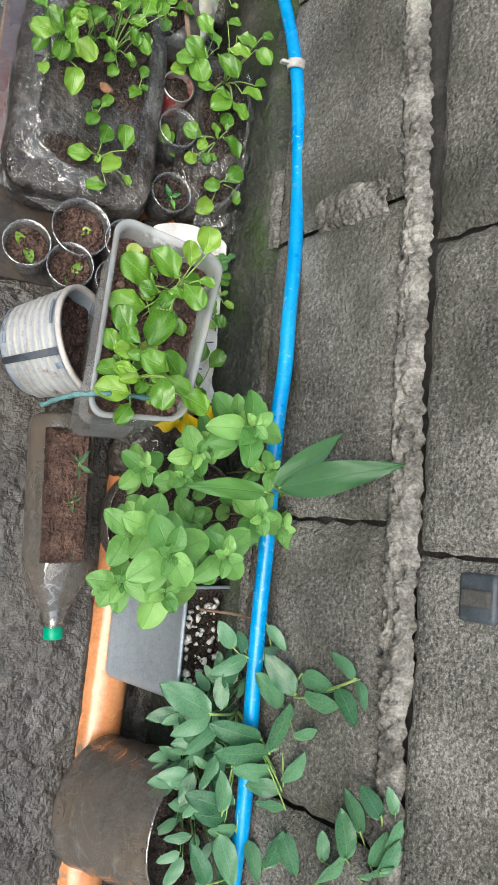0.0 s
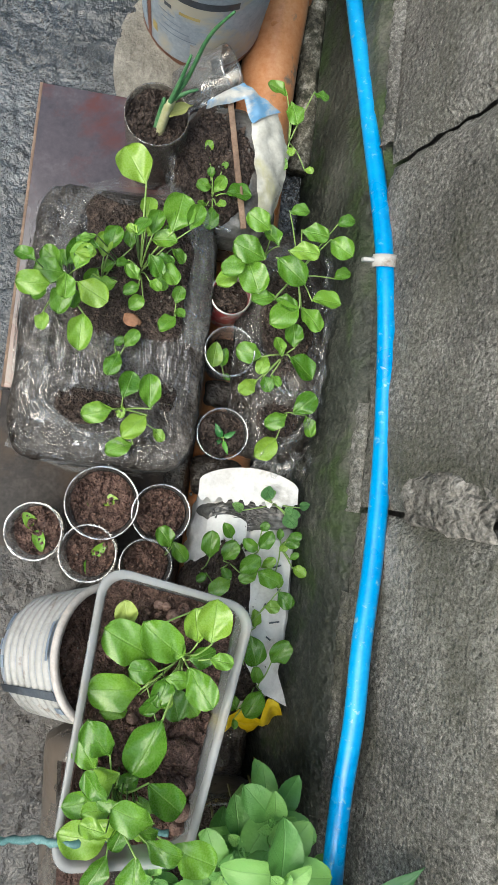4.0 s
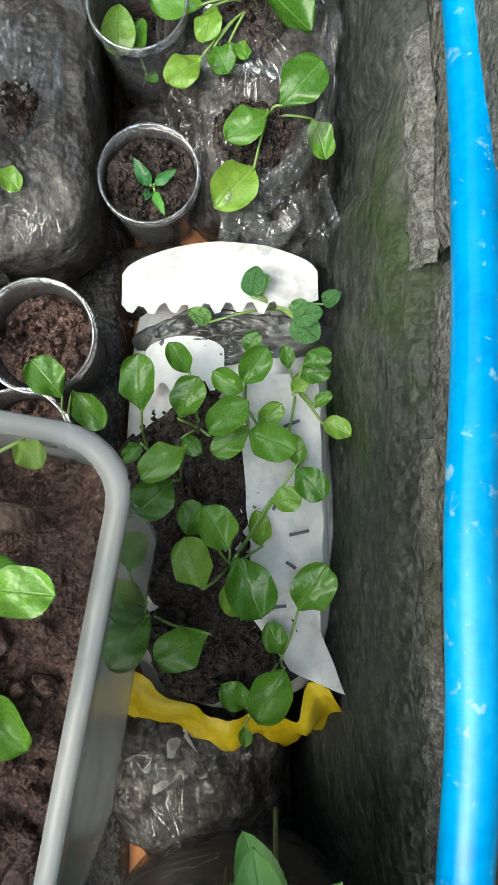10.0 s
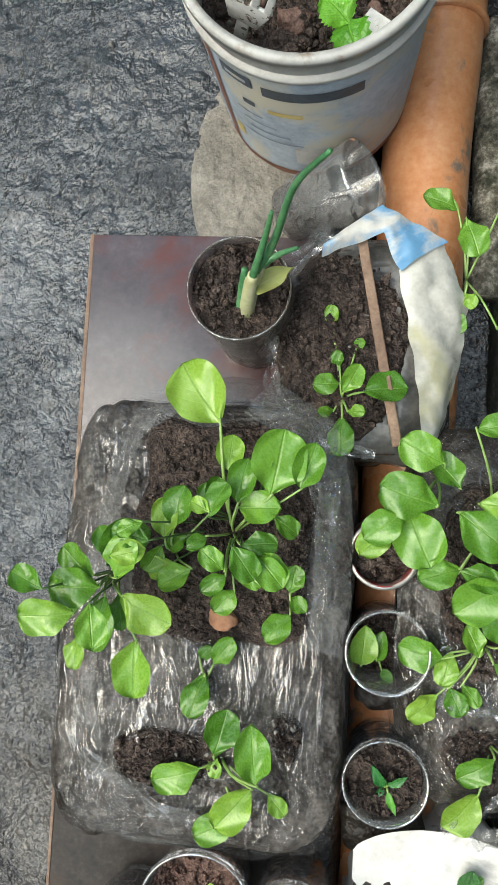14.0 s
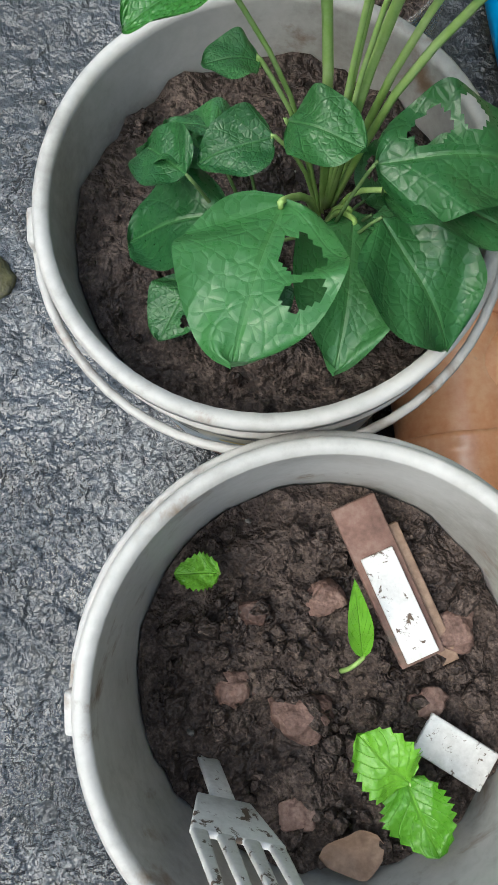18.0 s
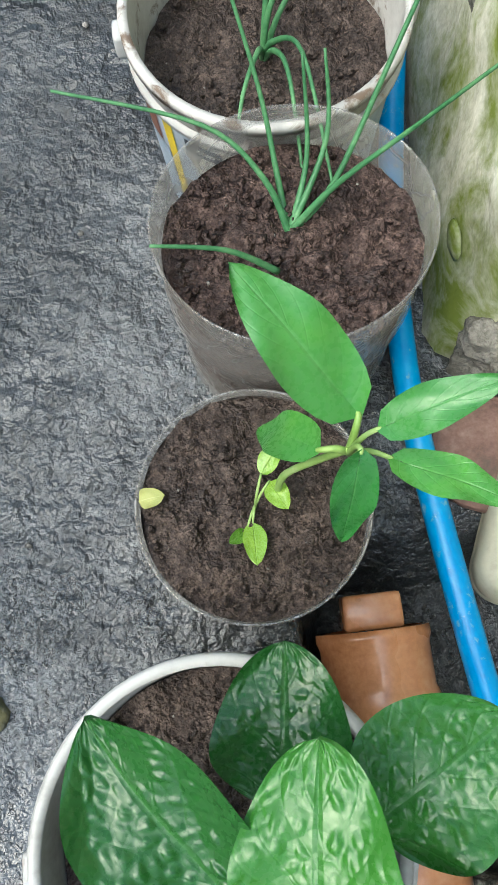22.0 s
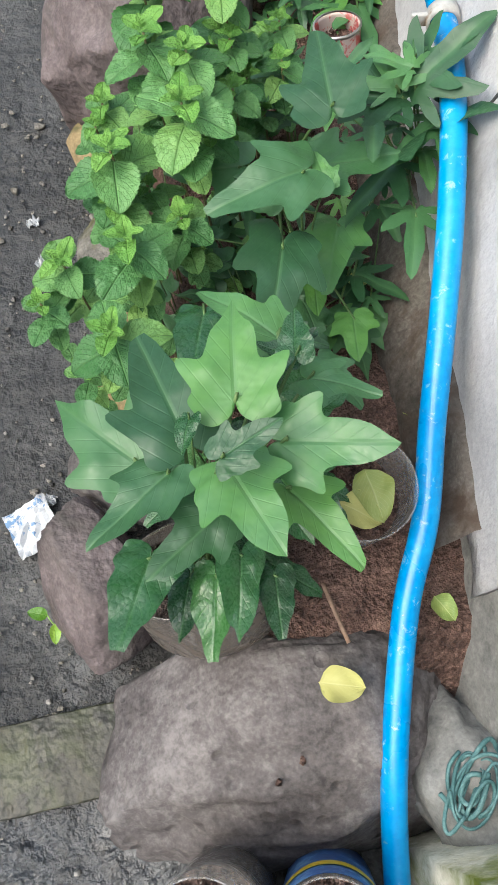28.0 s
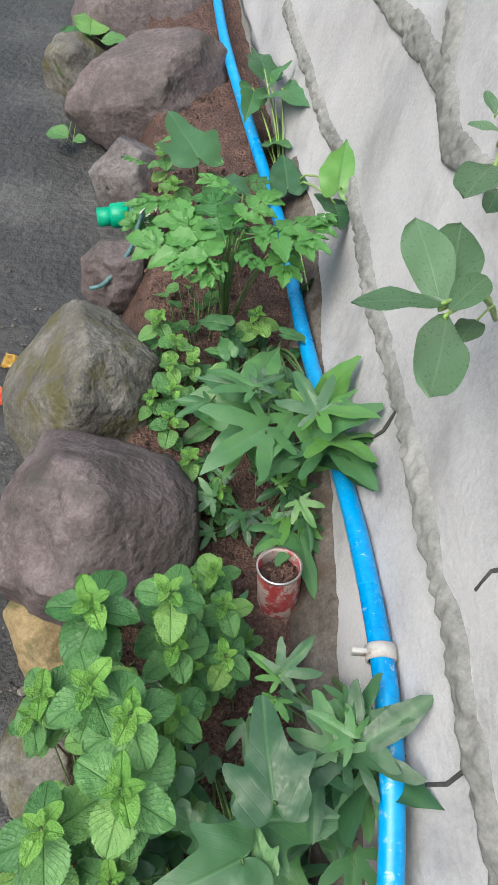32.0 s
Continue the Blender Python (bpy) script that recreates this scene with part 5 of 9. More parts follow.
M_POTDARK = film_material("dark_dusty_plastic", (0.17, 0.15, 0.13), 0.42, 0.06, 0.18, 0.3, 8, (0.12, 0.095, 0.075), 0.85)
M_PALELEAF = leaf_material("yellowing_leaf", (0.24, 0.36, 0.06), (0.36, 0.45, 0.1), (0.42, 0.5, 0.2), 0.4)
M_YLEAF = leaf_material("yellowed_leaf", (0.14, 0.25, 0.05), (0.48, 0.47, 0.16), (0.6, 0.6, 0.3), 0.5)

pail_1 = round_pot("paint_pail", -0.093, 1.131, 0.0965, 0.087, 0.215, 0.138, M_PAIL, "white plastic paint pail half full of soil with seedlings", group="paint pails", wall=0.003, rim=0.004, seed=1, size=0.011)
pail_extras(pail_1, 0.0965, 0.087, 0.215, M_STRIPE, 1, side=1)
pail_2 = round_pot("paint_pail", -0.105, 1.336, 0.0965, 0.087, 0.212, 0.175, M_PAIL, "white plastic paint pail holding a leafy spinach plant", group="paint pails", wall=0.003, rim=0.004, seed=2)
pail_extras(pail_2, 0.0965, 0.087, 0.212, M_BLUE, 2)
pail_3 = round_pot("paint_pail", -0.016, 1.87, 0.101, 0.09, 0.2, 0.145, M_PAILDIRTY, "dirty white paint pail with soil and spring onion", M_SOIL, group="paint pails", wall=0.003, rim=0.004, seed=3)
pail_extras(pail_3, 0.101, 0.09, 0.2, M_YELLOW, 3, bail=False)
round_pot("bottle_pot", -0.066, 1.525, 0.079, 0.077, 0.15, 0.142, M_BOTTLE, "cut clear plastic bottle pot full of dark soil", seed=4, rings=3)
round_pot("bottle_pot", -0.02, 1.69, 0.092, 0.086, 0.215, 0.178, M_BOTTLE, "wide cut plastic water bottle half full of crumbly soil", M_SOILDAMP, seed=5, oval=(1, 0.9), rings=2, clods=150, wobble=0.012)
round_pot("bottle_pot", -0.028, 2.022, 0.045, 0.042, 0.232, 0.165, M_BOTTLE, "tall cut clear bottle pot with a chilli seedling", M_SOILDAMP, seed=6)
bp = round_pot("bottle_pot", 0.061, 2.001, 0.044, 0.042, 0.2, 0.182, M_BOTTLE, "tall blue paper-wrapped pot with a chilli seedling", M_SOILDAMP, seed=7)
part("wrapper", lathe([(0.0428, 0.02), (0.0436, 0.1), (0.0448, 0.188), (0.0444, 0.189)], 48, wobble=0.01), M_BLUE, bp, "blue and yellow printed wrapper")
part("wrapper_band", lathe([(0.0452, 0.14), (0.0456, 0.15), (0.0454, 0.158)], 48, wobble=0.01), M_YELLOW, bp)
round_pot("onion_pot", -0.137, 0.891, 0.041, 0.04, 0.15, 0.138, M_POTDARK, "cut dusty bottle pot with a spring onion", seed=8)
for i, (x, y, r, tilt) in enumerate([(-0.15, 0.398, 0.046, 0), (-0.216, 0.354, 0.036, -8), (-0.15, 0.333, 0.036, -6), (-0.074, 0.392, 0.037, 0), (-0.086, 0.325, 0.033, 0)]):
    round_pot("plastic_cup", x, y, r, r * 0.75, 0.1, 0.075, M_CUP, "clear plastic drinking cup with a seedling in soil", M_SOILRED, "seedling cups", seed=20 + i, clods=40, rim=0.0012, z=0.008, turn=(0, tilt, 0))
round_pot("plastic_cup", -0.004, 0.505, 0.034, 0.03, 0.082, 0.068, M_CUP, "small clear cup with a chilli seedling", seed=30, clods=30, rim=0.001, z=0.005)
round_pot("plastic_cup", -0.008, 0.613, 0.033, 0.028, 0.1, 0.04, M_CUP, "clear plastic cup with lettuce seedling", seed=31, clods=20, rim=0.001, z=0.005)
tin = round_pot("tin_can", -0.014, 0.69, 0.027, 0.027, 0.09, 0.075, M_TINRED, "red printed tin can full of soil", seed=32, clods=20, z=0.008)
part("rim", lathe([(0.0262, 0.088), (0.0282, 0.088), (0.0284, 0.0915), (0.0262, 0.0915)], 40), M_TIN, tin, "bare metal tin rim")
tin2 = round_pot("tin_can", 0.28, 2.86, 0.027, 0.027, 0.09, 0.07, M_TINRED, "red printed tin can standing in the bed", M_SOILRED, seed=33, clods=20, z=0.1, turn=(-10, 0, 0))
part("rim", lathe([(0.0262, 0.088), (0.0282, 0.088), (0.0284, 0.0915), (0.0262, 0.0915)], 40), M_TIN, tin2, "bare metal tin rim")
round_pot("plastic_cup", -0.112, 0.995, 0.035, 0.027, 0.085, 0.012, M_CUP, "tipped empty clear plastic cup with wet soil inside", seed=34, clods=20, turn=(-12, 56, 0), z=0.025)
round_pot("mint_pot", 0.045, -0.06, 0.112, 0.098, 0.15, 0.135, M_POTDARK, "dark round pot overgrown with mint", seed=40)
round_pot("large_bottle_pot", -0.01, -0.515, 0.1, 0.1, 0.19, 0.165, M_POTDARK, "large cut water bottle lying tilted, filled with soil", seed=41, turn=(4, 36, 8), z=0.02, rings=5, clods=120)
round_pot("bottle_pot", 0.015, 2.258, 0.072, 0.064, 0.085, 0.07, M_POTDARK, "dark cut bottle pot holding sweet potato", seed=42, z=0.122, oval=(1, 0.72), turn=(-22, 0, 0))
round_pot("bottle_pot", 0.153, 2.33, 0.045, 0.039, 0.13, 0.07, M_BOTTLE, "clear cut bottle pot with dry plant stalks", M_SOILRED, seed=43, z=0.11, turn=(7, 4, 0))

# white ribbed pail leaning under the tub
wp = round_pot("ribbed_pail", -0.207, 0.192, 0.083, 0.07, 0.116, 0.09, M_PALEBLUE, "pale ribbed pail lying tilted under the tub", M_SOILRED, seed=44, turn=(0, 50, 14), z=0.05, wall=0.004, rim=0.004)
part("inner_rim", lathe([(0.0775, 0.084), (0.0785, 0.1), (0.079, 0.1165), (0.0868, 0.1178), (0.0875, 0.112), (0.0872, 0.11)], 64), M_RIMCREAM, wp, "pale cream inner rim")
for k in range(7):
    zz = 0.02 + k * 0.0128
    flare = 0.07 + 0.112 * zz
    part("rib", lathe([(flare, zz - 0.004), (flare + 0.0035, zz - 0.003), (flare + 0.0035, zz + 0.003), (flare, zz + 0.004)], 48), M_PAIL, wp)


def side_patch(a0, a1, z0, z1):
    """A thin curved strip lying on the pail's ribbed side."""
    bm = bmesh.new()
    n = 12
    for lift in (0.0, 0.0006):
        for k in range(n + 1):
            a = radians(a0 + (a1 - a0) * k / n)
            for zz in (z0, z1):
                rr = 0.0745 + 0.112 * zz + lift
                bm.verts.new((rr * math.cos(a), rr * math.sin(a), zz))
    bm.verts.ensure_lookup_table()
    m = 2 * (n + 1)
    for k in range(n):
        q = (2 * k, 2 * k + 2, 2 * k + 3, 2 * k + 1)
        bm.faces.new([bm.verts[i] for i in reversed(q)])
        bm.faces.new([bm.verts[i + m] for i in q])
        bm.faces.new([bm.verts[i] for i in (2 * k, 2 * k + 2, 2 * k + 2 + m, 2 * k + m)])
        bm.faces.new([bm.verts[i] for i in (2 * k + 1, 2 * k + 1 + m, 2 * k + 3 + m, 2 * k + 3)])
    bmesh.ops.recalc_face_normals(bm, faces=bm.faces[:])
    return bm


part("dark_band", side_patch(192, 200, 0.006, 0.108), M_INK, wp, "dark vertical band on the pail")
for a0, a1, z0, z1 in ((138, 168, 0.1, 0.104), (165, 176, 0.012, 0.018), (150, 160, 0.009, 0.012), (124, 142, 0.01, 0.015), (208, 214, 0.096, 0.108)):
    part("print_bar", side_patch(a0, a1, z0, z1), M_LABELDARK, wp, "faded dark blue print on the pail")


# ---- rectangular tubs ----
def rect_loop(sx, sy, z, r, n=6):
    pts = []
    for cx, cy, a0 in ((1, 1, 0), (-1, 1, 90), (-1, -1, 180), (1, -1, 270)):
        for k in range(n + 1):
            a = radians(a0 + 90 * k / n)
            pts.append((cx * (sx / 2 - r) + r * math.cos(a), cy * (sy / 2 - r) + r * math.sin(a), z))
    return pts


def tub_body(levels, bend=None):
    """A rounded box from (sx, sy, z, corner radius) loops, from outer bottom over the rim down inside."""
    bm = bmesh.new()
    loops = [[bm.verts.new(bend(p) if bend else p) for p in rect_loop(*lv)] for lv in levels]
    for a, b in zip(loops, loops[1:]):
        n = len(a)
        for i in range(n):
            bm.faces.new((a[i], a[(i + 1) % n], b[(i + 1) % n], b[i]))
    bm.faces.new(loops[0][::-1])
    return bm


def soil_rect(sx, sy, lump, seed, n=44):
    bm = bmesh.new()
    g = []
    for j in range(n + 1):
        for i in range(n + 1):
            x, y = sx * (i / n - 0.5), sy * (j / n - 0.5)
            q = Vector((x * 60 + seed, y * 60, seed))
            g.append(bm.verts.new((x, y, lump * (noise.noise(q) + 0.6 * noise.noise(q * 2.2) + noise.noise(q * 0.4)))))
    for j in range(n):
        for i in range(n):
            k = j * (n + 1) + i
            bm.faces.new((g[k], g[k + 1], g[k + n + 2], g[k + n + 1]))
    return bm


tub = thing("plastic_tub", -0.07, 0.174, 0.078, "deep cloudy clear tub full of soil and pechay", "tub", turn=(-6, 0, -4))
def taper(p):
    """The tub is wider at its far end and a little askew."""
    f = p[1] / 0.27
    return (p[0] * (0.99 + 0.22 * f) + 0.012 * f - 0.05 * max(0.0, 0.25 - p[2]) * (p[2] > 0.02), p[1] * (1 - 0.15 * p[0] / 0.15), p[2])


part("body", tub_body([(0.104, 0.212, 0.0, 0.02), (0.11, 0.22, 0.01, 0.02), (0.134, 0.254, 0.243, 0.022), (0.145, 0.265, 0.247, 0.026), (0.147, 0.267, 0.253, 0.026), (0.144, 0.264, 0.256, 0.026),
                       (0.132, 0.252, 0.254, 0.022), (0.13, 0.25, 0.244, 0.022), (0.124, 0.24, 0.15, 0.02)], taper), M_TUB, tub)
tub_soil = soil_rect(0.126, 0.244, 0.008, 3)
for v in tub_soil.verts:
    v.co = Vector(taper(v.co)) - Vector((0.002, 0, 0))
s = part("soil", tub_soil, M_SOILRED, tub)
s.location = (0, 0, 0.218)
c = part("loose_soil", crumbs(0.5, 260, 0.009, 31, (0.118, 0.23)), M_SOILRED, s, kind="stuff")
for k, (x, y, sx, sy) in enumerate([(0.035, -0.03, 0.022, 0.013), (0.04, -0.062, 0.016, 0.012), (-0.045, 0.085, 0.014, 0.012), (-0.04, 0.04, 0.012, 0.009)]):
    p = part("clod", stone(sx, sy, 0.01, k + 9, 0.25, 3), M_SOILRED, s, "large smooth lump of clay")
    p.location = (x, y, 0.006)
M_CLOD = surface("pale_clay_clod", (0.06, 0.035, 0.028), (0.14, 0.085, 0.068), (0.25, 0.17, 0.14), 40, 170, (0.6, 0.9), 0.8, 0.006, 0.3)
rng = random.Random(17)
for k in range(26):
    x, y = rng.uniform(-0.055, 0.055), rng.uniform(-0.105, 0.11)
    sz = rng.uniform(0.005, 0.012)
    p = part("clod", stone(sz, sz * rng.uniform(0.7, 1.1), sz * 0.7, k + 120, 0.3, 2), M_CLOD, s, "dry reddish lump of clay")
    p.location = (x, y, 0.006)
tw = thing("plastic_strip", 0, 0, 0, "teal plastic strip lying across the tub end", "strip")
sm = tube([(-0.2, 0.075, 0.31), (-0.165, 0.09, 0.335), (-0.13, 0.094, 0.35), (-0.1, 0.098, 0.343), (-0.065, 0.1, 0.335), (-0.04, 0.1, 0.335)], 0.0036, 8, 8)
for v in sm.verts:
    v.co.z += 0.003 * noise.noise(v.co * 120)
    v.co.y += 0.003 * noise.noise(v.co * 150)
part("strip", sm, M_TEAL, tw)
gt = thing("grey_tub", 0.03, -0.242, -0.005, "grey square plastic tub tilted against the pipe", "tub", turn=(0, 29, 0))
part("body", tub_body([(0.105, 0.155, 0.0, 0.012), (0.11, 0.16, 0.006, 0.014), (0.122, 0.172, 0.17, 0.016), (0.13, 0.18, 0.172, 0.018), (0.13, 0.18, 0.178, 0.018), (0.121, 0.17, 0.178, 0.015),
                       (0.118, 0.168, 0.165, 0.014), (0.11, 0.16, 0.1, 0.012)]), M_GREYTUB, gt)
gs = part("soil", soil_rect(0.115, 0.164, 0.006, 8, 30), M_SOIL, gt)
gs.location = (0, 0, 0.158)
part("grit", crumbs(0.5, 60, 0.013, 41, (0.1, 0.15), 0.003), M_WHITE, gs, "white bark and perlite chips", kind="stuff")
part("loose_soil", crumbs(0.5, 150, 0.006, 42, (0.1, 0.15)), M_SOIL, gs, kind="stuff")
st = thing("twig", 0.1, -0.185, 0.19, "thin grey twig resting on the grey tub", "twig")
part("shoot", tube([(-0.02, 0.0, 0.0), (0.03, -0.004, 0.005), (0.07, -0.008, 0.02), (0.1, 0.01, 0.04)], 0.0022, 8, 4), M_WOOD, st)

# ---- lying soda bottle with a window cut for soil ----
sb = thing("soda_bottle", -0.128, -0.035, 0.052, "dusty clear soda bottle lying down, cut open and planted", "bottle", turn=(90, 0, 4))
prof = [(0.001, -0.135), (0.03, -0.136), (0.042, -0.128), (0.0445, -0.11), (0.0435, -0.05), (0.0445, 0.0), (0.0435, 0.06), (0.0445, 0.1), (0.04, 0.13), (0.028, 0.16), (0.017, 0.18), (0.0135, 0.195), (0.0135, 0.205)]
bb = lathe([(r * (1.2 if z < 0.14 else 1.1), z) for r, z in prof], 40)
doomed = [f for f in bb.faces if -0.115 < f.calc_center_median().z < 0.105 and f.calc_center_median().y > 0.034 and f.calc_center_median().x > -0.03]
bmesh.ops.delete(bb, geom=doomed, context="FACES")
part("body", bb, M_POTDARK, sb)
cp = lathe([(0.001, 0.222), (0.0145, 0.222), (0.0155, 0.219), (0.0155, 0.204), (0.0145, 0.203)], 30)
part("cap", cp, M_GREENCAP, sb, "green screw cap")
so = soil_rect(0.068, 0.21, 0.007, 5, 30)
bmesh.ops.rotate(so, verts=so.verts[:], cent=(0, 0, 0), matrix=Matrix.Rotation(radians(-90), 3, "X"))
so2 = part("soil", so, M_SOILRED, sb)
so2.location = (0.006, 0.02, -0.005)
sc = crumbs(0.5, 130, 0.005, 51, (0.066, 0.2))
bmesh.ops.rotate(sc, verts=sc.verts[:], cent=(0, 0, 0), matrix=Matrix.Rotation(radians(-90), 3, "X"))
part("loose_soil", sc, M_SOILRED, so2, kind="stuff")


# ---- filled bags ----
def loaf(sx, sy, sz, seed, wrinkle=0.012, power=0.45, drawn=1.0, boxy=0.8):
    """A slumped filled bag: a squashed cushion with sharp creases, drawn out along its length."""
    bm = bmesh.new()
    bmesh.ops.create_icosphere(bm, subdivisions=6, radius=1.0)
    for v in bm.verts:
        p = v.co
        q = Vector([math.copysign(abs(c) ** power, c) for c in p])
        q /= max(1, q.length * boxy)
        o = Vector((q.x * sx, q.y * sy, (q.z * 0.5 + 0.5) * sz))
        n = p.normalized()
        a = abs(noise.noise(Vector((o.x * 16 * drawn + 3 * noise.noise(o * 12), o.y * 16 / drawn, o.z * 16 * drawn + seed))))
        c = abs(noise.noise(Vector((o.x * 42 * drawn, o.y * 42 / drawn + 2 * noise.noise(o * 20), o.z * 30 * (drawn - 1) + seed))))
        w = wrinkle * (1.1 * a + 0.55 * c - 0.3)
        v.co = o + n * w
        if v.co.z < 0:
            v.co.z = 0
    return bm


def soil_patch(parent, x, y, z, sx, sy, seed, soil=M_SOIL, clods=120, square=0.0):
    bm = soil_disc(1.0, (sx, sy), 0.008, seed, 20, 56, 0.006)
    for v in bm.verts:
        r = Vector((v.co.x / sx, v.co.y / sy)).length
        k = 1 + 0.28 * noise.noise(Vector((v.co.x * 22, v.co.y * 22, seed))) * r
        if square and r > 0.01:
            c, d = v.co.x / sx / r, v.co.y / sy / r
            k *= 1 + square * ((c ** 4 + d ** 4) ** -0.25 - 1)
        v.co.x *= k
        v.co.y *= k
        v.co.z -= 0.02 * max(0, r - 0.85) / 0.15
    s = part("soil", bm, soil, parent)
    s.location = (x, y, z)
    part("loose_soil", crumbs(0.85, clods, 0.006, seed + 3, (sx, sy), 0.005), soil, s, kind="stuff")
    part("grit", crumbs(0.85, 14, 0.003, seed + 4, (sx, sy), 0.008), M_MORTAR, s, kind="stuff")
    return s


def film_rim(pts, width, seed, z_amp=0.01, crinkle=1.0):
    """A crumpled standing edge of bag film along the points."""
    bm = bmesh.new()
    line = [Vector(p) for p in pts]
    fine = []
    for a, b in zip(line, line[1:]):
        fine += [a.lerp(b, k / 24) for k in range(24)]
    fine.append(line[-1])
    rows = []
    for i, p in enumerate(fine):
        d = (fine[min(i + 1, len(fine) - 1)] - fine[max(i - 1, 0)]).normalized()
        s = Vector((-d.y, d.x, 0))
        row = []
        for k in range(9):
            f = k / 8
            wob = (noise.noise(Vector((i * 0.09, f * 2, seed))) + 0.5 * crinkle * noise.noise(Vector((i * 0.34, f * 3, seed + 2)))) * width * 0.3
            row.append(bm.verts.new(p + s * (f * width * 0.75 + wob) + Vector((0, 0, -f * f * width * 0.9 + z_amp * (noise.noise(Vector((i * 0.12, f * 3, seed + 5))) + 0.7 * crinkle * abs(noise.noise(Vector((i * 0.38, f * 4, seed + 6)))))))))
        rows.append(row)
    for a, b in zip(rows, rows[1:]):
        for k in range(8):
            bm.faces.new((a[k], b[k], b[k + 1], a[k + 1]))
    return bm


def film_sheet(inner, outer, seed, crumple=0.004, n=40, m=12):
    """A crumpled sheet of film between two edges, each given by points."""
    def along(pts, f):
        k = min(int(f * (len(pts) - 1)), len(pts) - 2)
        g = f * (len(pts) - 1) - k
        return Vector(pts[k]).lerp(Vector(pts[k + 1]), g)
    bm = bmesh.new()
    rows = []
    for i in range(n + 1):
        f = i / n
        a, b = along(inner, f), along(outer, f)
        row = []
        for j in range(m + 1):
            g = j / m
            p = a.lerp(b, g)
            q = p * 38 + Vector((seed, 0, 0))
            p += Vector((0.5 * noise.noise(q * 1.3), 0.5 * noise.noise(q + Vector((5, 5, 5))), 1.2 * abs(noise.noise(q * 0.8)) + 0.5 * noise.noise(q * 2.2) + 2.0 * g * (1 - g))) * crumple
            row.append(bm.verts.new(p))
        rows.append(row)
    for a, b in zip(rows, rows[1:]):
        for j in range(m):
            bm.faces.new((a[j], b[j], b[j + 1], a[j + 1]))
    return bm


M_SHARD = surface("orange_clay_shard", (0.2, 0.1, 0.06), (0.33, 0.17, 0.1), (0.42, 0.25, 0.17), 20, 90, (0.7, 0.9), 0.4, 0.002, 0.25)
M_PLANK = surface("soaked_plank", (0.012, 0.01, 0.009), (0.03, 0.025, 0.023), (0.065, 0.055, 0.05), 8, 70, (0.5, 0.8), 0.4, 0.003, 0.3, stain=(0.05, 0.035, 0.025), stain_scale=14)
M_MUDDY = surface("muddy_film", (0.016, 0.013, 0.011), (0.046, 0.039, 0.034), (0.125, 0.112, 0.102), 18, 100, (0.25, 0.55), 0.9, 0.008, 0.3, contrast=0.5, stain=(0.02, 0.015, 0.012), stain_scale=11, stain_at=(0.45, 0.62), spread=0.1)
bag = thing("grow_bag", -0.16, 0.625, 0.008, "wrinkled dark clear plastic bag of soil with pechay seedlings", "grow bag")
part("bag", loaf(0.119, 0.18, 0.1, 1, 0.009, 0.27, 1.2, 0.68), M_MUDDY, bag)
soil_patch(bag, 0.018, 0.075, 0.105, 0.082, 0.1, 1, clods=460, square=1.0)
soil_patch(bag, -0.02, -0.105, 0.104, 0.05, 0.026, 2, clods=60)
soil_patch(bag, 0.075, -0.085, 0.098, 0.015, 0.022, 3, clods=20)
part("film_edge", film_sheet([(-0.072, 0.03, 0.116), (-0.062, 0.1, 0.124), (-0.05, 0.15, 0.128), (-0.02, 0.17, 0.124), (0.03, 0.178, 0.124)],
                             [(-0.118, 0.035, 0.08), (-0.104, 0.13, 0.07), (-0.075, 0.185, 0.075), (-0.02, 0.205, 0.07), (0.04, 0.205, 0.08)], 3, 0.006, 60, 16), M_FILM, bag, "crumpled clear film edge folded back")
part("film_edge", film_sheet([(0.03, 0.172, 0.124), (0.07, 0.15, 0.128), (0.09, 0.1, 0.126), (0.092, 0.04, 0.122), (0.088, -0.01, 0.114)],
                             [(0.05, 0.202, 0.09), (0.108, 0.168, 0.1), (0.12, 0.1, 0.094), (0.122, 0.03, 0.09), (0.116, -0.02, 0.09)], 8, 0.004, 60, 16), M_FILM, bag, "flat clear film wall of the bag")
part("film_edge", film_sheet([(-0.074, 0.03, 0.114), (-0.08, -0.05, 0.112), (-0.07, -0.1, 0.112)],
                             [(-0.125, 0.035, 0.05), (-0.128, -0.06, 0.05), (-0.125, -0.14, 0.05)], 31, 0.008, 60, 18), M_FILM, bag, "stretched silvery film down the bag's side")
part("film_edge", film_sheet([(-0.085, -0.1, 0.113), (-0.03, -0.135, 0.112), (0.03, -0.15, 0.11)],
                             [(-0.126, -0.168, 0.05), (-0.04, -0.19, 0.05), (0.06, -0.19, 0.05)], 35, 0.008, 60, 18), M_FILM, bag)
part("clear_film", loaf(0.122, 0.184, 0.103, 71, 0.011, 0.27, 1.3, 0.66), M_SHEEN, bag, "thin shiny clear film round the bag")
sh = thing("clay_shard", -0.138, 0.632, 0.121, "orange-brown broken clay shard on the soil", "shard")
part("shard", stone(0.012, 0.01, 0.004, 4, 0.25, 3, 0.0, 0.45), M_SHARD, sh)
bag2 = thing("grow_bag", 0.068, 0.64, -0.06, "narrow clear plastic bag of soil with pechay seedlings", "grow bag")
part("bag", loaf(0.064, 0.16, 0.142, 2, 0.009, 0.4), M_MUDDY, bag2)
soil_patch(bag2, 0.0, 0.03, 0.146, 0.04, 0.09, 5, clods=180)
soil_patch(bag2, 0.0, -0.105, 0.142, 0.032, 0.028, 6, clods=50)
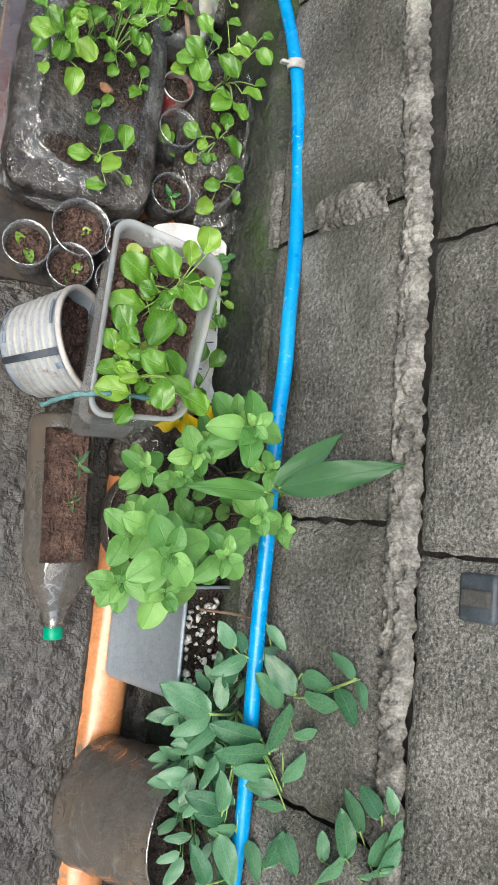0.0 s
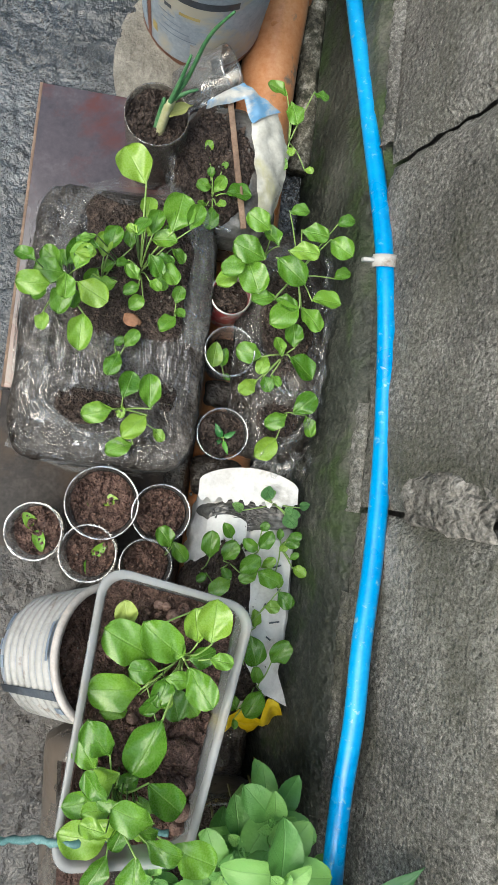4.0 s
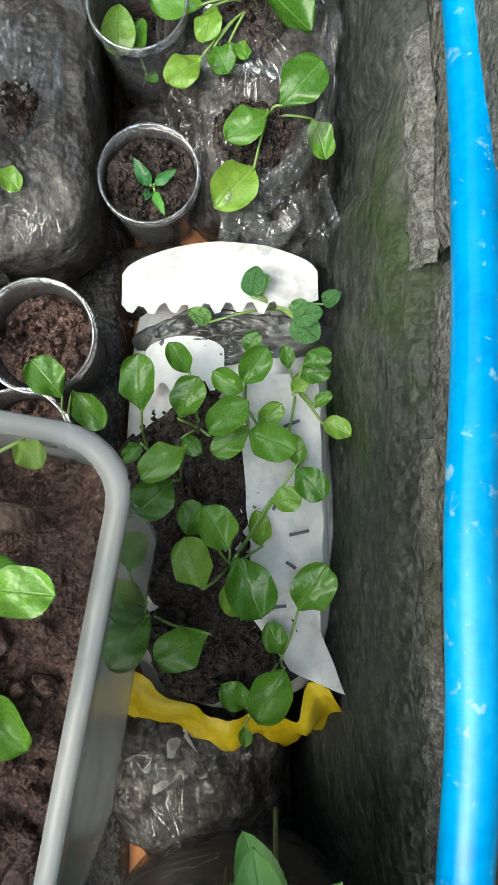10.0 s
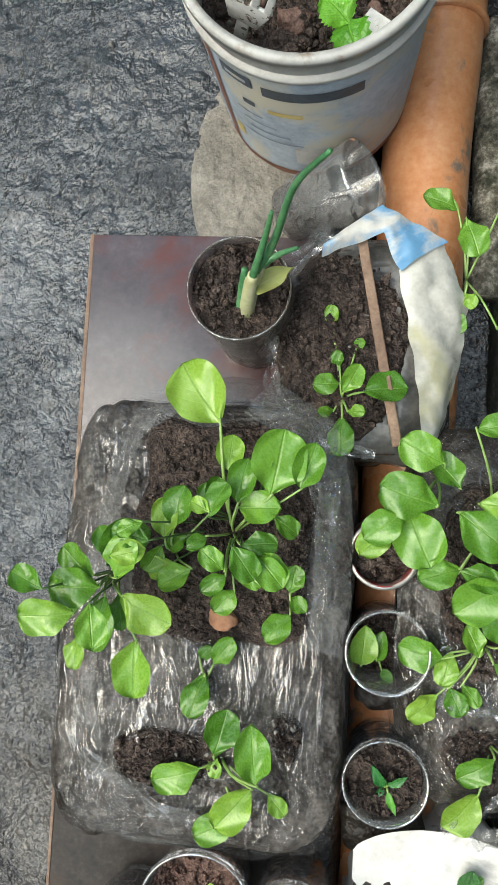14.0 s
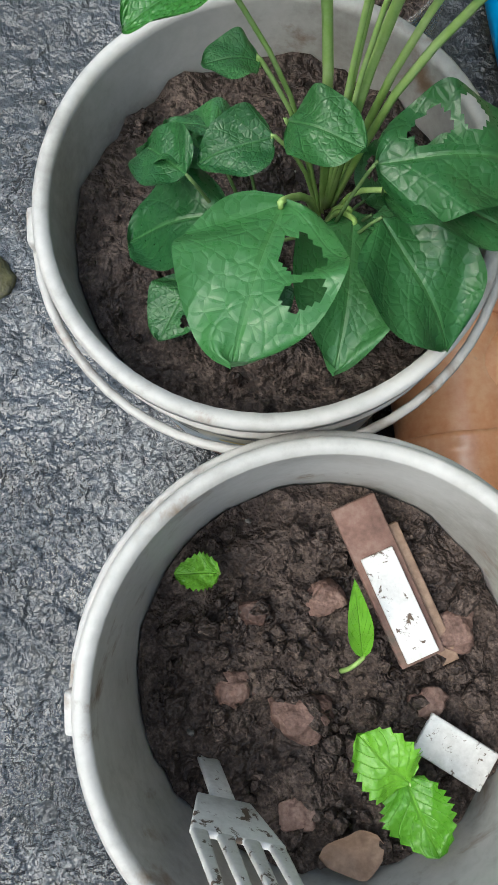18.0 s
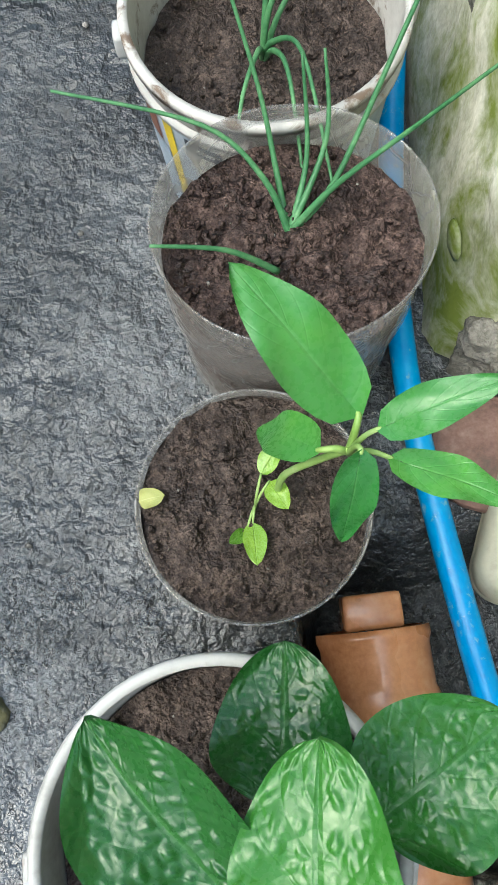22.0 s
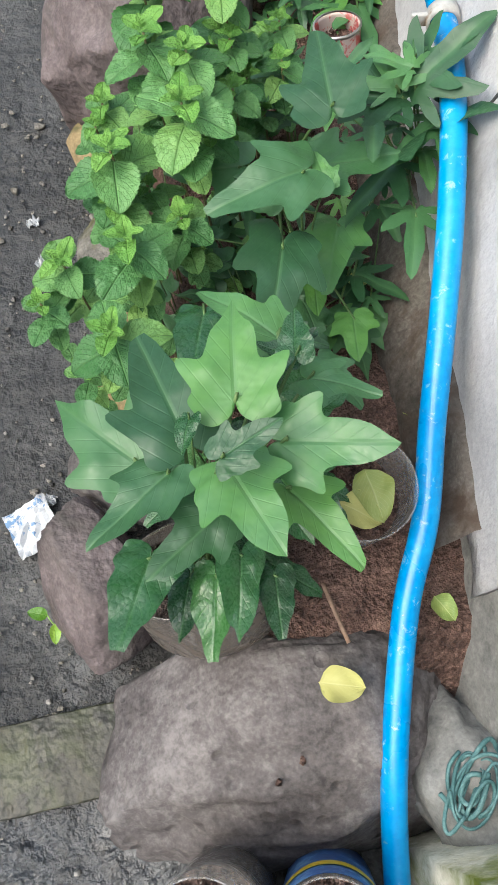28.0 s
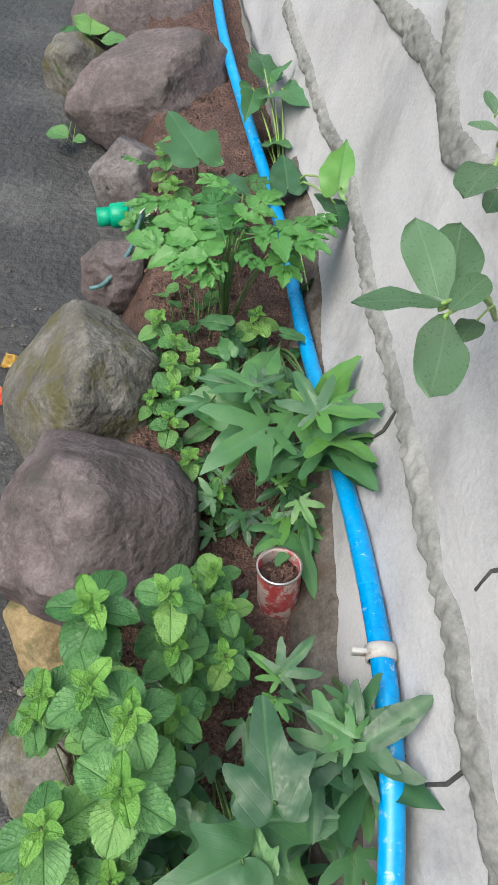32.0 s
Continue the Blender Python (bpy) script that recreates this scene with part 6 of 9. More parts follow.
part("film_edge", film_rim([(0.04, 0.12, 0.154), (0.05, 0.05, 0.154), (0.045, -0.03, 0.154), (0.04, -0.1, 0.154), (0.0, -0.15, 0.149)], 0.02, 5), M_FILM, bag2, "crumpled clear film edge")
part("film_edge", film_rim([(0.05, -0.14, 0.134), (0.02, -0.16, 0.139), (-0.02, -0.15, 0.139)], 0.045, 6, 0.02), M_FILM, bag2)
part("film_edge", film_rim([(-0.03, -0.02, 0.149), (-0.035, -0.07, 0.154), (0.03, -0.075, 0.152)], 0.03, 16, 0.012), M_FILM, bag2)
part("clear_film", loaf(0.067, 0.164, 0.146, 72, 0.011, 0.4, 1.4), M_SHEEN, bag2, "thin shiny clear film round the bag")
bag3 = thing("grow_bag", 0.045, 0.29, -0.06, "white printed plastic bag of soil with pechay seedlings", "grow bag")
part("bag", loaf(0.075, 0.16, 0.118, 3, 0.009), M_WHITEBAG, bag3)
soil_patch(bag3, -0.02, -0.01, 0.119, 0.058, 0.1, 7, clods=320)
soil_patch(bag3, -0.004, -0.105, 0.117, 0.066, 0.048, 8, clods=150)
soil_patch(bag3, 0.0, 0.108, 0.1175, 0.07, 0.024, 9, M_BAGGREY, clods=10)
part("yellow_lining", film_rim([(0.07, -0.14, 0.119), (0.03, -0.16, 0.109), (-0.02, -0.162, 0.109), (-0.075, -0.12, 0.114)], 0.055, 9, 0.008, 0.15), M_YELLOW, bag3, "torn yellow inner lining of the bag")
for k, (x0, y0, x1, n) in enumerate([(-0.071, 0.152, 0.066, 9), (-0.055, 0.098, 0.0, 4)]):
    fl = bmesh.new()
    row = []
    for i in range(n * 4 + 1):
        f = i / (n * 4)
        x = x0 + (x1 - x0) * f
        tooth = 0.007 if (i % 4) in (1, 2) else 0.0
        arch = (0.022 if k == 0 else 0.01) * max(0.0, math.sin(math.pi * f)) ** 0.6
        row.append((fl.verts.new((x, y0 + arch, 0.126 + 0.002 * noise.noise(Vector((i * 0.2, k, 3))))), fl.verts.new((x, y0 - 0.022 - tooth + 0.004 * noise.noise(Vector((i * 0.4, k, 0))), 0.129 + 0.002 * noise.noise(Vector((i * 0.25, k, 7)))))))
    for a, b in zip(row, row[1:]):
        fl.faces.new((a[0], b[0], b[1], a[1]))
    part("torn_flap", fl, M_WHITEBAG, bag3, "white film flap with a toothed edge")
part("torn_flap", film_sheet([(0.004, 0.08, 0.127), (0.012, 0.02, 0.128), (0.016, -0.04, 0.127), (0.018, -0.09, 0.126), (0.042, -0.125, 0.124)],
                             [(0.066, 0.08, 0.118), (0.068, 0.02, 0.118), (0.067, -0.04, 0.118), (0.065, -0.1, 0.118), (0.08, -0.141, 0.122)], 21, 0.004), M_WHITEBAG, bag3, "torn white film strip with black print")
for k, (x, y, ln, deg) in enumerate([(0.046, 0.045, 0.012, 20), (0.052, 0.012, 0.008, -50), (0.034, -0.01, 0.009, 70), (0.05, -0.03, 0.014, 12), (0.044, -0.052, 0.008, -35), (0.056, -0.06, 0.01, 50), (0.036, -0.08, 0.009, 5),
                                     (0.058, -0.005, 0.007, 80)]):
    ink = box(ln, 0.0022, 0.0008, 0.0002)
    ink.transform(Matrix.Translation((x, y, 0.131)) @ Matrix.Rotation(radians(deg), 4, "Z"))
    part("print_mark", ink, M_INK, bag3)
bag4 = thing("grow_bag", -0.035, 0.862, -0.05, "blue and white printed plastic bag full of soil", "grow bag")
part("bag", loaf(0.074, 0.095, 0.148, 4, 0.008), M_BAGGREY, bag4)
soil_patch(bag4, -0.02, -0.004, 0.149, 0.06, 0.09, 11, clods=260)
part("film_edge", film_sheet([(0.02, 0.055, 0.166), (0.034, -0.01, 0.167), (0.044, -0.062, 0.167), (0.045, -0.09, 0.164)], [(0.057, 0.08, 0.158), (0.08, 0.038, 0.14), (0.076, -0.016, 0.136), (0.057, -0.084, 0.148)], 14, 0.007), M_CREAMFILM, bag4, "cream and white printed film edge of the bag")
part("film_edge", film_rim([(-0.03, 0.08, 0.166), (-0.066, 0.05, 0.162), (-0.074, 0.0, 0.16), (-0.07, -0.042, 0.16), (-0.04, -0.08, 0.16), (0.01, -0.088, 0.162)], -0.014, 24, 0.006), M_FILM, bag4, "thin silvery film edge")
part("print", film_sheet([(-0.04, 0.066, 0.164), (0.006, 0.084, 0.17), (0.021, 0.053, 0.17)], [(-0.04, 0.074, 0.17), (0.006, 0.106, 0.172), (0.058, 0.08, 0.162)], 25, 0.006), M_BAGBLUE, bag4, "pale blue printed corner of the film")
stick = thing("flat_stick", -0.026, 0.86, 0.108, "flat brown wooden stick pushed into the soil", "stick", turn=(0, 0, 12))
part("slat", box(0.008, 0.17, 0.004, 0.001), M_WOOD, stick)

board = thing("laminate_board", -0.197, 0.648, 0.0, "wet brown laminated board lying under the bags", "board")
panel = box(0.22, 0.44, 0.007, 0.001)
bmesh.ops.translate(panel, verts=panel.verts[:], vec=(0, 0.112, 0))
part("panel", panel, M_BOARD, board)
part("edge_strip", box(0.004, 0.44, 0.0074, 0.0005), M_WOOD, board, "bare chipboard edge").location = (-0.111, 0.112, 0)
plank = thing("dark_plank", -0.19, 0.43, 0.0, "soaked dark brown plank under the seedling cups", "plank")
part("panel", box(0.235, 0.215, 0.007, 0.001), M_PLANK, plank)
part("edge_strip", box(0.003, 0.21, 0.0074, 0.0005), M_WOOD, plank, "bare worn edge").location = (-0.119, 0, 0)

# things in the first paint pail
fork = thing("plastic_fork", -0.151, 1.094, 0.136, "white plastic fork stuck handle down in the soil", "fork")
up = Vector((0.03, -0.022, 0.12)).normalized()
side = Vector((0.036, -0.014, -0.004))
side = (side - up * side.dot(up)).normalized()
fork.matrix_world = Matrix.Translation((-0.151, 1.094, 0.136)) @ Matrix((side, up.cross(side), up)).transposed().to_4x4() @ Matrix.Diagonal((1.3, 0.97, 0.88, 1))
part("stem", box(0.008, 0.003, 0.05, 0.001), M_WHITE, fork)
hb = box(0.03, 0.003, 0.036, 0.0012, 0.046)
for v in hb.verts:
    if v.co.z < 0.06:
        v.co.x *= 0.62
part("head", hb, M_WHITE, fork)
for k in range(4):
    tn = box(0.0052, 0.0028, 0.052, 0.001, 0.08)
    for v in tn.verts:
        if v.co.z > 0.12:
            v.co.x *= 0.5
            v.co.y += 0.002
    bmesh.ops.translate(tn, verts=tn.verts[:], vec=(-0.0122 + 0.0081 * k, 0, 0))
    part("tine", tn, M_WHITE, fork)
wl_ = thing("painted_slat", -0.061, 1.172, 0.144, "broken painted wooden slat lying in the soil", "slat", turn=(5, 0, 20))
part("slat", box(0.022, 0.08, 0.007, 0.001), M_CLAY, wl_)
sp = box(0.012, 0.07, 0.005, 0.001)
bmesh.ops.translate(sp, verts=sp.verts[:], vec=(0.01, -0.012, -0.001))
part("splinter", sp, M_WOOD, wl_, "bare torn edge of the slat")
pp = box(0.016, 0.052, 0.0022, 0.0005, 0.0072)
bmesh.ops.translate(pp, verts=pp.verts[:], vec=(0.0, -0.012, 0))
part("paint", pp, M_WHITE, wl_, "white paint left on the slat")
wc_ = thing("wood_chip", -0.038, 1.094, 0.148, "white painted splinter at the pail's side", "chip", turn=(0, 0, 55))
part("slat", box(0.019, 0.034, 0.004, 0.001), M_WHITE, wc_)
for k, (x, y, s) in enumerate([(-0.135, 1.125, 0.014), (-0.105, 1.11, 0.019), (-0.09, 1.165, 0.013), (-0.032, 1.145, 0.016), (-0.125, 1.16, 0.01), (-0.045, 1.115, 0.012), (-0.11, 1.07, 0.012)]):
    cd = thing("clay_clod", x, y, 0.14, "brown hard lump of clay lying on the soil", "clod", "clods in the pail")
    part("clod", stone(s * 0.8, s * 0.65, s * 0.45, k + 90, 0.4, 3, 0.0, 0.7), M_CLOD, cd)
dl = thing("dry_leaf", -0.085, 1.055, 0.146, "curled brown dry leaf on the soil", "leaf")
put_leaf([leaf_mesh("leaf", M_WOOD, 0.7, "oval", 0.4, 0.2, 0.05)], dl, (0.012, 0, 0.0), (-0.016, -0.004, 0.004), name="blade")

# ---- boulders of the bed edge ----
def broken(bm, sx, sy, sz, seed, cuts):
    """Flat broken faces: whatever stands past a few planes is pressed back onto them, then roughened."""
    rng = random.Random(seed)
    planes = []
    for _ in range(cuts):
        d = Vector((rng.uniform(-1, 1), rng.uniform(-1, 1), rng.uniform(-0.2, 1))).normalized()
        planes.append((d, rng.uniform(0.62, 0.86)))
    for v in bm.verts:
        p = Vector((v.co.x / sx, v.co.y / sy, v.co.z / sz))
        for d, off in planes:
            over = p.dot(d) - off
            if over > 0:
                p -= d * over * 0.92
        v.co = Vector((p.x * sx, p.y * sy, p.z * sz))
        v.co += v.co.normalized() * (0.003 * noise.noise(v.co * 30) + 0.0015 * noise.noise(v.co * 90))
    return bm


for i, (x, y, z, sx, sy, sz, m, lab) in enumerate([
        (0.06, 2.15, 0.042, 0.19, 0.108, 0.098, M_ROCKPALE, "large pale flat-topped rock at the head of the bed"), (0.085, 2.985, 0.1, 0.148, 0.158, 0.2, M_ROCK, "rounded purple-brown boulder edging the bed"),
        (0.078, 3.265, 0.09, 0.132, 0.16, 0.17, M_ROCKGREY, "grey-green angular boulder edging the bed"), (0.135, 3.6, 0.05, 0.075, 0.075, 0.08, M_ROCK, "small brown stone edging the bed"),
        (0.25, 4.13, 0.08, 0.195, 0.16, 0.14, M_ROCK, "long brown boulder edging the bed"), (0.18, 3.87, 0.05, 0.09, 0.085, 0.09, M_ROCKPALE, "jagged pale stone edging the bed"),
        (0.3, 4.55, 0.08, 0.18, 0.18, 0.17, M_ROCK, "dark brown boulder at the bed's far end"), (-0.105, 2.325, 0.04, 0.062, 0.085, 0.085, M_ROCK, "smooth brown rounded stone beside the pot"),
        (-0.07, 2.46, 0.05, 0.06, 0.07, 0.08, M_ROCKPALE, "broken pale stone under the sweet potato"), (-0.025, 2.93, 0.03, 0.06, 0.09, 0.07, M_ROCKYEL, "yellowish stained stone under the mint"),
        (-0.025, 2.76, 0.03, 0.055, 0.09, 0.065, M_ROCKGREY, "mossy stone under the mint"), (-0.04, 2.6, 0.03, 0.055, 0.08, 0.07, M_ROCKYEL, "crumbly ochre stone under the mint"),
        (0.12, 4.35, 0.03, 0.09, 0.09, 0.08, M_ROCKGREY, "low grey stone beside the lane")]):
    r = tagged(part("boulder", broken(stone(sx * 1.1, sy * 1.1, sz * 1.06, i + 3, 0.16, 5, 0.0, 0.6 if i == 0 else 0.85), sx * 1.1, sy * 1.1, sz * 1.06, i + 40, 4 if i == 0 else 9), m), lab, "boulder", "bed boulders")
    r.location = (x, y, z)
mg = thing("wall_mortar_lump", 0.2, 2.08, 0.06, "rough lump of grey cement at the wall's foot", "cement")
part("lump", stone(0.05, 0.08, 0.08, 30, 0.25, 4), M_GREYCON, mg)
cr = thing("plastic_jug", 0.168, 1.508, -0.03, "cream plastic container wedged behind the blue pipe", "container", turn=(0, -8, -24))
part("body", tub_body([(0.05, 0.14, 0.0, 0.016), (0.066, 0.156, 0.012, 0.024), (0.07, 0.16, 0.035, 0.026), (0.064, 0.154, 0.06, 0.026), (0.05, 0.14, 0.066, 0.02), (0.001, 0.09, 0.067, 0.0004)]), M_CREAM, cr)
seam = tub_body([(0.0705, 0.1605, 0.03, 0.026), (0.0725, 0.1625, 0.032, 0.026), (0.0725, 0.1625, 0.036, 0.026), (0.0705, 0.1605, 0.038, 0.026)])
part("seam", seam, M_CREAM, cr)
bk = thing("brick_piece", 0.14, 1.572, -0.04, "reddish brown broken brick by the blue pipe", "brick", turn=(8, -12, -32))
bkm = box(0.07, 0.1, 0.055, 0.006)
bmesh.ops.subdivide_edges(bkm, edges=bkm.edges[:], cuts=5, use_grid_fill=True)
for v in bkm.verts:
    v.co += v.co.normalized() * 0.006 * noise.noise(v.co * 45)
part("brick", bkm, M_CLAY, bk)
cl = thing("wall_mortar_lump", 0.155, 1.65, 0.03, "rough pale lump of cement at the mossy wall's end", "cement")
part("lump", stone(0.035, 0.035, 0.06, 33, 0.4, 5), M_ROCKYEL2, cl)


# ---- plants ----
LEAF_GROWTH = {"white bag seedlings": 1.06, "tub pechay": 1.06, "bag seedlings": 0.97}


def grow(name, label, category, group, meshes, base, leaves, stem=None):
    """A plant at base: each leaf from (x, y, z) to (x, y, z), on a curved stalk of its own."""
    b = Vector(base)
    p = thing(name, *base, label, category, group)
    rng = random.Random(int(abs(base[0]) * 9999 + base[1] * 777))
    for lf in leaves:
        a, t = Vector(lf[:3]) - b, Vector(lf[3:6]) - b
        own = lf[6] if len(lf) > 6 else meshes
        t = a + (t - a) * (1.28 if name == "bag_seedling" else LEAF_GROWTH.get(group, 1.0))
        ln = (t - a).length
        t.z += rng.uniform(-0.1, 0.16) * ln
        a.z -= 0.12 * ln * rng.random()
        put_leaf(own, p, a, t, 1.0, rng.uniform(-0.3, 0.3), rng, rng.uniform(0.88, 1.18))
        if a.length > 0.006:
            mid = Vector((a.x * 0.45, a.y * 0.45, a.z * 0.6 + 0.004))
            part("stalk", tube([(0, 0, -0.004), mid, a, a.lerp(t, 0.03) + Vector((0, 0, -0.003))], max(0.0011, min(0.0017 if group == "sweet potatoes" else 0.0022, ln * 0.03)), 6, 3, 0.6), stem or (M_POTATOSTEM if group == "sweet potatoes" or name == "tomato_plant" else M_STEM), p)
    return p


def mint_shoot(x, y, z, r, rot, z0, large=None, small=None):
    """An upright mint stem with crossed pairs of crinkled leaves, smallest at the tip."""
    p = thing("mint_plant", x, y, z0, "mint stem with crossed pairs of crinkled bright green leaves", "plant", "mint")
    rng = random.Random(int(x * 5000 + y * 3333))
    h = z - z0
    part("stem", tube([(0.004, 0.003, -0.01), (0.002, 0.002, h * 0.5), (0, 0, h)], 0.0016, 6, 3, 0.7), M_MINTSTEM, p)
    r *= 1.3 if large else 1.13
    levels = [(h - 0.07, 0.85, 50), (h - 0.042, 0.95, 40), (h - 0.022, 1.15, 0), (h - 0.01, 1.05, 90), (h - 0.001, 0.6, 45), (h + 0.004, 0.42, 135), (h + 0.007, 0.28, 80)]
    for lz, k, a0 in levels:
        if lz < 0.0:
            continue
        for s in (0, 180):
            a = radians(rot + a0 + s + rng.uniform(-14, 14))
            ln = r * k * rng.uniform(0.85, 1.1)
            d = Vector((math.cos(a), math.sin(a), 0))
            lift = 0.45 if k < 0.7 else rng.uniform(-0.1, 0.15)
            put_leaf((small or L_MINTYOUNG) if k < 0.7 else (large or L_MINT), p, d * 0.002 + Vector((0, 0, lz)), d * ln + Vector((0, 0, lz + ln * lift)), 1.0, rng.uniform(-0.25, 0.25), rng, rng.uniform(0.9, 1.1))


def fill_leaves(name, label, group, meshes, x, y, z, rx, ry, count, size, seed):
    """Lower foliage of a bed plant: many leaves on short stalks at mixed heights."""
    rng = random.Random(seed)
    p = thing(name, x, y, z, label, "plant", group)
    for _ in range(count):
        a, q = rng.uniform(0, 6.283), math.sqrt(rng.random())
        c = Vector((rx * q * math.cos(a), ry * q * math.sin(a), rng.uniform(0.02, 0.1)))
        out = a + rng.uniform(-0.9, 0.9)
        ln = size * rng.uniform(0.6, 1.1)
        t = c + Vector((math.cos(out) * ln, math.sin(out) * ln, rng.uniform(-0.3, 0.2) * ln))
        wx = lean_x(y + t.y, z + t.z) - 0.01 - x
        if t.x > wx or c.x > wx:
            continue
        put_leaf(meshes, p, c, t, 1.0, rng.uniform(-0.5, 0.5), rng)
        part("stalk", tube([(c.x * 0.4, c.y * 0.4, -0.01), (c.x * 0.8, c.y * 0.8, c.z * 0.7), c], 0.001, 5, 2, 0.7), M_POTATOSTEM, p)


def onion(x, y, z, blades, label, r=0.0031, bulb=False):
    p = thing("spring_onion", x, y, z, label, "plant", "spring onions")
    for pts in blades:
        if bulb:
            first = Vector(pts[0]) - Vector((x, y, z))
            part("sheath", tube([(0, 0, -0.006), first * 0.5, first * 1.15], r * 1.5, 10, 4, 0.65), M_ONIONBASE, p, "pale cream onion base")
        part("blade", tube([(0, 0, -0.008)] + [Vector(q) - Vector((x, y, z)) for q in pts], r, 8, 6, 0.35), M_ONION, p)
    return p



# ---- plants, leaf by leaf ----
grow('pechay_plant', 'leafy pechay plant with glossy rounded leaves growing in the tub', 'plant', 'tub pechay', L_PECHAY, (-0.042, 0.260, 0.300), [
    (-0.024, 0.290, 0.384, -0.023, 0.327, 0.390),
    (-0.033, 0.284, 0.349, -0.038, 0.313, 0.355),
    (-0.044, 0.266, 0.344, -0.082, 0.294, 0.350),
    (-0.039, 0.264, 0.334, -0.015, 0.271, 0.340),
    (-0.020, 0.268, 0.344, 0.002, 0.267, 0.350),
    (-0.039, 0.259, 0.349, -0.016, 0.229, 0.355),
    (-0.072, 0.259, 0.314, -0.118, 0.283, 0.320),
    (-0.066, 0.248, 0.324, -0.093, 0.248, 0.330),
    (-0.055, 0.249, 0.339, -0.065, 0.224, 0.345),
    (-0.080, 0.227, 0.314, -0.127, 0.223, 0.320),
    (-0.054, 0.235, 0.314, -0.040, 0.201, 0.320),
    (-0.041, 0.224, 0.299, -0.022, 0.203, 0.305),
    (-0.059, 0.214, 0.364, -0.082, 0.171, 0.370),
    (-0.086, 0.211, 0.294, -0.115, 0.200, 0.300),
])
grow('pechay_plant', "bushy pechay plant with bright green leaves at the tub's end", 'plant', 'tub pechay', L_PECHAY, (-0.096, 0.125, 0.300), [
    (-0.103, 0.174, 0.354, -0.126, 0.205, 0.360),
    (-0.115, 0.155, 0.334, -0.134, 0.179, 0.340),
    (-0.093, 0.160, 0.354, -0.122, 0.149, 0.360),
    (-0.067, 0.157, 0.364, -0.033, 0.133, 0.370),
    (-0.074, 0.153, 0.334, -0.092, 0.141, 0.340),
    (-0.112, 0.132, 0.344, -0.138, 0.127, 0.350),
    (-0.095, 0.132, 0.354, -0.120, 0.126, 0.360),
    (-0.059, 0.130, 0.384, -0.093, 0.141, 0.390),
    (-0.088, 0.121, 0.364, -0.113, 0.114, 0.370),
    (-0.097, 0.100, 0.354, -0.138, 0.103, 0.360),
    (-0.084, 0.120, 0.364, -0.090, 0.101, 0.370),
    (-0.065, 0.119, 0.394, -0.034, 0.107, 0.400),
    (-0.039, 0.105, 0.374, -0.001, 0.092, 0.380),
    (-0.073, 0.116, 0.414, -0.071, 0.077, 0.420),
    (-0.096, 0.087, 0.354, -0.110, 0.061, 0.360),
])
grow('pechay_plant', 'yellowing pechay leaves lying on the tub soil', 'plant', 'tub pechay', [leaf_mesh("leaf", M_PALELEAF, 0.75, "blunt", 0.3, 0.1, 0.07, seed=5, nu=26, nv=14)], (-0.094, 0.278, 0.300), [
    (-0.1, 0.286, 0.308, -0.106, 0.309, 0.316),
    (-0.021, 0.315, 0.308, -0.011, 0.308, 0.314),
    (-0.059, 0.187, 0.308, -0.076, 0.159, 0.314),
])
grow('pechay_seedling', 'tall pechay seedling leaning out of the plastic bag', 'plant', 'bag seedlings', L_PECHAY, (-0.230, 0.664, 0.110), [
    (-0.207, 0.669, 0.194, -0.198, 0.700, 0.200),
    (-0.223, 0.670, 0.194, -0.248, 0.687, 0.200),
    (-0.218, 0.662, 0.194, -0.253, 0.661, 0.200),
    (-0.231, 0.645, 0.204, -0.270, 0.639, 0.210),
    (-0.218, 0.655, 0.184, -0.222, 0.615, 0.190),
    (-0.204, 0.656, 0.184, -0.168, 0.636, 0.190),
    (-0.211, 0.654, 0.164, -0.207, 0.629, 0.170),
    (-0.195, 0.623, 0.174, -0.196, 0.579, 0.180),
    (-0.242, 0.621, 0.164, -0.241, 0.597, 0.170),
])
grow('pechay_seedling', 'pechay seedling with small round leaves in the plastic bag', 'plant', 'bag seedlings', L_PECHAY, (-0.183, 0.682, 0.110), [
    (-0.173, 0.706, 0.164, -0.168, 0.737, 0.170),
    (-0.180, 0.696, 0.164, -0.181, 0.728, 0.170),
    (-0.162, 0.674, 0.144, -0.187, 0.660, 0.150),
    (-0.149, 0.718, 0.144, -0.154, 0.740, 0.150),
])
grow('pechay_seedling', 'bushy pechay seedling in the middle of the plastic bag', 'plant', 'bag seedlings', L_PECHAY, (-0.136, 0.700, 0.110), [
    (-0.138, 0.782, 0.194, -0.169, 0.823, 0.200),
    (-0.133, 0.749, 0.174, -0.132, 0.776, 0.180),
    (-0.124, 0.726, 0.184, -0.119, 0.760, 0.190),
    (-0.125, 0.723, 0.174, -0.095, 0.726, 0.180),
    (-0.150, 0.700, 0.154, -0.163, 0.691, 0.160),
    (-0.134, 0.676, 0.159, -0.152, 0.691, 0.165),
    (-0.134, 0.672, 0.154, -0.151, 0.658, 0.160),
    (-0.122, 0.677, 0.159, -0.107, 0.667, 0.165),
    (-0.111, 0.693, 0.184, -0.087, 0.670, 0.190),
    (-0.128, 0.660, 0.144, -0.141, 0.642, 0.150),
    (-0.101, 0.733, 0.184, -0.091, 0.781, 0.190),
    (-0.080, 0.739, 0.184, -0.070, 0.771, 0.190),
])
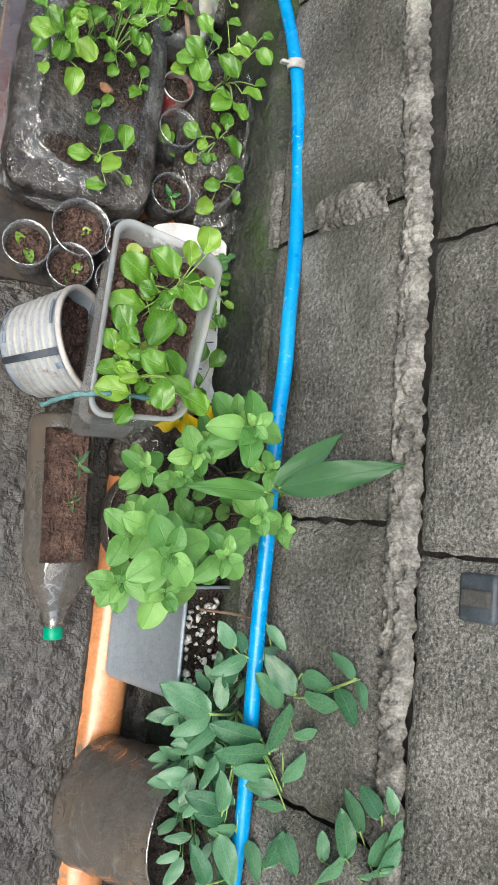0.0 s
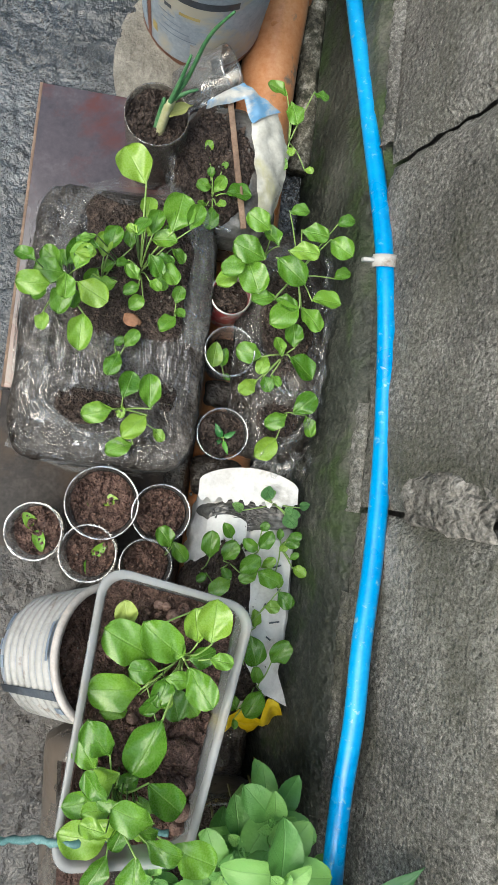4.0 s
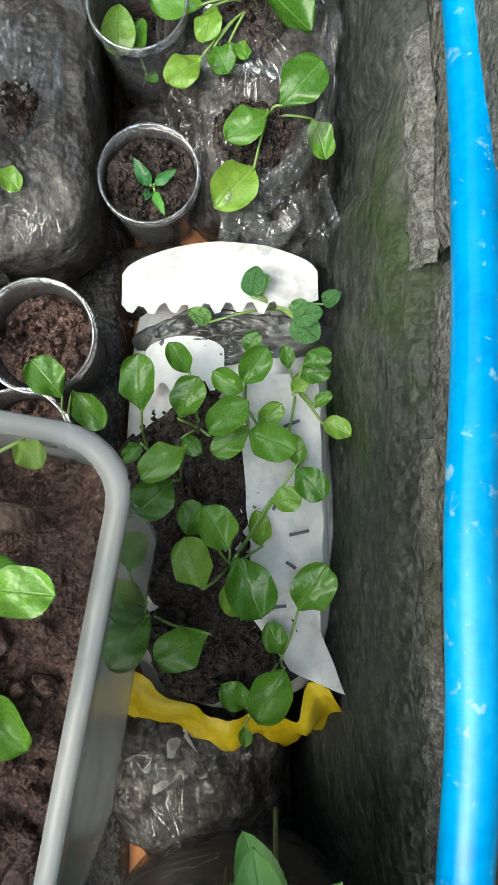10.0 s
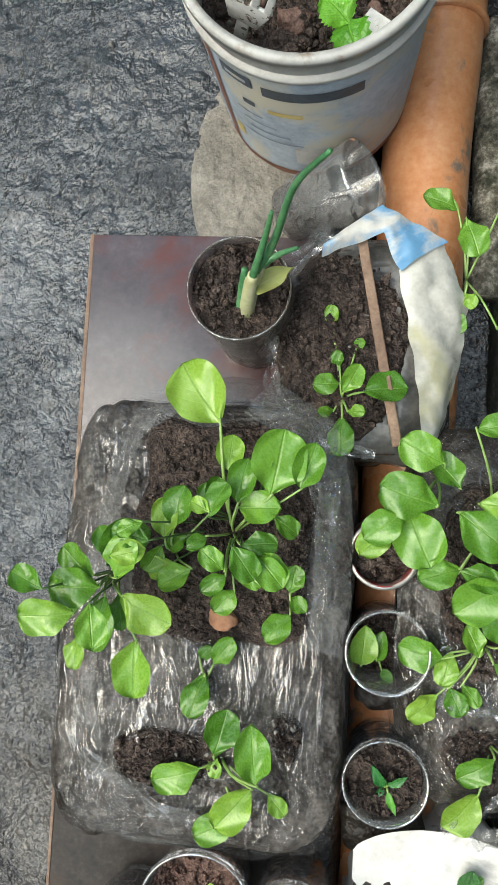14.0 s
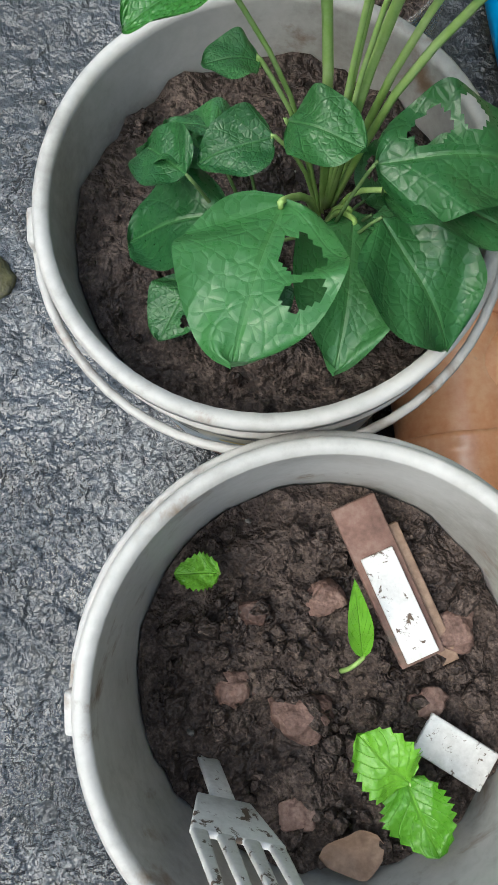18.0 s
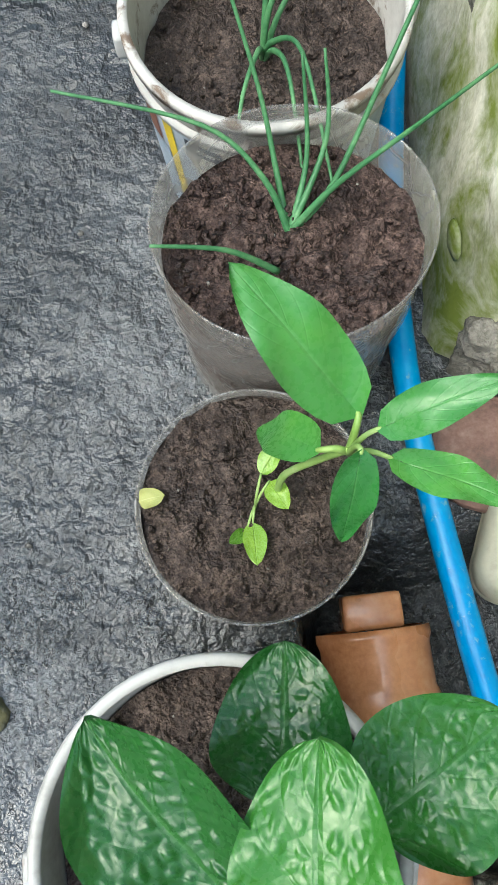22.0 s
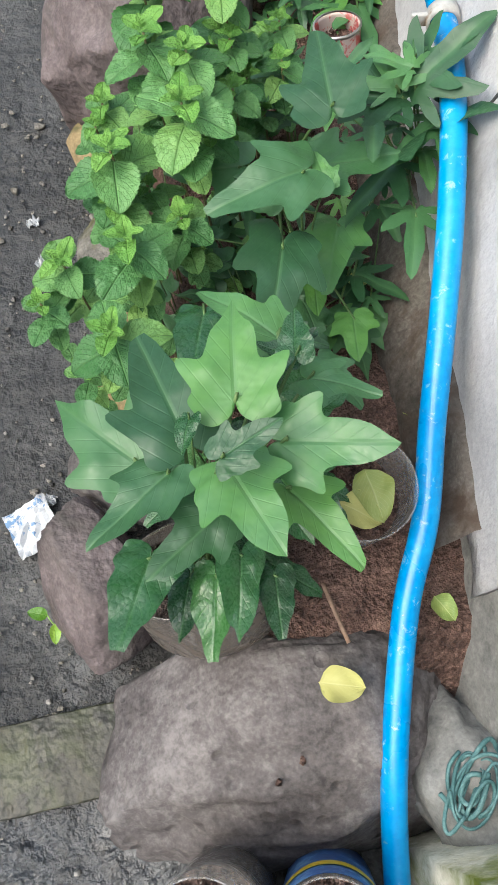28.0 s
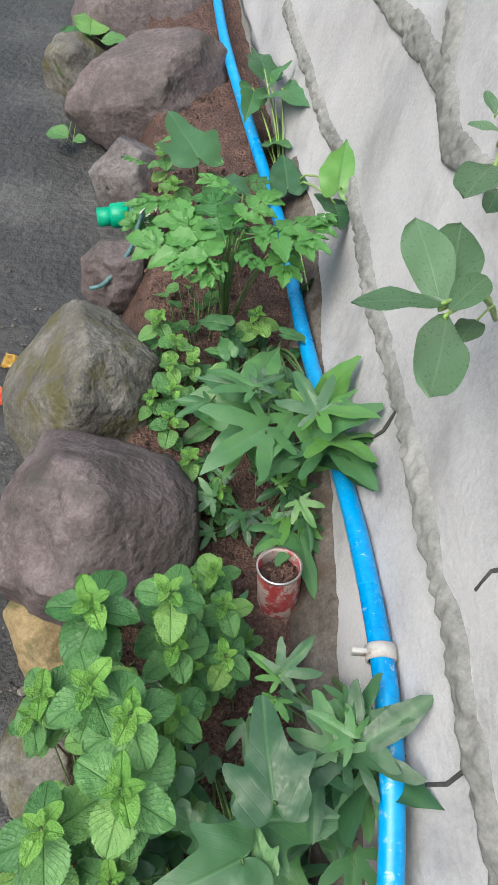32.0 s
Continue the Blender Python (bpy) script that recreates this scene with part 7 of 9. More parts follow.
grow('pechay_seedling', 'small pechay seedling beside a brown shard', 'plant', 'bag seedlings', L_PECHAY, (-0.086, 0.649, 0.110), [
    (-0.086, 0.659, 0.134, -0.082, 0.680, 0.140),
    (-0.085, 0.643, 0.134, -0.103, 0.623, 0.140),
    (-0.086, 0.654, 0.124, -0.074, 0.646, 0.130),
])
grow('pechay_seedling', 'small pechay seedling by the torn bag film', 'plant', 'bag seedlings', L_PECHAY, (-0.151, 0.581, 0.105), [
    (-0.150, 0.590, 0.124, -0.160, 0.558, 0.130),
    (-0.144, 0.597, 0.124, -0.129, 0.620, 0.130),
    (-0.157, 0.599, 0.114, -0.147, 0.610, 0.120),
])
grow('pechay_seedling', 'pechay seedling growing through a hole in the bag film', 'plant', 'bag seedlings', L_PECHAY, (-0.139, 0.520, 0.100), [
    (-0.138, 0.532, 0.134, -0.128, 0.566, 0.140),
    (-0.103, 0.520, 0.154, -0.108, 0.563, 0.160),
    (-0.150, 0.517, 0.124, -0.186, 0.504, 0.130),
    (-0.107, 0.513, 0.144, -0.133, 0.483, 0.150),
    (-0.120, 0.478, 0.114, -0.153, 0.463, 0.120),
    (-0.096, 0.499, 0.114, -0.082, 0.485, 0.120),
    (-0.140, 0.525, 0.114, -0.139, 0.507, 0.120),
])
grow('pechay_plant', 'leafy young pechay plant beside the red tin', 'plant', 'bag seedlings', L_PECHAY, (0.027, 0.753, 0.090), [
    (0.021, 0.732, 0.144, -0.023, 0.745, 0.150),
    (-0.004, 0.726, 0.144, -0.033, 0.704, 0.150),
    (-0.001, 0.730, 0.134, 0.017, 0.685, 0.140),
    (-0.010, 0.716, 0.124, -0.035, 0.692, 0.130),
    (0.022, 0.763, 0.164, -0.011, 0.778, 0.170),
    (0.035, 0.746, 0.154, 0.015, 0.772, 0.160),
])
grow('pechay_plant', 'large young pechay plant with round glossy leaves', 'plant', 'bag seedlings', L_PECHAY, (0.071, 0.730, 0.090), [
    (0.033, 0.729, 0.164, 0.072, 0.700, 0.170),
    (0.059, 0.764, 0.174, 0.094, 0.761, 0.180),
    (0.045, 0.736, 0.174, 0.083, 0.736, 0.180),
    (0.100, 0.764, 0.154, 0.129, 0.745, 0.160),
    (0.086, 0.686, 0.144, 0.124, 0.690, 0.150),
    (0.120, 0.728, 0.114, 0.141, 0.741, 0.120),
    (0.040, 0.686, 0.134, 0.010, 0.678, 0.140),
    (0.040, 0.684, 0.134, 0.070, 0.677, 0.140),
    (0.073, 0.678, 0.134, 0.037, 0.651, 0.140),
    (0.078, 0.681, 0.124, 0.106, 0.652, 0.130),
    (0.043, 0.788, 0.164, 0.067, 0.795, 0.170),
    (0.105, 0.781, 0.164, 0.126, 0.791, 0.170),
])
grow('pechay_seedling', 'pechay seedling in the narrow plastic bag', 'plant', 'bag seedlings', L_PECHAY, (0.069, 0.622, 0.085), [
    (0.076, 0.627, 0.114, 0.070, 0.659, 0.120),
    (0.062, 0.616, 0.104, 0.053, 0.640, 0.110),
    (0.071, 0.614, 0.114, 0.109, 0.593, 0.120),
    (0.035, 0.612, 0.104, 0.000, 0.617, 0.110),
    (0.043, 0.616, 0.094, 0.035, 0.589, 0.100),
    (0.033, 0.581, 0.094, 0.011, 0.561, 0.100),
    (0.042, 0.588, 0.094, 0.051, 0.568, 0.100),
    (0.052, 0.591, 0.094, 0.065, 0.577, 0.100),
])
grow('pechay_seedling', 'leggy pechay seedling at the end of the narrow bag', 'plant', 'bag seedlings', L_PECHAY, (0.077, 0.543, 0.085), [
    (0.086, 0.542, 0.104, 0.113, 0.569, 0.110),
    (0.077, 0.538, 0.104, 0.050, 0.520, 0.110),
    (0.068, 0.507, 0.094, 0.043, 0.478, 0.100),
    (0.107, 0.543, 0.084, 0.118, 0.515, 0.090),
])
grow('lettuce_seedling', 'pale seedling leaves inside a clear plastic cup', 'plant', 'cup seedlings', L_OVAL, (-0.016, 0.611, 0.050), [
    (-0.014, 0.598, 0.069, -0.011, 0.623, 0.075),
    (-0.027, 0.594, 0.074, -0.024, 0.628, 0.080),
    (-0.009, 0.589, 0.059, -0.000, 0.581, 0.065),
])
grow('pechay_seedling', 'pechay seedling at the edge of the white bag', 'plant', 'white bag seedlings', L_PECHAY, (-0.064, 0.333, 0.060), [
    (-0.056, 0.351, 0.114, -0.073, 0.374, 0.120),
    (-0.055, 0.357, 0.094, -0.036, 0.335, 0.100),
])
grow('pechay_seedling', 'single-leaved pechay seedling in the white bag', 'plant', 'white bag seedlings', L_PECHAY, (-0.010, 0.320, 0.060), [
    (-0.006, 0.342, 0.114, -0.008, 0.373, 0.120),
])
grow('pechay_seedling', 'pechay seedling in a torn hole of the white bag', 'plant', 'white bag seedlings', L_PECHAY, (0.027, 0.333, 0.060), [
    (0.023, 0.368, 0.094, 0.012, 0.385, 0.100),
    (0.015, 0.338, 0.094, 0.027, 0.363, 0.100),
    (0.036, 0.326, 0.104, 0.057, 0.347, 0.110),
    (0.015, 0.326, 0.074, 0.027, 0.317, 0.080),
])
grow('pechay_seedling', 'pechay seedling beside torn white film', 'plant', 'white bag seedlings', L_PECHAY, (0.059, 0.348, 0.060), [
    (0.059, 0.356, 0.094, 0.040, 0.366, 0.100),
    (0.059, 0.359, 0.104, 0.072, 0.379, 0.110),
    (0.061, 0.381, 0.094, 0.067, 0.393, 0.100),
    (0.061, 0.329, 0.094, 0.088, 0.316, 0.100),
    (0.062, 0.332, 0.094, 0.040, 0.315, 0.100),
    (0.068, 0.333, 0.084, 0.082, 0.345, 0.090),
])
grow('pechay_seedling', 'small pechay seedling against the wall footing', 'plant', 'white bag seedlings', L_PECHAY, (0.095, 0.360, 0.060), [
    (0.089, 0.371, 0.084, 0.087, 0.385, 0.090),
    (0.098, 0.373, 0.084, 0.116, 0.381, 0.090),
    (0.095, 0.368, 0.079, 0.114, 0.369, 0.085),
    (0.092, 0.355, 0.074, 0.100, 0.367, 0.080),
    (0.107, 0.346, 0.074, 0.116, 0.355, 0.080),
    (0.112, 0.335, 0.074, 0.128, 0.329, 0.080),
    (0.089, 0.328, 0.074, 0.096, 0.310, 0.080),
])
grow('pechay_seedling', 'pechay seedling with broad leaves by the tub', 'plant', 'white bag seedlings', L_PECHAY, (0.013, 0.297, 0.060), [
    (0.023, 0.319, 0.124, -0.002, 0.302, 0.130),
    (0.014, 0.298, 0.114, -0.007, 0.279, 0.120),
    (-0.007, 0.321, 0.104, -0.018, 0.312, 0.110),
])
grow('pechay_seedling', 'pechay seedling in the middle of the white bag', 'plant', 'white bag seedlings', L_PECHAY, (0.047, 0.237, 0.060), [
    (0.036, 0.261, 0.094, 0.019, 0.280, 0.100),
    (0.049, 0.253, 0.114, 0.036, 0.279, 0.120),
    (0.032, 0.229, 0.114, 0.021, 0.258, 0.120),
    (0.053, 0.251, 0.124, 0.068, 0.215, 0.130),
    (0.055, 0.207, 0.094, 0.046, 0.226, 0.100),
    (0.075, 0.283, 0.094, 0.094, 0.285, 0.100),
    (0.092, 0.305, 0.094, 0.109, 0.286, 0.100),
    (0.069, 0.251, 0.074, 0.067, 0.273, 0.080),
])
grow('pechay_seedling', 'pechay seedling half under the tub rim', 'plant', 'white bag seedlings', L_PECHAY, (-0.011, 0.204, 0.060), [
    (0.033, 0.197, 0.094, 0.003, 0.183, 0.100),
    (-0.007, 0.218, 0.094, -0.028, 0.228, 0.100),
    (-0.007, 0.214, 0.094, -0.028, 0.210, 0.100),
    (-0.006, 0.209, 0.094, -0.030, 0.179, 0.100),
    (-0.018, 0.238, 0.094, -0.013, 0.262, 0.100),
])
grow('pechay_seedling', 'small pechay seedling near the yellow bag mouth', 'plant', 'white bag seedlings', L_PECHAY, (0.081, 0.171, 0.060), [
    (0.082, 0.178, 0.074, 0.074, 0.198, 0.080),
    (0.083, 0.174, 0.094, 0.066, 0.145, 0.100),
    (0.092, 0.210, 0.094, 0.109, 0.239, 0.100),
    (0.058, 0.141, 0.069, 0.043, 0.156, 0.075),
    (0.055, 0.127, 0.064, 0.057, 0.117, 0.070),
])
grow('mint_sprout', "pale mint sprigs and thin stems at the bag's folded end", 'plant', 'white bag seedlings', L_MINT, (0.081, 0.418, 0.060), [
    (0.065, 0.423, 0.074, 0.068, 0.440, 0.080),
    (0.036, 0.406, 0.074, 0.023, 0.413, 0.080),
    (0.093, 0.406, 0.079, 0.108, 0.392, 0.085),
    (0.092, 0.407, 0.084, 0.110, 0.408, 0.090),
    (0.092, 0.409, 0.084, 0.100, 0.415, 0.090),
    (0.114, 0.417, 0.074, 0.123, 0.423, 0.080),
    (0.065, 0.427, 0.074, 0.075, 0.435, 0.080),
])
grow('sword_grass', 'long sword-shaped ginger leaves arching over the blue pipe', 'plant', '', L_LANCE, (0.201, -0.006, 0.150), [
    (0.121, 0.001, 0.354, 0.230, 0.040, 0.480),
    (0.118, 0.003, 0.354, 0.208, 0.087, 0.370),
    (0.122, -0.004, 0.324, -0.004, -0.006, 0.330),
])
grow('malabar_spinach', 'glossy blistered Malabar spinach with large dark green leaves', 'plant', '', L_SPINACH, (-0.078, 1.346, 0.165), [
    (-0.089, 1.353, 0.339, -0.139, 1.417, 0.345),
    (-0.062, 1.333, 0.356, -0.054, 1.409, 0.362),
    (-0.034, 1.367, 0.314, 0.023, 1.403, 0.320),
    (-0.066, 1.372, 0.292, -0.062, 1.438, 0.3),
    (-0.038, 1.336, 0.326, 0.022, 1.325, 0.332),
    (-0.075, 1.334, 0.354, -0.038, 1.307, 0.360, L_SPINYOUNG),
    (-0.069, 1.327, 0.359, -0.061, 1.345, 0.365, L_SPINYOUNG),
    (-0.087, 1.353, 0.329, -0.123, 1.342, 0.335),
    (-0.117, 1.352, 0.316, -0.145, 1.338, 0.322),
])
grow('malabar_spinach', 'lower chewed leaves of the Malabar spinach', 'plant', '', L_SPINLOW, (-0.079, 1.340, 0.165), [
    (-0.101, 1.312, 0.259, -0.123, 1.254, 0.265),
    (-0.064, 1.314, 0.254, -0.020, 1.299, 0.260),
    (-0.072, 1.326, 0.214, -0.063, 1.274, 0.220),
    (-0.102, 1.337, 0.254, -0.129, 1.331, 0.260),
    (-0.098, 1.338, 0.264, -0.075, 1.322, 0.270),
    (-0.072, 1.316, 0.229, -0.079, 1.263, 0.235),
    (-0.139, 1.307, 0.194, -0.157, 1.286, 0.200),
    (-0.106, 1.345, 0.284, -0.124, 1.345, 0.290),
])
grow('weed_seedling', 'small curled seedling with a yellow leaf', 'plant', '', L_OVAL, (-0.065, 1.525, 0.145), [
    (-0.059, 1.541, 0.164, -0.044, 1.561, 0.170),
    (-0.054, 1.537, 0.159, -0.045, 1.517, 0.165),
    (-0.068, 1.513, 0.144, -0.068, 1.485, 0.150),
    (-0.073, 1.508, 0.144, -0.084, 1.501, 0.150),
])
grow('chilli_seedling', 'small chilli seedling with pointed leaves', 'plant', 'chilli seedlings', L_CHILLI, (-0.043, 2.022, 0.170), [
    (-0.042, 2.023, 0.179, -0.061, 2.028, 0.185),
    (-0.040, 2.025, 0.184, -0.027, 2.034, 0.190),
    (-0.043, 2.021, 0.179, -0.060, 2.014, 0.185),
    (-0.041, 2.021, 0.184, -0.044, 2.002, 0.190),
    (-0.040, 2.023, 0.179, -0.030, 2.013, 0.185),
])
grow('chilli_seedling', 'chilli seedling beside a fallen yellow leaf', 'plant', 'chilli seedlings', L_CHILLI, (0.065, 2.001, 0.185), [
    (0.065, 2.004, 0.199, 0.085, 2.022, 0.205),
    (0.065, 2.002, 0.199, 0.084, 2.006, 0.205),
    (0.064, 2.000, 0.194, 0.050, 2.005, 0.200),
    (0.065, 1.999, 0.194, 0.066, 1.990, 0.200),
    (0.065, 2.004, 0.189, 0.060, 2.018, 0.195),
])
grow('chilli_seedling', 'chilli seedling in a small clear cup', 'plant', 'chilli seedlings', L_CHILLI, (-0.002, 0.501, 0.068), [
    (-0.004, 0.500, 0.079, -0.015, 0.516, 0.085),
    (-0.001, 0.501, 0.079, 0.014, 0.509, 0.085),
    (-0.003, 0.499, 0.074, -0.013, 0.488, 0.080),
    (-0.001, 0.496, 0.079, 0.005, 0.479, 0.085),
])
grow('cup_seedling', 'tiny yellow-green seedling in a plastic cup', 'plant', 'cup seedlings', L_OVAL, (-0.154, 0.401, 0.078), [
    (-0.154, 0.399, 0.079, -0.168, 0.393, 0.085),
    (-0.153, 0.400, 0.079, -0.132, 0.404, 0.085),
    (-0.157, 0.403, 0.074, -0.165, 0.413, 0.080),
])
grow('cup_seedling', 'tiny seedling with narrow leaves in a cup', 'plant', 'cup seedlings', L_OVAL, (-0.230, 0.356, 0.078), [
    (-0.229, 0.354, 0.084, -0.218, 0.330, 0.090),
    (-0.230, 0.356, 0.079, -0.247, 0.375, 0.085),
    (-0.229, 0.358, 0.079, -0.214, 0.363, 0.085),
])
grow('cup_seedling', 'thin seedling in a plastic cup', 'plant', 'cup seedlings', L_OVAL, (-0.156, 0.326, 0.078), [
    (-0.155, 0.328, 0.084, -0.139, 0.346, 0.090),
    (-0.156, 0.325, 0.079, -0.136, 0.324, 0.085),
    (-0.157, 0.324, 0.079, -0.159, 0.304, 0.085),
])
grow('bottle_seedling', 'small seedling growing in the lying bottle', 'plant', 'bottle seedlings', L_LANCE, (-0.104, 0.025, 0.060), [
    (-0.106, 0.022, 0.074, -0.092, 0.046, 0.080),
    (-0.106, 0.024, 0.074, -0.119, 0.036, 0.080),
    (-0.104, 0.020, 0.074, -0.083, 0.008, 0.080),
    (-0.107, 0.019, 0.074, -0.104, -0.003, 0.080),
])
grow('bottle_seedling', 'small seedling growing in the lying bottle', 'plant', 'bottle seedlings', L_LANCE, (-0.108, -0.038, 0.060), [
    (-0.109, -0.038, 0.069, -0.106, -0.019, 0.075),
    (-0.107, -0.039, 0.069, -0.096, -0.031, 0.075),
    (-0.111, -0.040, 0.069, -0.126, -0.043, 0.075),
    (-0.109, -0.041, 0.069, -0.108, -0.056, 0.075),
])
grow('bottle_seedling', "small seedling near the bottle's shoulder", 'plant', 'bottle seedlings', L_LANCE, (-0.106, -0.103, 0.060), [
    (-0.107, -0.102, 0.069, -0.108, -0.084, 0.075),
    (-0.107, -0.104, 0.069, -0.093, -0.097, 0.075),
    (-0.109, -0.106, 0.069, -0.125, -0.108, 0.075),
    (-0.105, -0.108, 0.069, -0.098, -0.126, 0.075),
])
grow('bag_seedling', 'small seedlings in the blue and white bag', 'plant', 'bag seedlings', L_PECHAY, (-0.054, 0.815, 0.100), [
    (-0.056, 0.825, 0.114, -0.072, 0.823, 0.120),
    (-0.053, 0.818, 0.114, -0.043, 0.834, 0.120),
    (-0.037, 0.819, 0.114, -0.011, 0.825, 0.120),
    (-0.057, 0.840, 0.109, -0.060, 0.848, 0.115),
    (-0.053, 0.798, 0.114, -0.053, 0.774, 0.120),
    (-0.049, 0.803, 0.114, -0.039, 0.803, 0.120),
    (-0.044, 0.856, 0.104, -0.041, 0.860, 0.110),
    (-0.060, 0.804, 0.104, -0.069, 0.802, 0.110),
    (-0.064, 0.874, 0.104, -0.066, 0.886, 0.110),
])
grow('pechay_seedling', 'pechay leaves above the orange pipe by the blue and white bag', 'plant', 'bag seedlings', L_PECHAY, (0.045, 0.921, 0.080), [
    (0.032, 0.972, 0.104, 0.005, 0.983, 0.110),
    (0.039, 0.964, 0.104, 0.050, 0.933, 0.110),
    (0.067, 0.978, 0.114, 0.087, 0.970, 0.120),
    (0.037, 0.869, 0.094, 0.036, 0.889, 0.100),
    (0.068, 0.879, 0.094, 0.080, 0.876, 0.100),
    (0.042, 0.906, 0.094, 0.049, 0.893, 0.100),
])
grow('sweet_potato', 'sweet potato plant with broad lobed leaves over a bottle pot', 'plant', 'sweet potatoes', L_LOBED, (0.022, 2.292, 0.192), [
    (0.078, 2.336, 0.414, 0.089, 2.405, 0.420),
    (0.042, 2.326, 0.394, 0.024, 2.404, 0.400),
    (0.004, 2.330, 0.364, -0.052, 2.391, 0.370),
    (0.029, 2.305, 0.394, -0.028, 2.268, 0.400),
    (0.066, 2.296, 0.404, 0.088, 2.236, 0.410),
    (0.101, 2.310, 0.394, 0.166, 2.286, 0.400),
    (0.098, 2.29, 0.364, 0.134, 2.234, 0.370),
    (0.051, 2.284, 0.354, -0.001, 2.249, 0.360),
    (0.064, 2.295, 0.424, 0.102, 2.307, 0.430),
    (0.133, 2.379, 0.324, 0.179, 2.353, 0.330),
    (0.116, 2.401, 0.354, 0.070, 2.462, 0.360),
])
grow('sweet_potato', 'hanging lower leaves of the sweet potato', 'plant', 'sweet potatoes', L_HEARTSHADED, (0.03, 2.282, 0.192), [
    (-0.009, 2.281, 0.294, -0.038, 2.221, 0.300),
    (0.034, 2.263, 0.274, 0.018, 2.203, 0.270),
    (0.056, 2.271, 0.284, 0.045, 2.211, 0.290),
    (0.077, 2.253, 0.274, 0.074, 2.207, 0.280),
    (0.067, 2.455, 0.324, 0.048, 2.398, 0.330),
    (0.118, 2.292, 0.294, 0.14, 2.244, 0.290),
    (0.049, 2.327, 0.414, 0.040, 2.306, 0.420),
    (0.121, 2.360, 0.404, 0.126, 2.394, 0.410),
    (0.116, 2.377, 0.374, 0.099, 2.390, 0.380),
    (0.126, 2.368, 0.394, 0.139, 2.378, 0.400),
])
grow('sweet_potato', 'sweet potato shoot with a speckled pale lobed leaf', 'plant', 'sweet potatoes', L_LOBED, (0.165, 2.676, 0.120), [
    (0.172, 2.567, 0.324, 0.091, 2.546, 0.330),
    (0.144, 2.528, 0.294, 0.116, 2.435, 0.300),
    (0.183, 2.596, 0.294, 0.265, 2.583, 0.300),
    (0.203, 2.598, 0.354, 0.208, 2.682, 0.360),
    (0.126, 2.631, 0.274, 0.054, 2.644, 0.280),
    (0.205, 2.575, 0.234, 0.179, 2.507, 0.240),
    (0.177, 2.556, 0.194, 0.169, 2.501, 0.200),
    (0.202, 2.496, 0.194, 0.194, 2.445, 0.200),
])
grow('sweet_potato', 'sweet potato tip climbing over the blue pipe', 'plant', 'sweet potatoes', L_STAR, (0.315, 2.753, 0.120), [
    (0.291, 2.652, 0.324, 0.340, 2.641, 0.360),
    (0.283, 2.637, 0.334, 0.253, 2.665, 0.340),
    (0.294, 2.655, 0.304, 0.320, 2.617, 0.310),
    (0.309, 2.619, 0.294, 0.298, 2.531, 0.300),
    (0.274, 2.558, 0.254, 0.253, 2.495, 0.260),
    (0.249, 2.630, 0.314, 0.235, 2.576, 0.320),
    (0.300, 2.683, 0.274, 0.264, 2.638, 0.280),
    (0.290, 2.652, 0.334, 0.296, 2.671, 0.340),
    (0.261, 2.615, 0.234, 0.280, 2.584, 0.240),
    (0.219, 2.557, 0.174, 0.261, 2.518, 0.180),
    (0.233, 2.537, 0.154, 0.236, 2.506, 0.160),
    (0.190, 2.515, 0.164, 0.213, 2.467, 0.170),
])
grow('sweet_potato', 'sweet potato plant with star-shaped leaves beside the red tin', 'plant', 'sweet potatoes', L_STAR, (0.370, 3.290, 0.120), [
    (0.285, 3.073, 0.294, 0.231, 3.128, 0.300),
    (0.289, 3.077, 0.294, 0.329, 3.083, 0.300),
    (0.291, 3.022, 0.284, 0.199, 2.972, 0.290),
    (0.330, 3.042, 0.264, 0.276, 2.978, 0.270),
    (0.352, 3.014, 0.304, 0.399, 2.977, 0.350),
    (0.350, 3.011, 0.314, 0.333, 3.078, 0.320),
    (0.360, 2.987, 0.284, 0.372, 2.9, 0.33),
    (0.357, 2.980, 0.294, 0.384, 2.916, 0.350),
    (0.232, 3.101, 0.244, 0.188, 3.084, 0.250),
    (0.325, 3.028, 0.194, 0.369, 2.993, 0.230),
    (0.274, 3.060, 0.194, 0.237, 3.013, 0.200),
])
grow('sweet_potato', 'low dark sweet potato leaves above the red tin', 'plant', 'sweet potatoes', L_STAR, (0.349, 3.072, 0.100), [
    (0.321, 3.002, 0.164, 0.271, 2.988, 0.170),
    (0.332, 3.019, 0.174, 0.315, 3.046, 0.180),
    (0.325, 2.991, 0.174, 0.344, 2.953, 0.180),
    (0.297, 2.941, 0.164, 0.252, 2.909, 0.170),
    (0.296, 2.923, 0.174, 0.283, 2.877, 0.180),
    (0.316, 2.919, 0.174, 0.319, 2.844, 0.180),
    (0.311, 2.957, 0.164, 0.340, 2.908, 0.190),
    (0.345, 3.016, 0.174, 0.364, 2.992, 0.210),
])
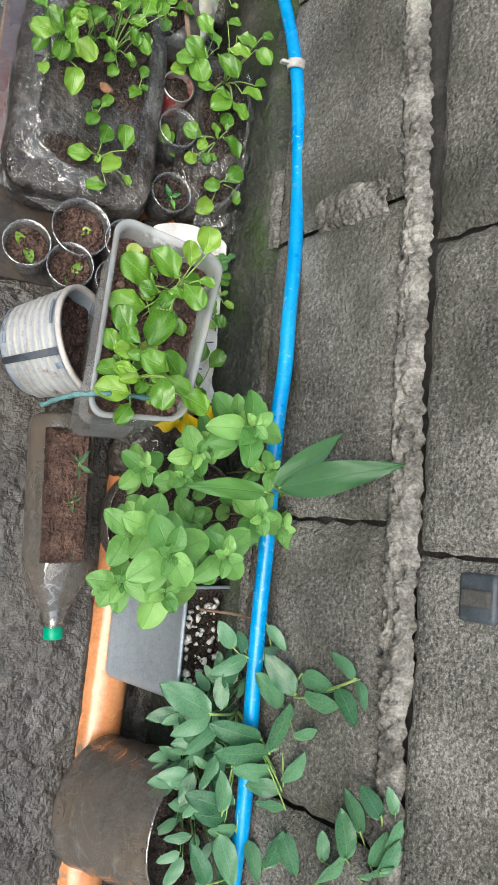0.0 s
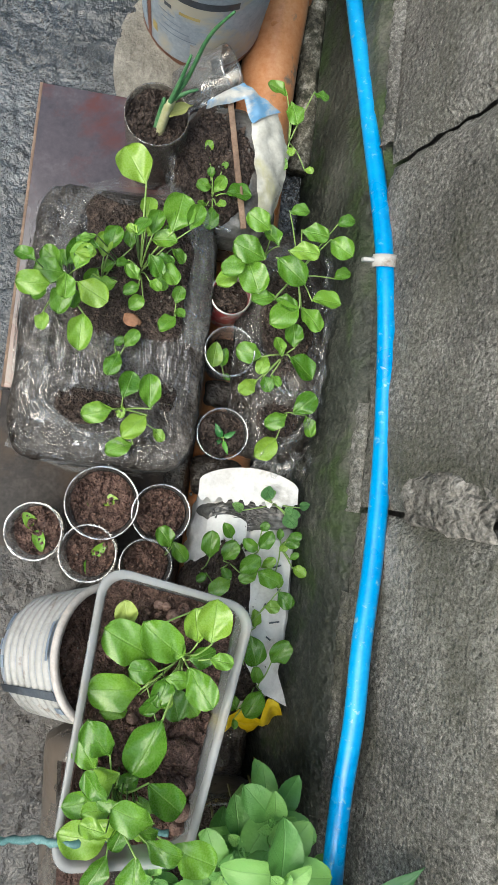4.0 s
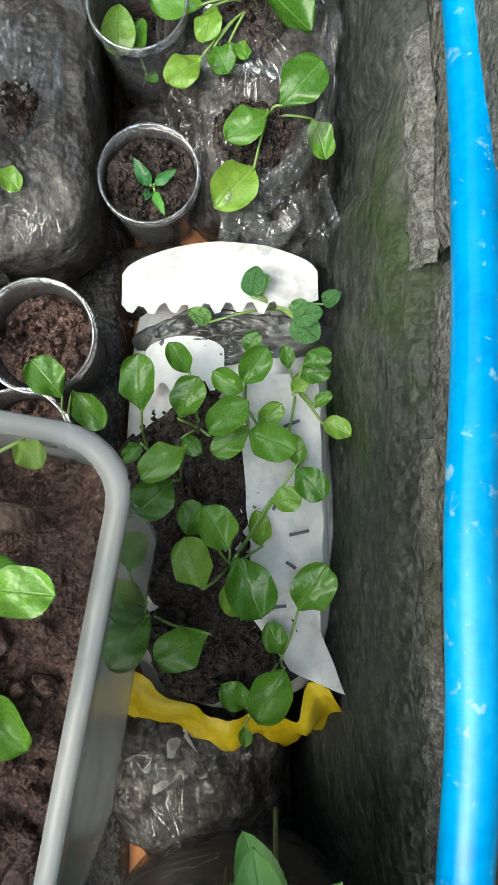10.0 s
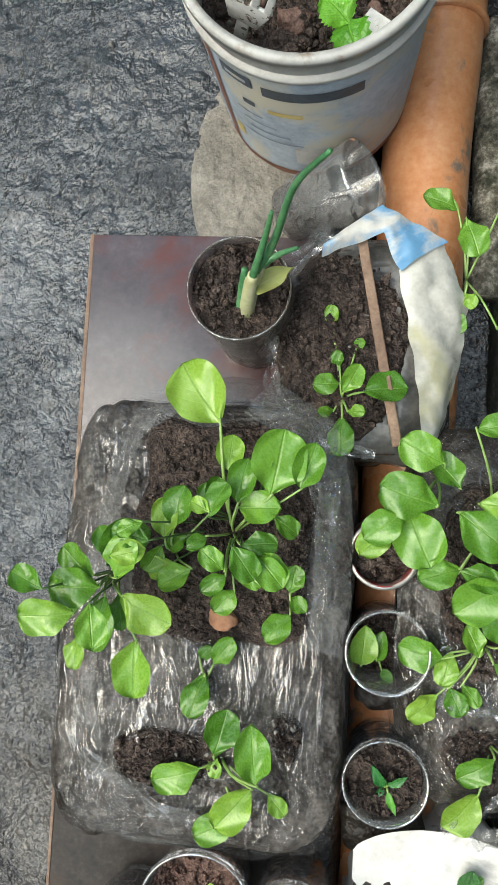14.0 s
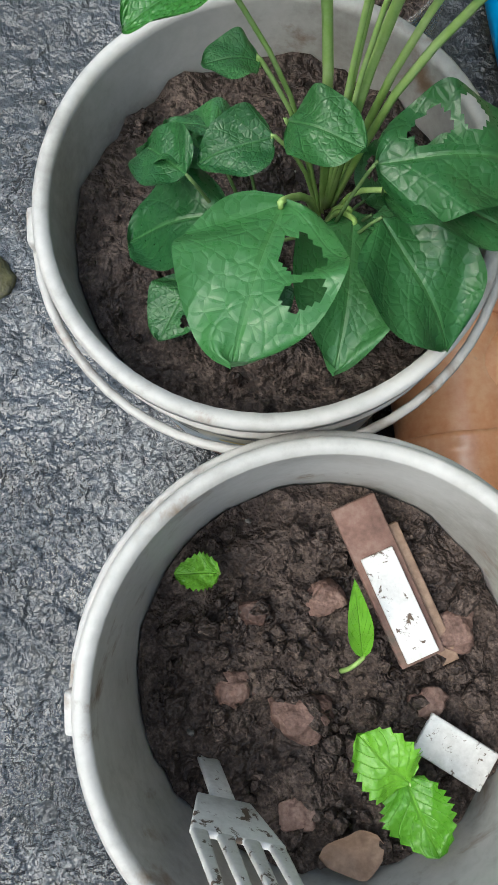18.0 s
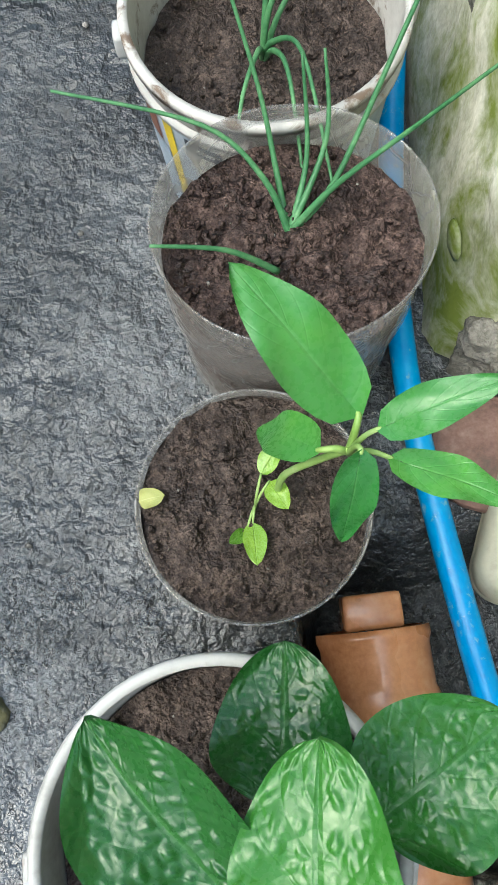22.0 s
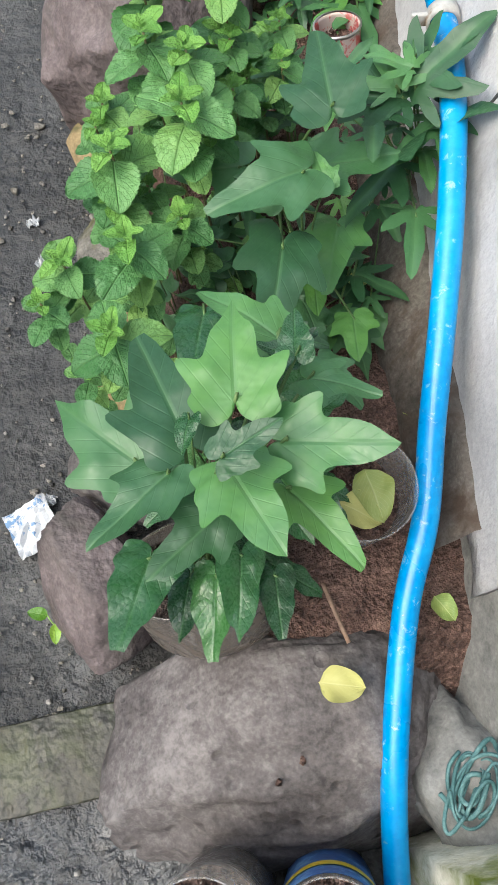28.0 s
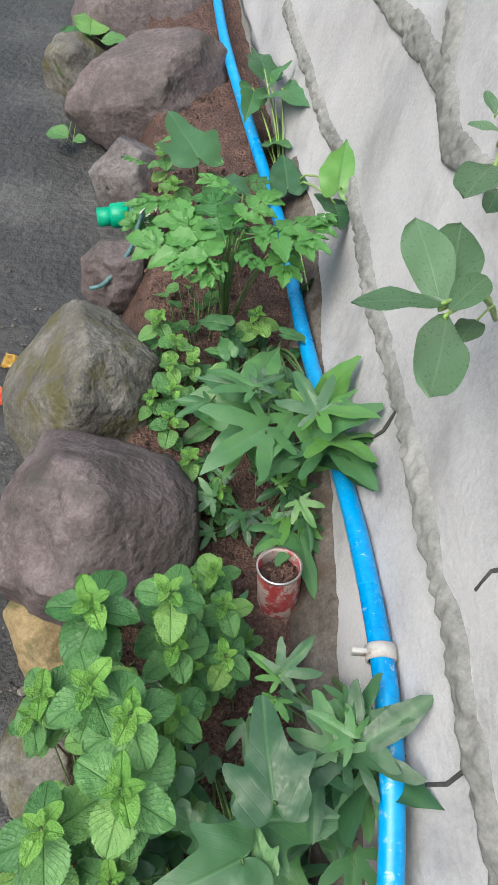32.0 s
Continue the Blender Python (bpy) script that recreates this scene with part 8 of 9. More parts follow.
grow('sweet_potato', 'young sweet potato shoots behind the stones', 'plant', 'sweet potatoes', L_HEART, (0.323, 3.188, 0.100), [
    (0.289, 3.093, 0.274, 0.339, 3.149, 0.280),
    (0.282, 3.093, 0.264, 0.217, 3.128, 0.270),
    (0.294, 3.083, 0.274, 0.340, 3.089, 0.280),
    (0.275, 3.090, 0.234, 0.188, 3.120, 0.240),
    (0.273, 3.045, 0.244, 0.209, 3.008, 0.250),
    (0.296, 3.016, 0.254, 0.330, 2.980, 0.260),
    (0.324, 3.009, 0.244, 0.267, 2.964, 0.250),
    (0.347, 3.004, 0.294, 0.402, 2.978, 0.360),
    (0.351, 3.015, 0.284, 0.333, 3.063, 0.290),
    (0.369, 2.972, 0.274, 0.378, 2.9, 0.31),
    (0.365, 2.981, 0.274, 0.389, 2.925, 0.330),
    (0.384, 3.074, 0.254, 0.414, 3.079, 0.320),
])
grow('sweet_potato', 'dark glossy sweet potato leaves along the wall', 'plant', 'sweet potatoes', L_STAR, (0.313, 2.653, 0.140), [
    (0.285, 2.629, 0.324, 0.343, 2.648, 0.370),
    (0.270, 2.632, 0.324, 0.261, 2.691, 0.330),
    (0.276, 2.628, 0.314, 0.208, 2.649, 0.320),
    (0.296, 2.623, 0.274, 0.326, 2.577, 0.340),
    (0.271, 2.619, 0.294, 0.234, 2.611, 0.300),
    (0.269, 2.612, 0.254, 0.204, 2.565, 0.260),
    (0.295, 2.615, 0.264, 0.291, 2.568, 0.270),
    (0.287, 2.650, 0.314, 0.306, 2.683, 0.320),
    (0.245, 2.727, 0.264, 0.286, 2.752, 0.270),
    (0.242, 2.724, 0.254, 0.219, 2.756, 0.260),
    (0.236, 2.706, 0.244, 0.214, 2.675, 0.250),
    (0.253, 2.597, 0.214, 0.262, 2.551, 0.220),
])
grow('sweet_potato', 'sweet potato leaf beside the mint in the bed', 'plant', 'sweet potatoes', L_LOBED, (0.173, 2.580, 0.140), [
    (0.170, 2.575, 0.294, 0.198, 2.618, 0.300),
    (0.153, 2.595, 0.264, 0.117, 2.620, 0.270),
    (0.189, 2.557, 0.314, 0.186, 2.590, 0.320),
    (0.085, 2.574, 0.254, 0.048, 2.593, 0.260),
    (0.160, 2.676, 0.194, 0.128, 2.649, 0.200),
])
grow('tomato_plant', 'young tomato plant with cut feathery leaves', 'plant', '', L_TOMATO, (0.292, 3.340, 0.100), [
    (0.275, 3.266, 0.324, 0.227, 3.429, 0.330),
    (0.279, 3.289, 0.314, 0.151, 3.376, 0.320),
    (0.293, 3.323, 0.294, 0.243, 3.264, 0.300),
    (0.299, 3.310, 0.314, 0.337, 3.261, 0.320),
    (0.309, 3.321, 0.324, 0.465, 3.352, 0.330),
    (0.321, 3.344, 0.324, 0.430, 3.269, 0.330),
    (0.293, 3.323, 0.324, 0.291, 3.461, 0.330),
    (0.308, 3.359, 0.314, 0.399, 3.431, 0.320),
    (0.273, 3.302, 0.304, 0.200, 3.295, 0.310),
    (0.382, 3.346, 0.294, 0.369, 3.255, 0.300),
    (0.416, 3.354, 0.314, 0.466, 3.352, 0.320),
    (0.342, 3.448, 0.294, 0.280, 3.507, 0.300),
])
grow('wilted_plant', 'wilting leafy plant with yellow stems against the wall', 'plant', '', L_HEART, (0.481, 3.722, 0.080), [
    (0.474, 3.895, 0.244, 0.481, 4.016, 0.250),
    (0.481, 3.872, 0.244, 0.510, 3.863, 0.280),
    (0.498, 3.847, 0.234, 0.511, 3.733, 0.290),
    (0.451, 3.890, 0.214, 0.422, 3.802, 0.220),
    (0.456, 3.601, 0.194, 0.467, 3.695, 0.200),
    (0.487, 3.425, 0.314, 0.516, 3.500, 0.350),
    (0.481, 3.426, 0.294, 0.468, 3.338, 0.310),
    (0.464, 3.822, 0.144, 0.485, 3.732, 0.210),
    (0.435, 3.362, 0.184, 0.424, 3.375, 0.130),
])
grow('sweet_potato', 'grey-green lobed leaf over the far stones', 'plant', 'sweet potatoes', L_LOBED, (0.314, 3.757, 0.100), [
    (0.295, 3.606, 0.274, 0.263, 3.722, 0.280),
    (0.293, 3.656, 0.264, 0.337, 3.598, 0.270),
    (0.334, 3.550, 0.254, 0.372, 3.505, 0.260),
    (0.328, 3.520, 0.254, 0.290, 3.459, 0.260),
    (0.281, 3.723, 0.234, 0.234, 3.712, 0.240),
])
grow('trailing_plant', 'grey-green fleshy leaves hanging in front of the white wall', 'plant', '', L_FLESHY, (0.457, 2.908, 0.550), [
    (0.356, 2.835, 0.654, 0.358, 2.909, 0.660),
    (0.372, 2.857, 0.634, 0.407, 2.927, 0.640),
    (0.356, 2.833, 0.654, 0.293, 2.845, 0.660),
    (0.357, 2.827, 0.654, 0.396, 2.856, 0.660),
    (0.355, 2.825, 0.654, 0.315, 2.751, 0.660),
    (0.400, 2.853, 0.614, 0.370, 2.823, 0.620),
])
grow('trailing_plant', 'grey-green fleshy leaves hanging from above the wall', 'plant', '', L_FLESHY, (0.516, 3.085, 0.600), [
    (0.436, 2.961, 0.694, 0.412, 2.970, 0.700),
    (0.423, 2.934, 0.694, 0.373, 2.881, 0.700),
    (0.441, 2.984, 0.694, 0.439, 3.005, 0.700),
    (0.442, 2.948, 0.654, 0.421, 2.919, 0.660),
])
grow('vine_plant', 'climbing vine with paired blue-green wet leaflets', 'plant', 'vines', L_BLUE, (0.152, -0.333, 0.200), [
    (0.086, -0.320, 0.264, 0.008, -0.280, 0.270),
    (0.090, -0.325, 0.254, 0.035, -0.354, 0.260),
    (0.104, -0.341, 0.244, 0.059, -0.381, 0.250),
    (0.163, -0.355, 0.274, 0.082, -0.336, 0.280),
    (0.178, -0.374, 0.274, 0.088, -0.369, 0.280),
    (0.185, -0.398, 0.284, 0.117, -0.393, 0.280),
    (0.186, -0.414, 0.304, 0.145, -0.420, 0.270),
    (0.187, -0.433, 0.314, 0.160, -0.444, 0.270),
    (0.120, -0.459, 0.254, 0.112, -0.401, 0.260),
    (0.120, -0.451, 0.254, 0.063, -0.432, 0.260),
    (0.130, -0.471, 0.244, 0.080, -0.461, 0.250),
    (0.149, -0.487, 0.244, 0.103, -0.486, 0.250),
])
grow('vine_plant', 'climbing vine with paired blue-green wet leaflets', 'plant', 'vines', L_BLUE, (0.205, -0.300, 0.200), [
    (0.178, -0.374, 0.274, 0.188, -0.305, 0.320),
    (0.189, -0.407, 0.304, 0.197, -0.359, 0.350),
    (0.185, -0.306, 0.294, 0.141, -0.258, 0.290),
    (0.191, -0.282, 0.314, 0.145, -0.231, 0.300),
    (0.146, -0.242, 0.264, 0.178, -0.226, 0.270),
    (0.158, -0.194, 0.274, 0.180, -0.224, 0.290),
    (0.193, -0.253, 0.324, 0.211, -0.261, 0.380),
    (0.195, -0.283, 0.334, 0.209, -0.279, 0.390),
    (0.218, -0.239, 0.424, 0.204, -0.206, 0.380),
    (0.212, -0.256, 0.394, 0.220, -0.290, 0.430),
    (0.222, -0.239, 0.424, 0.223, -0.268, 0.450),
    (0.135, -0.242, 0.264, 0.081, -0.269, 0.270),
    (0.112, -0.230, 0.264, 0.083, -0.192, 0.270),
    (0.134, -0.236, 0.254, 0.115, -0.205, 0.260),
    (0.191, -0.340, 0.324, 0.201, -0.319, 0.360),
])
grow('vine_plant', 'climbing vine with long leaflets at the wall foot', 'plant', 'vines', L_BLUE, (0.209, -0.558, 0.180), [
    (0.119, -0.489, 0.254, 0.140, -0.552, 0.260),
    (0.108, -0.554, 0.254, 0.076, -0.498, 0.260),
    (0.191, -0.471, 0.304, 0.198, -0.511, 0.340),
    (0.168, -0.504, 0.244, 0.178, -0.547, 0.270),
    (0.179, -0.526, 0.284, 0.188, -0.472, 0.310),
    (0.149, -0.554, 0.214, 0.166, -0.517, 0.230),
])
grow('vine_plant', 'vine leaflets spreading up the block wall', 'plant', 'vines', L_BLUE, (0.369, -0.580, 0.200), [
    (0.229, -0.421, 0.444, 0.221, -0.372, 0.420),
    (0.233, -0.390, 0.484, 0.220, -0.359, 0.440),
    (0.242, -0.380, 0.494, 0.233, -0.349, 0.490),
    (0.209, -0.474, 0.394, 0.209, -0.438, 0.380),
    (0.223, -0.459, 0.424, 0.217, -0.400, 0.420),
    (0.228, -0.448, 0.474, 0.238, -0.404, 0.490),
    (0.237, -0.421, 0.494, 0.240, -0.380, 0.510),
    (0.204, -0.504, 0.384, 0.220, -0.456, 0.430),
    (0.226, -0.470, 0.454, 0.242, -0.441, 0.500),
    (0.234, -0.450, 0.484, 0.242, -0.409, 0.510),
])
grow('gutter_weed', 'small round-leaved weed on the lane edge', 'plant', 'lane weeds', L_OVAL, (-0.172, 2.296, 0.000), [
    (-0.178, 2.311, 0.024, -0.196, 2.318, 0.030),
    (-0.169, 2.309, 0.024, -0.159, 2.318, 0.030),
    (-0.170, 2.300, 0.024, -0.170, 2.279, 0.030),
    (-0.147, 2.283, 0.014, -0.136, 2.278, 0.020),
    (-0.149, 2.287, 0.014, -0.151, 2.275, 0.020),
    (-0.131, 2.262, 0.014, -0.132, 2.250, 0.020),
])
grow('gutter_weed', 'bright green weed tuft between the stones', 'plant', 'lane weeds', L_MINT, (0.142, 4.511, 0.020), [
    (0.131, 4.389, 0.094, 0.091, 4.453, 0.100),
    (0.146, 4.394, 0.104, 0.162, 4.496, 0.110),
    (0.172, 4.383, 0.094, 0.230, 4.377, 0.100),
    (0.127, 4.374, 0.074, 0.061, 4.344, 0.080),
    (0.140, 4.393, 0.064, 0.148, 4.298, 0.070),
    (0.097, 4.371, 0.064, 0.068, 4.309, 0.070),
    (0.183, 4.439, 0.094, 0.209, 4.482, 0.100),
    (0.064, 4.064, 0.044, 0.016, 4.095, 0.050),
    (0.076, 4.051, 0.044, 0.100, 4.027, 0.050),
])
for spot in [
    (0.066, 0.076, 0.378, 0.041, 0, 0.14),
    (-0.036, -0.096, 0.40, 0.041, 25, 0.14),
    (0.052, -0.096, 0.355, 0.034, 40, 0.14),
    (-0.05, -0.068, 0.355, 0.034, 70, 0.14),
    (0.123, 0.028, 0.320, 0.021, 0, 0.14),
    (0.022, 0.042, 0.290, 0.029, 30, 0.14),
    (0.116, -0.039, 0.310, 0.034, 60, 0.14),
    (0.009, 0.007, 0.270, 0.025, 15, 0.14),
    (-0.009, -0.153, 0.290, 0.039, 80, 0.14),
    (-0.061, -0.147, 0.260, 0.031, 10, 0.14),
    (-0.044, 0.014, 0.250, 0.030, 50, 0.14),
    (0.038, -0.055, 0.240, 0.029, 20, 0.14),
    (0.071, 0.098, 0.300, 0.036, 60, 0.14),
    (0.042, 0.064, 0.270, 0.029, 20, 0.14),
]:
    mint_shoot(*spot, L_SOFTMINT, L_SOFTMINT)
for spot in [
    (0.170, -0.052, 0.270, 0.028, 30, 0.14),
    (-0.060, -0.077, 0.290, 0.032, 60, 0.14),
    (0.020, -0.101, 0.310, 0.037, 35, 0.14),
]:
    mint_shoot(*spot, L_SOFTMINT, L_SOFTMINT)
for spot in [
    (0.018, 2.532, 0.330, 0.034, 40, 0.10),
    (0.018, 2.616, 0.340, 0.038, 10, 0.10),
    (0.072, 2.794, 0.350, 0.043, 60, 0.12),
    (0.098, 2.685, 0.360, 0.037, 20, 0.12),
    (0.065, 2.685, 0.310, 0.032, 70, 0.12),
    (-0.052, 2.572, 0.270, 0.031, 0, 0.05),
    (-0.078, 2.539, 0.260, 0.024, 50, 0.04),
    (-0.006, 2.450, 0.330, 0.032, 15, 0.08),
    (0.008, 2.520, 0.280, 0.023, 80, 0.08),
    (0.105, 2.648, 0.300, 0.025, 30, 0.12),
    (0.145, 2.794, 0.350, 0.031, 75, 0.12),
    (0.200, 2.804, 0.270, 0.024, 10, 0.12),
    (0.191, 2.751, 0.270, 0.025, 45, 0.12),
    (0.063, 2.574, 0.290, 0.027, 60, 0.12),
]:
    mint_shoot(*spot)
for spot in [
    (0.143, 2.759, 0.300, 0.028, 15, 0.12),
    (0.008, 2.747, 0.270, 0.034, 35, 0.10),
    (-0.053, 2.475, 0.240, 0.021, 65, 0.03),
    (0.154, 2.749, 0.260, 0.026, 30, 0.12),
    (0.168, 2.745, 0.220, 0.022, 10, 0.12),
    (0.069, 2.585, 0.220, 0.019, 50, 0.10),
    (0.038, 2.627, 0.280, 0.026, 20, 0.10),
]:
    mint_shoot(*spot)
for spot in [
    (0.186, 3.303, 0.200, 0.029, 10, 0.10),
    (0.205, 3.253, 0.200, 0.025, 60, 0.10),
    (0.191, 3.210, 0.200, 0.024, 20, 0.10),
    (0.229, 3.227, 0.180, 0.022, 0, 0.10),
    (0.191, 3.162, 0.200, 0.025, 45, 0.10),
    (0.178, 3.127, 0.180, 0.024, 80, 0.10),
    (0.158, 3.177, 0.170, 0.024, 30, 0.10),
    (0.335, 3.284, 0.200, 0.031, 10, 0.10),
    (0.196, 3.057, 0.180, 0.027, 0, 0.10),
    (0.225, 3.001, 0.180, 0.025, 50, 0.10),
    (0.239, 2.966, 0.150, 0.016, 15, 0.10),
    (0.200, 2.875, 0.200, 0.029, 20, 0.10),
    (0.172, 2.869, 0.200, 0.019, 70, 0.10),
    (0.203, 2.813, 0.220, 0.028, 50, 0.10),
]:
    mint_shoot(*spot)
for spot in [
    (0.225, 2.794, 0.190, 0.017, 0, 0.10),
    (0.140, 2.794, 0.280, 0.038, 30, 0.10),
    (0.252, 3.596, 0.220, 0.033, 40, 0.08),
    (0.249, 3.728, 0.200, 0.031, 10, 0.08),
    (0.249, 3.504, 0.220, 0.028, 60, 0.08),
    (0.066, 2.716, 0.360, 0.038, 10, 0.10),
    (0.085, 2.629, 0.360, 0.039, 50, 0.10),
    (0.134, 2.696, 0.300, 0.027, 30, 0.10),
    (-0.004, 2.730, 0.260, 0.025, 10, 0.05),
    (0.010, 2.597, 0.300, 0.032, 40, 0.05),
    (0.019, 2.645, 0.260, 0.022, 20, 0.06),
    (0.118, 2.663, 0.280, 0.026, 80, 0.10),
]:
    mint_shoot(*spot)

# ---- spring onions ----
onion(-0.018, 1.874, 0.145, [
    [(-0.011, 1.900, 0.190), (0.002, 1.936, 0.270), (0.012, 1.971, 0.330)],
    [(-0.008, 1.883, 0.190), (0.044, 1.917, 0.260), (0.090, 1.946, 0.340)],
    [(-0.002, 1.889, 0.170), (0.033, 1.913, 0.210), (0.049, 1.925, 0.230)],
    [(-0.012, 1.861, 0.170), (0.004, 1.823, 0.200), (0.012, 1.723, 0.190)],
    [(-0.011, 1.853, 0.170), (-0.006, 1.810, 0.190), (-0.005, 1.719, 0.170)],
    [(-0.023, 1.855, 0.170), (-0.039, 1.812, 0.180), (-0.049, 1.774, 0.170)],
], 'spring onion with thin arching green blades in the dirty pail', 0.0029)
onion(-0.02, 1.704, 0.18, [
    [(0.011, 1.721, 0.200), (0.053, 1.770, 0.270), (0.096, 1.815, 0.360)],
    [(0.009, 1.712, 0.21), (0.050, 1.712, 0.260), (0.085, 1.698, 0.330)],
    [(-0.034, 1.73, 0.200), (-0.07, 1.756, 0.226), (-0.158, 1.774, 0.25)],
    [(-0.024, 1.737, 0.190), (-0.032, 1.778, 0.230), (-0.052, 1.835, 0.290)],
    [(-0.004, 1.742, 0.200), (-0.004, 1.780, 0.250)],
    [(0.009, 1.747, 0.210), (0.010, 1.781, 0.250)],
], 'spring onion with long drooping blades in the wide bottle', 0.0027)
ob_ = thing("spring_onion", -0.032, 1.671, 0.19, "single green onion leaf leaning over the wide bottle's rim", "plant", "spring onions")
part("blade", tube([(0, 0, -0.006), (-0.032, 0.003, 0.025), (-0.077, 0.001, 0.045)], 0.0026, 8, 6, 0.4), M_ONION, ob_)
onion(-0.132, 0.876, 0.138, [
    [(-0.126, 0.889, 0.170), (-0.105, 0.903, 0.220), (-0.087, 0.908, 0.300), (-0.066, 0.901, 0.360)],
    [(-0.123, 0.889, 0.180), (-0.110, 0.901, 0.230), (-0.103, 0.909, 0.260)],
    [(-0.120, 0.898, 0.170), (-0.106, 0.907, 0.180), (-0.090, 0.910, 0.190)],
], 'spring onion with a thick white base in a bottle pot', 0.0042, True)
onion(-0.136, 0.878, 0.138, [
    [(-0.132, 0.889, 0.160), (-0.129, 0.897, 0.180)],
], 'short pale onion stump beside the green blades', 0.006)

sheath = thing("withered_onion_leaf", -0.126, 0.886, 0.16, "yellow withered onion leaf folded over the pot's soil", "leaf")
put_leaf([leaf_mesh("leaf", M_YLEAF, 0.5, "lance", 0.5, 0.4, 0.08, seed=7)], sheath, (0, 0, 0), (0.028, 0.016, 0.014), name="blade")

# ---- small litter and fallen leaves ----
Y_LEAVES = [leaf_mesh("leaf", M_YLEAF, 0.75, "oval", 0.5, 0.1, 0.06, seed=i) for i in range(2)]
for x, y, z, dx, dy, lab in [(0.024, 1.985, 0.192, 0.036, -0.012, "yellow-green fallen leaf on the pot's soil"), (0.092, 2.178, 0.16, 0.038, -0.012, "yellow-edged fallen leaf on the soil"),
                             (0.21, 2.23, 0.14, 0.012, -0.025, "small yellow-green leaf against the wall"), (-0.142, 1.535, 0.15, 0.018, 0.002, "small dried white leaf in the pot"),
                             (0.215, 2.565, 0.15, 0.02, -0.012, "yellow spotted leaf in the bed"), (0.235, 2.42, 0.13, 0.02, -0.02, "yellow-green weed leaf in the bed"),
                             (0.14, 2.31, 0.225, 0.03, -0.026, "withered pale leaf in the clear pot"), (0.168, 2.33, 0.23, 0.004, -0.045, "withered straw-coloured leaf in the clear pot")]:
    f = thing("fallen_leaf", x, y, z, lab, "leaf", "fallen leaves")
    put_leaf(Y_LEAVES, f, (0, 0, 0), (dx, dy, 0.004), name="blade")
M_PAPER = surface("crumpled_paper", (0.36, 0.36, 0.36), (0.5, 0.51, 0.52), (0.6, 0.61, 0.62), 30, 80, (0.5, 0.7), 0.5, 0.002, stain=(0.15, 0.25, 0.4), stain_scale=60, stain_at=(0.58, 0.62))
M_PACKET = surface("red_packet", (0.5, 0.04, 0.02), (0.65, 0.1, 0.03), (0.7, 0.4, 0.08), 60, 90, (0.25, 0.4), 0.4, 0.002, stain=(0.7, 0.68, 0.65), stain_scale=90, stain_at=(0.55, 0.6))
M_PAPER2 = surface("grey_foil", (0.2, 0.19, 0.17), (0.34, 0.33, 0.3), (0.5, 0.49, 0.46), 30, 80, (0.25, 0.45), 0.5, 0.002)
M_GOLD = surface("gold_packet", (0.25, 0.14, 0.02), (0.4, 0.25, 0.05), (0.55, 0.42, 0.15), 60, 90, (0.2, 0.4), 0.4, 0.002)


def scrap(name, x, y, z, sx, sy, material, label, seed, turn=0):
    bm = bmesh.new()
    n = 9
    g = [[bm.verts.new((sx * (i / n - 0.5), sy * (j / n - 0.5), 0.008 + 0.011 * noise.noise(Vector((i * 0.6, j * 0.6, seed))))) for i in range(n + 1)] for j in range(n + 1)]
    for a, b in zip(g, g[1:]):
        for i in range(n):
            bm.faces.new((a[i], a[i + 1], b[i + 1], b[i]))
    e = bmesh.ops.extrude_face_region(bm, geom=bm.faces[:])
    bmesh.ops.translate(bm, verts=[v for v in e["geom"] if isinstance(v, bmesh.types.BMVert)], vec=(0, 0, -0.0012))
    t = thing(name, x, y, z, label, "litter", "litter on the lane", turn=(0, 0, turn))
    part("sheet", bm, material, t, smooth=False)


scrap("paper_scrap", -0.19, 2.42, 0.0, 0.055, 0.06, M_PAPER, "crumpled white printed paper on the lane", 3, 20)
scrap("snack_packet", -0.085, 3.36, 0.0, 0.045, 0.035, M_PACKET, "crumpled red and white snack packet", 5, 30)
scrap("snack_packet", -0.06, 3.43, 0.0, 0.06, 0.03, M_GOLD, "crumpled gold foil packet", 7, -20)
for i, (x, y) in enumerate([(-0.152, 2.857), (-0.146, 2.788), (-0.13, 3.36), (-0.1, 3.38), (-0.17, 2.45)]):
    scrap("paper_chip", x, y, -0.004, 0.018, 0.012, M_PAPER, "tiny white scrap on the lane", 11 + i, 40 * i)

bt = thing("shampoo_bottle", 0.15, 3.69, 0.1, "green-capped white and green plastic bottle lying on stones", "bottle", turn=(0, 90, 0))
part("body", lathe([(0.001, 0.02), (0.022, 0.021), (0.024, 0.03), (0.023, 0.11), (0.02, 0.12), (0.001, 0.122)], 28), M_BOTTLEGREEN, bt)
part("label", lathe([(0.0245, 0.035), (0.0248, 0.06), (0.0245, 0.075)], 28), M_WHITE, bt, "white label band")
part("neck", lathe([(0.0215, 0.02), (0.0235, 0.018), (0.0235, -0.012), (0.019, -0.016)], 28), M_GREENCAP, bt)
part("cap", lathe([(0.017, -0.015), (0.018, -0.018), (0.018, -0.04), (0.001, -0.041)], 28), M_GREENCAP, bt, "green screw cap")
tn = thing("twine", 0.14, 3.6, 0.1, "grey-green twine hanging over the stones", "twine")
part("strand", tube([(0.08, 0.03, 0.07), (0.05, 0.0, 0.06), (0.02, -0.04, 0.02), (-0.03, -0.07, -0.02), (-0.06, -0.07, -0.03)], 0.004, 8, 5), M_TEAL, tn)
kn = thing("twine", 0.198, 2.085, 0.125, "knotted teal plastic twine at the wall's foot", "twine")
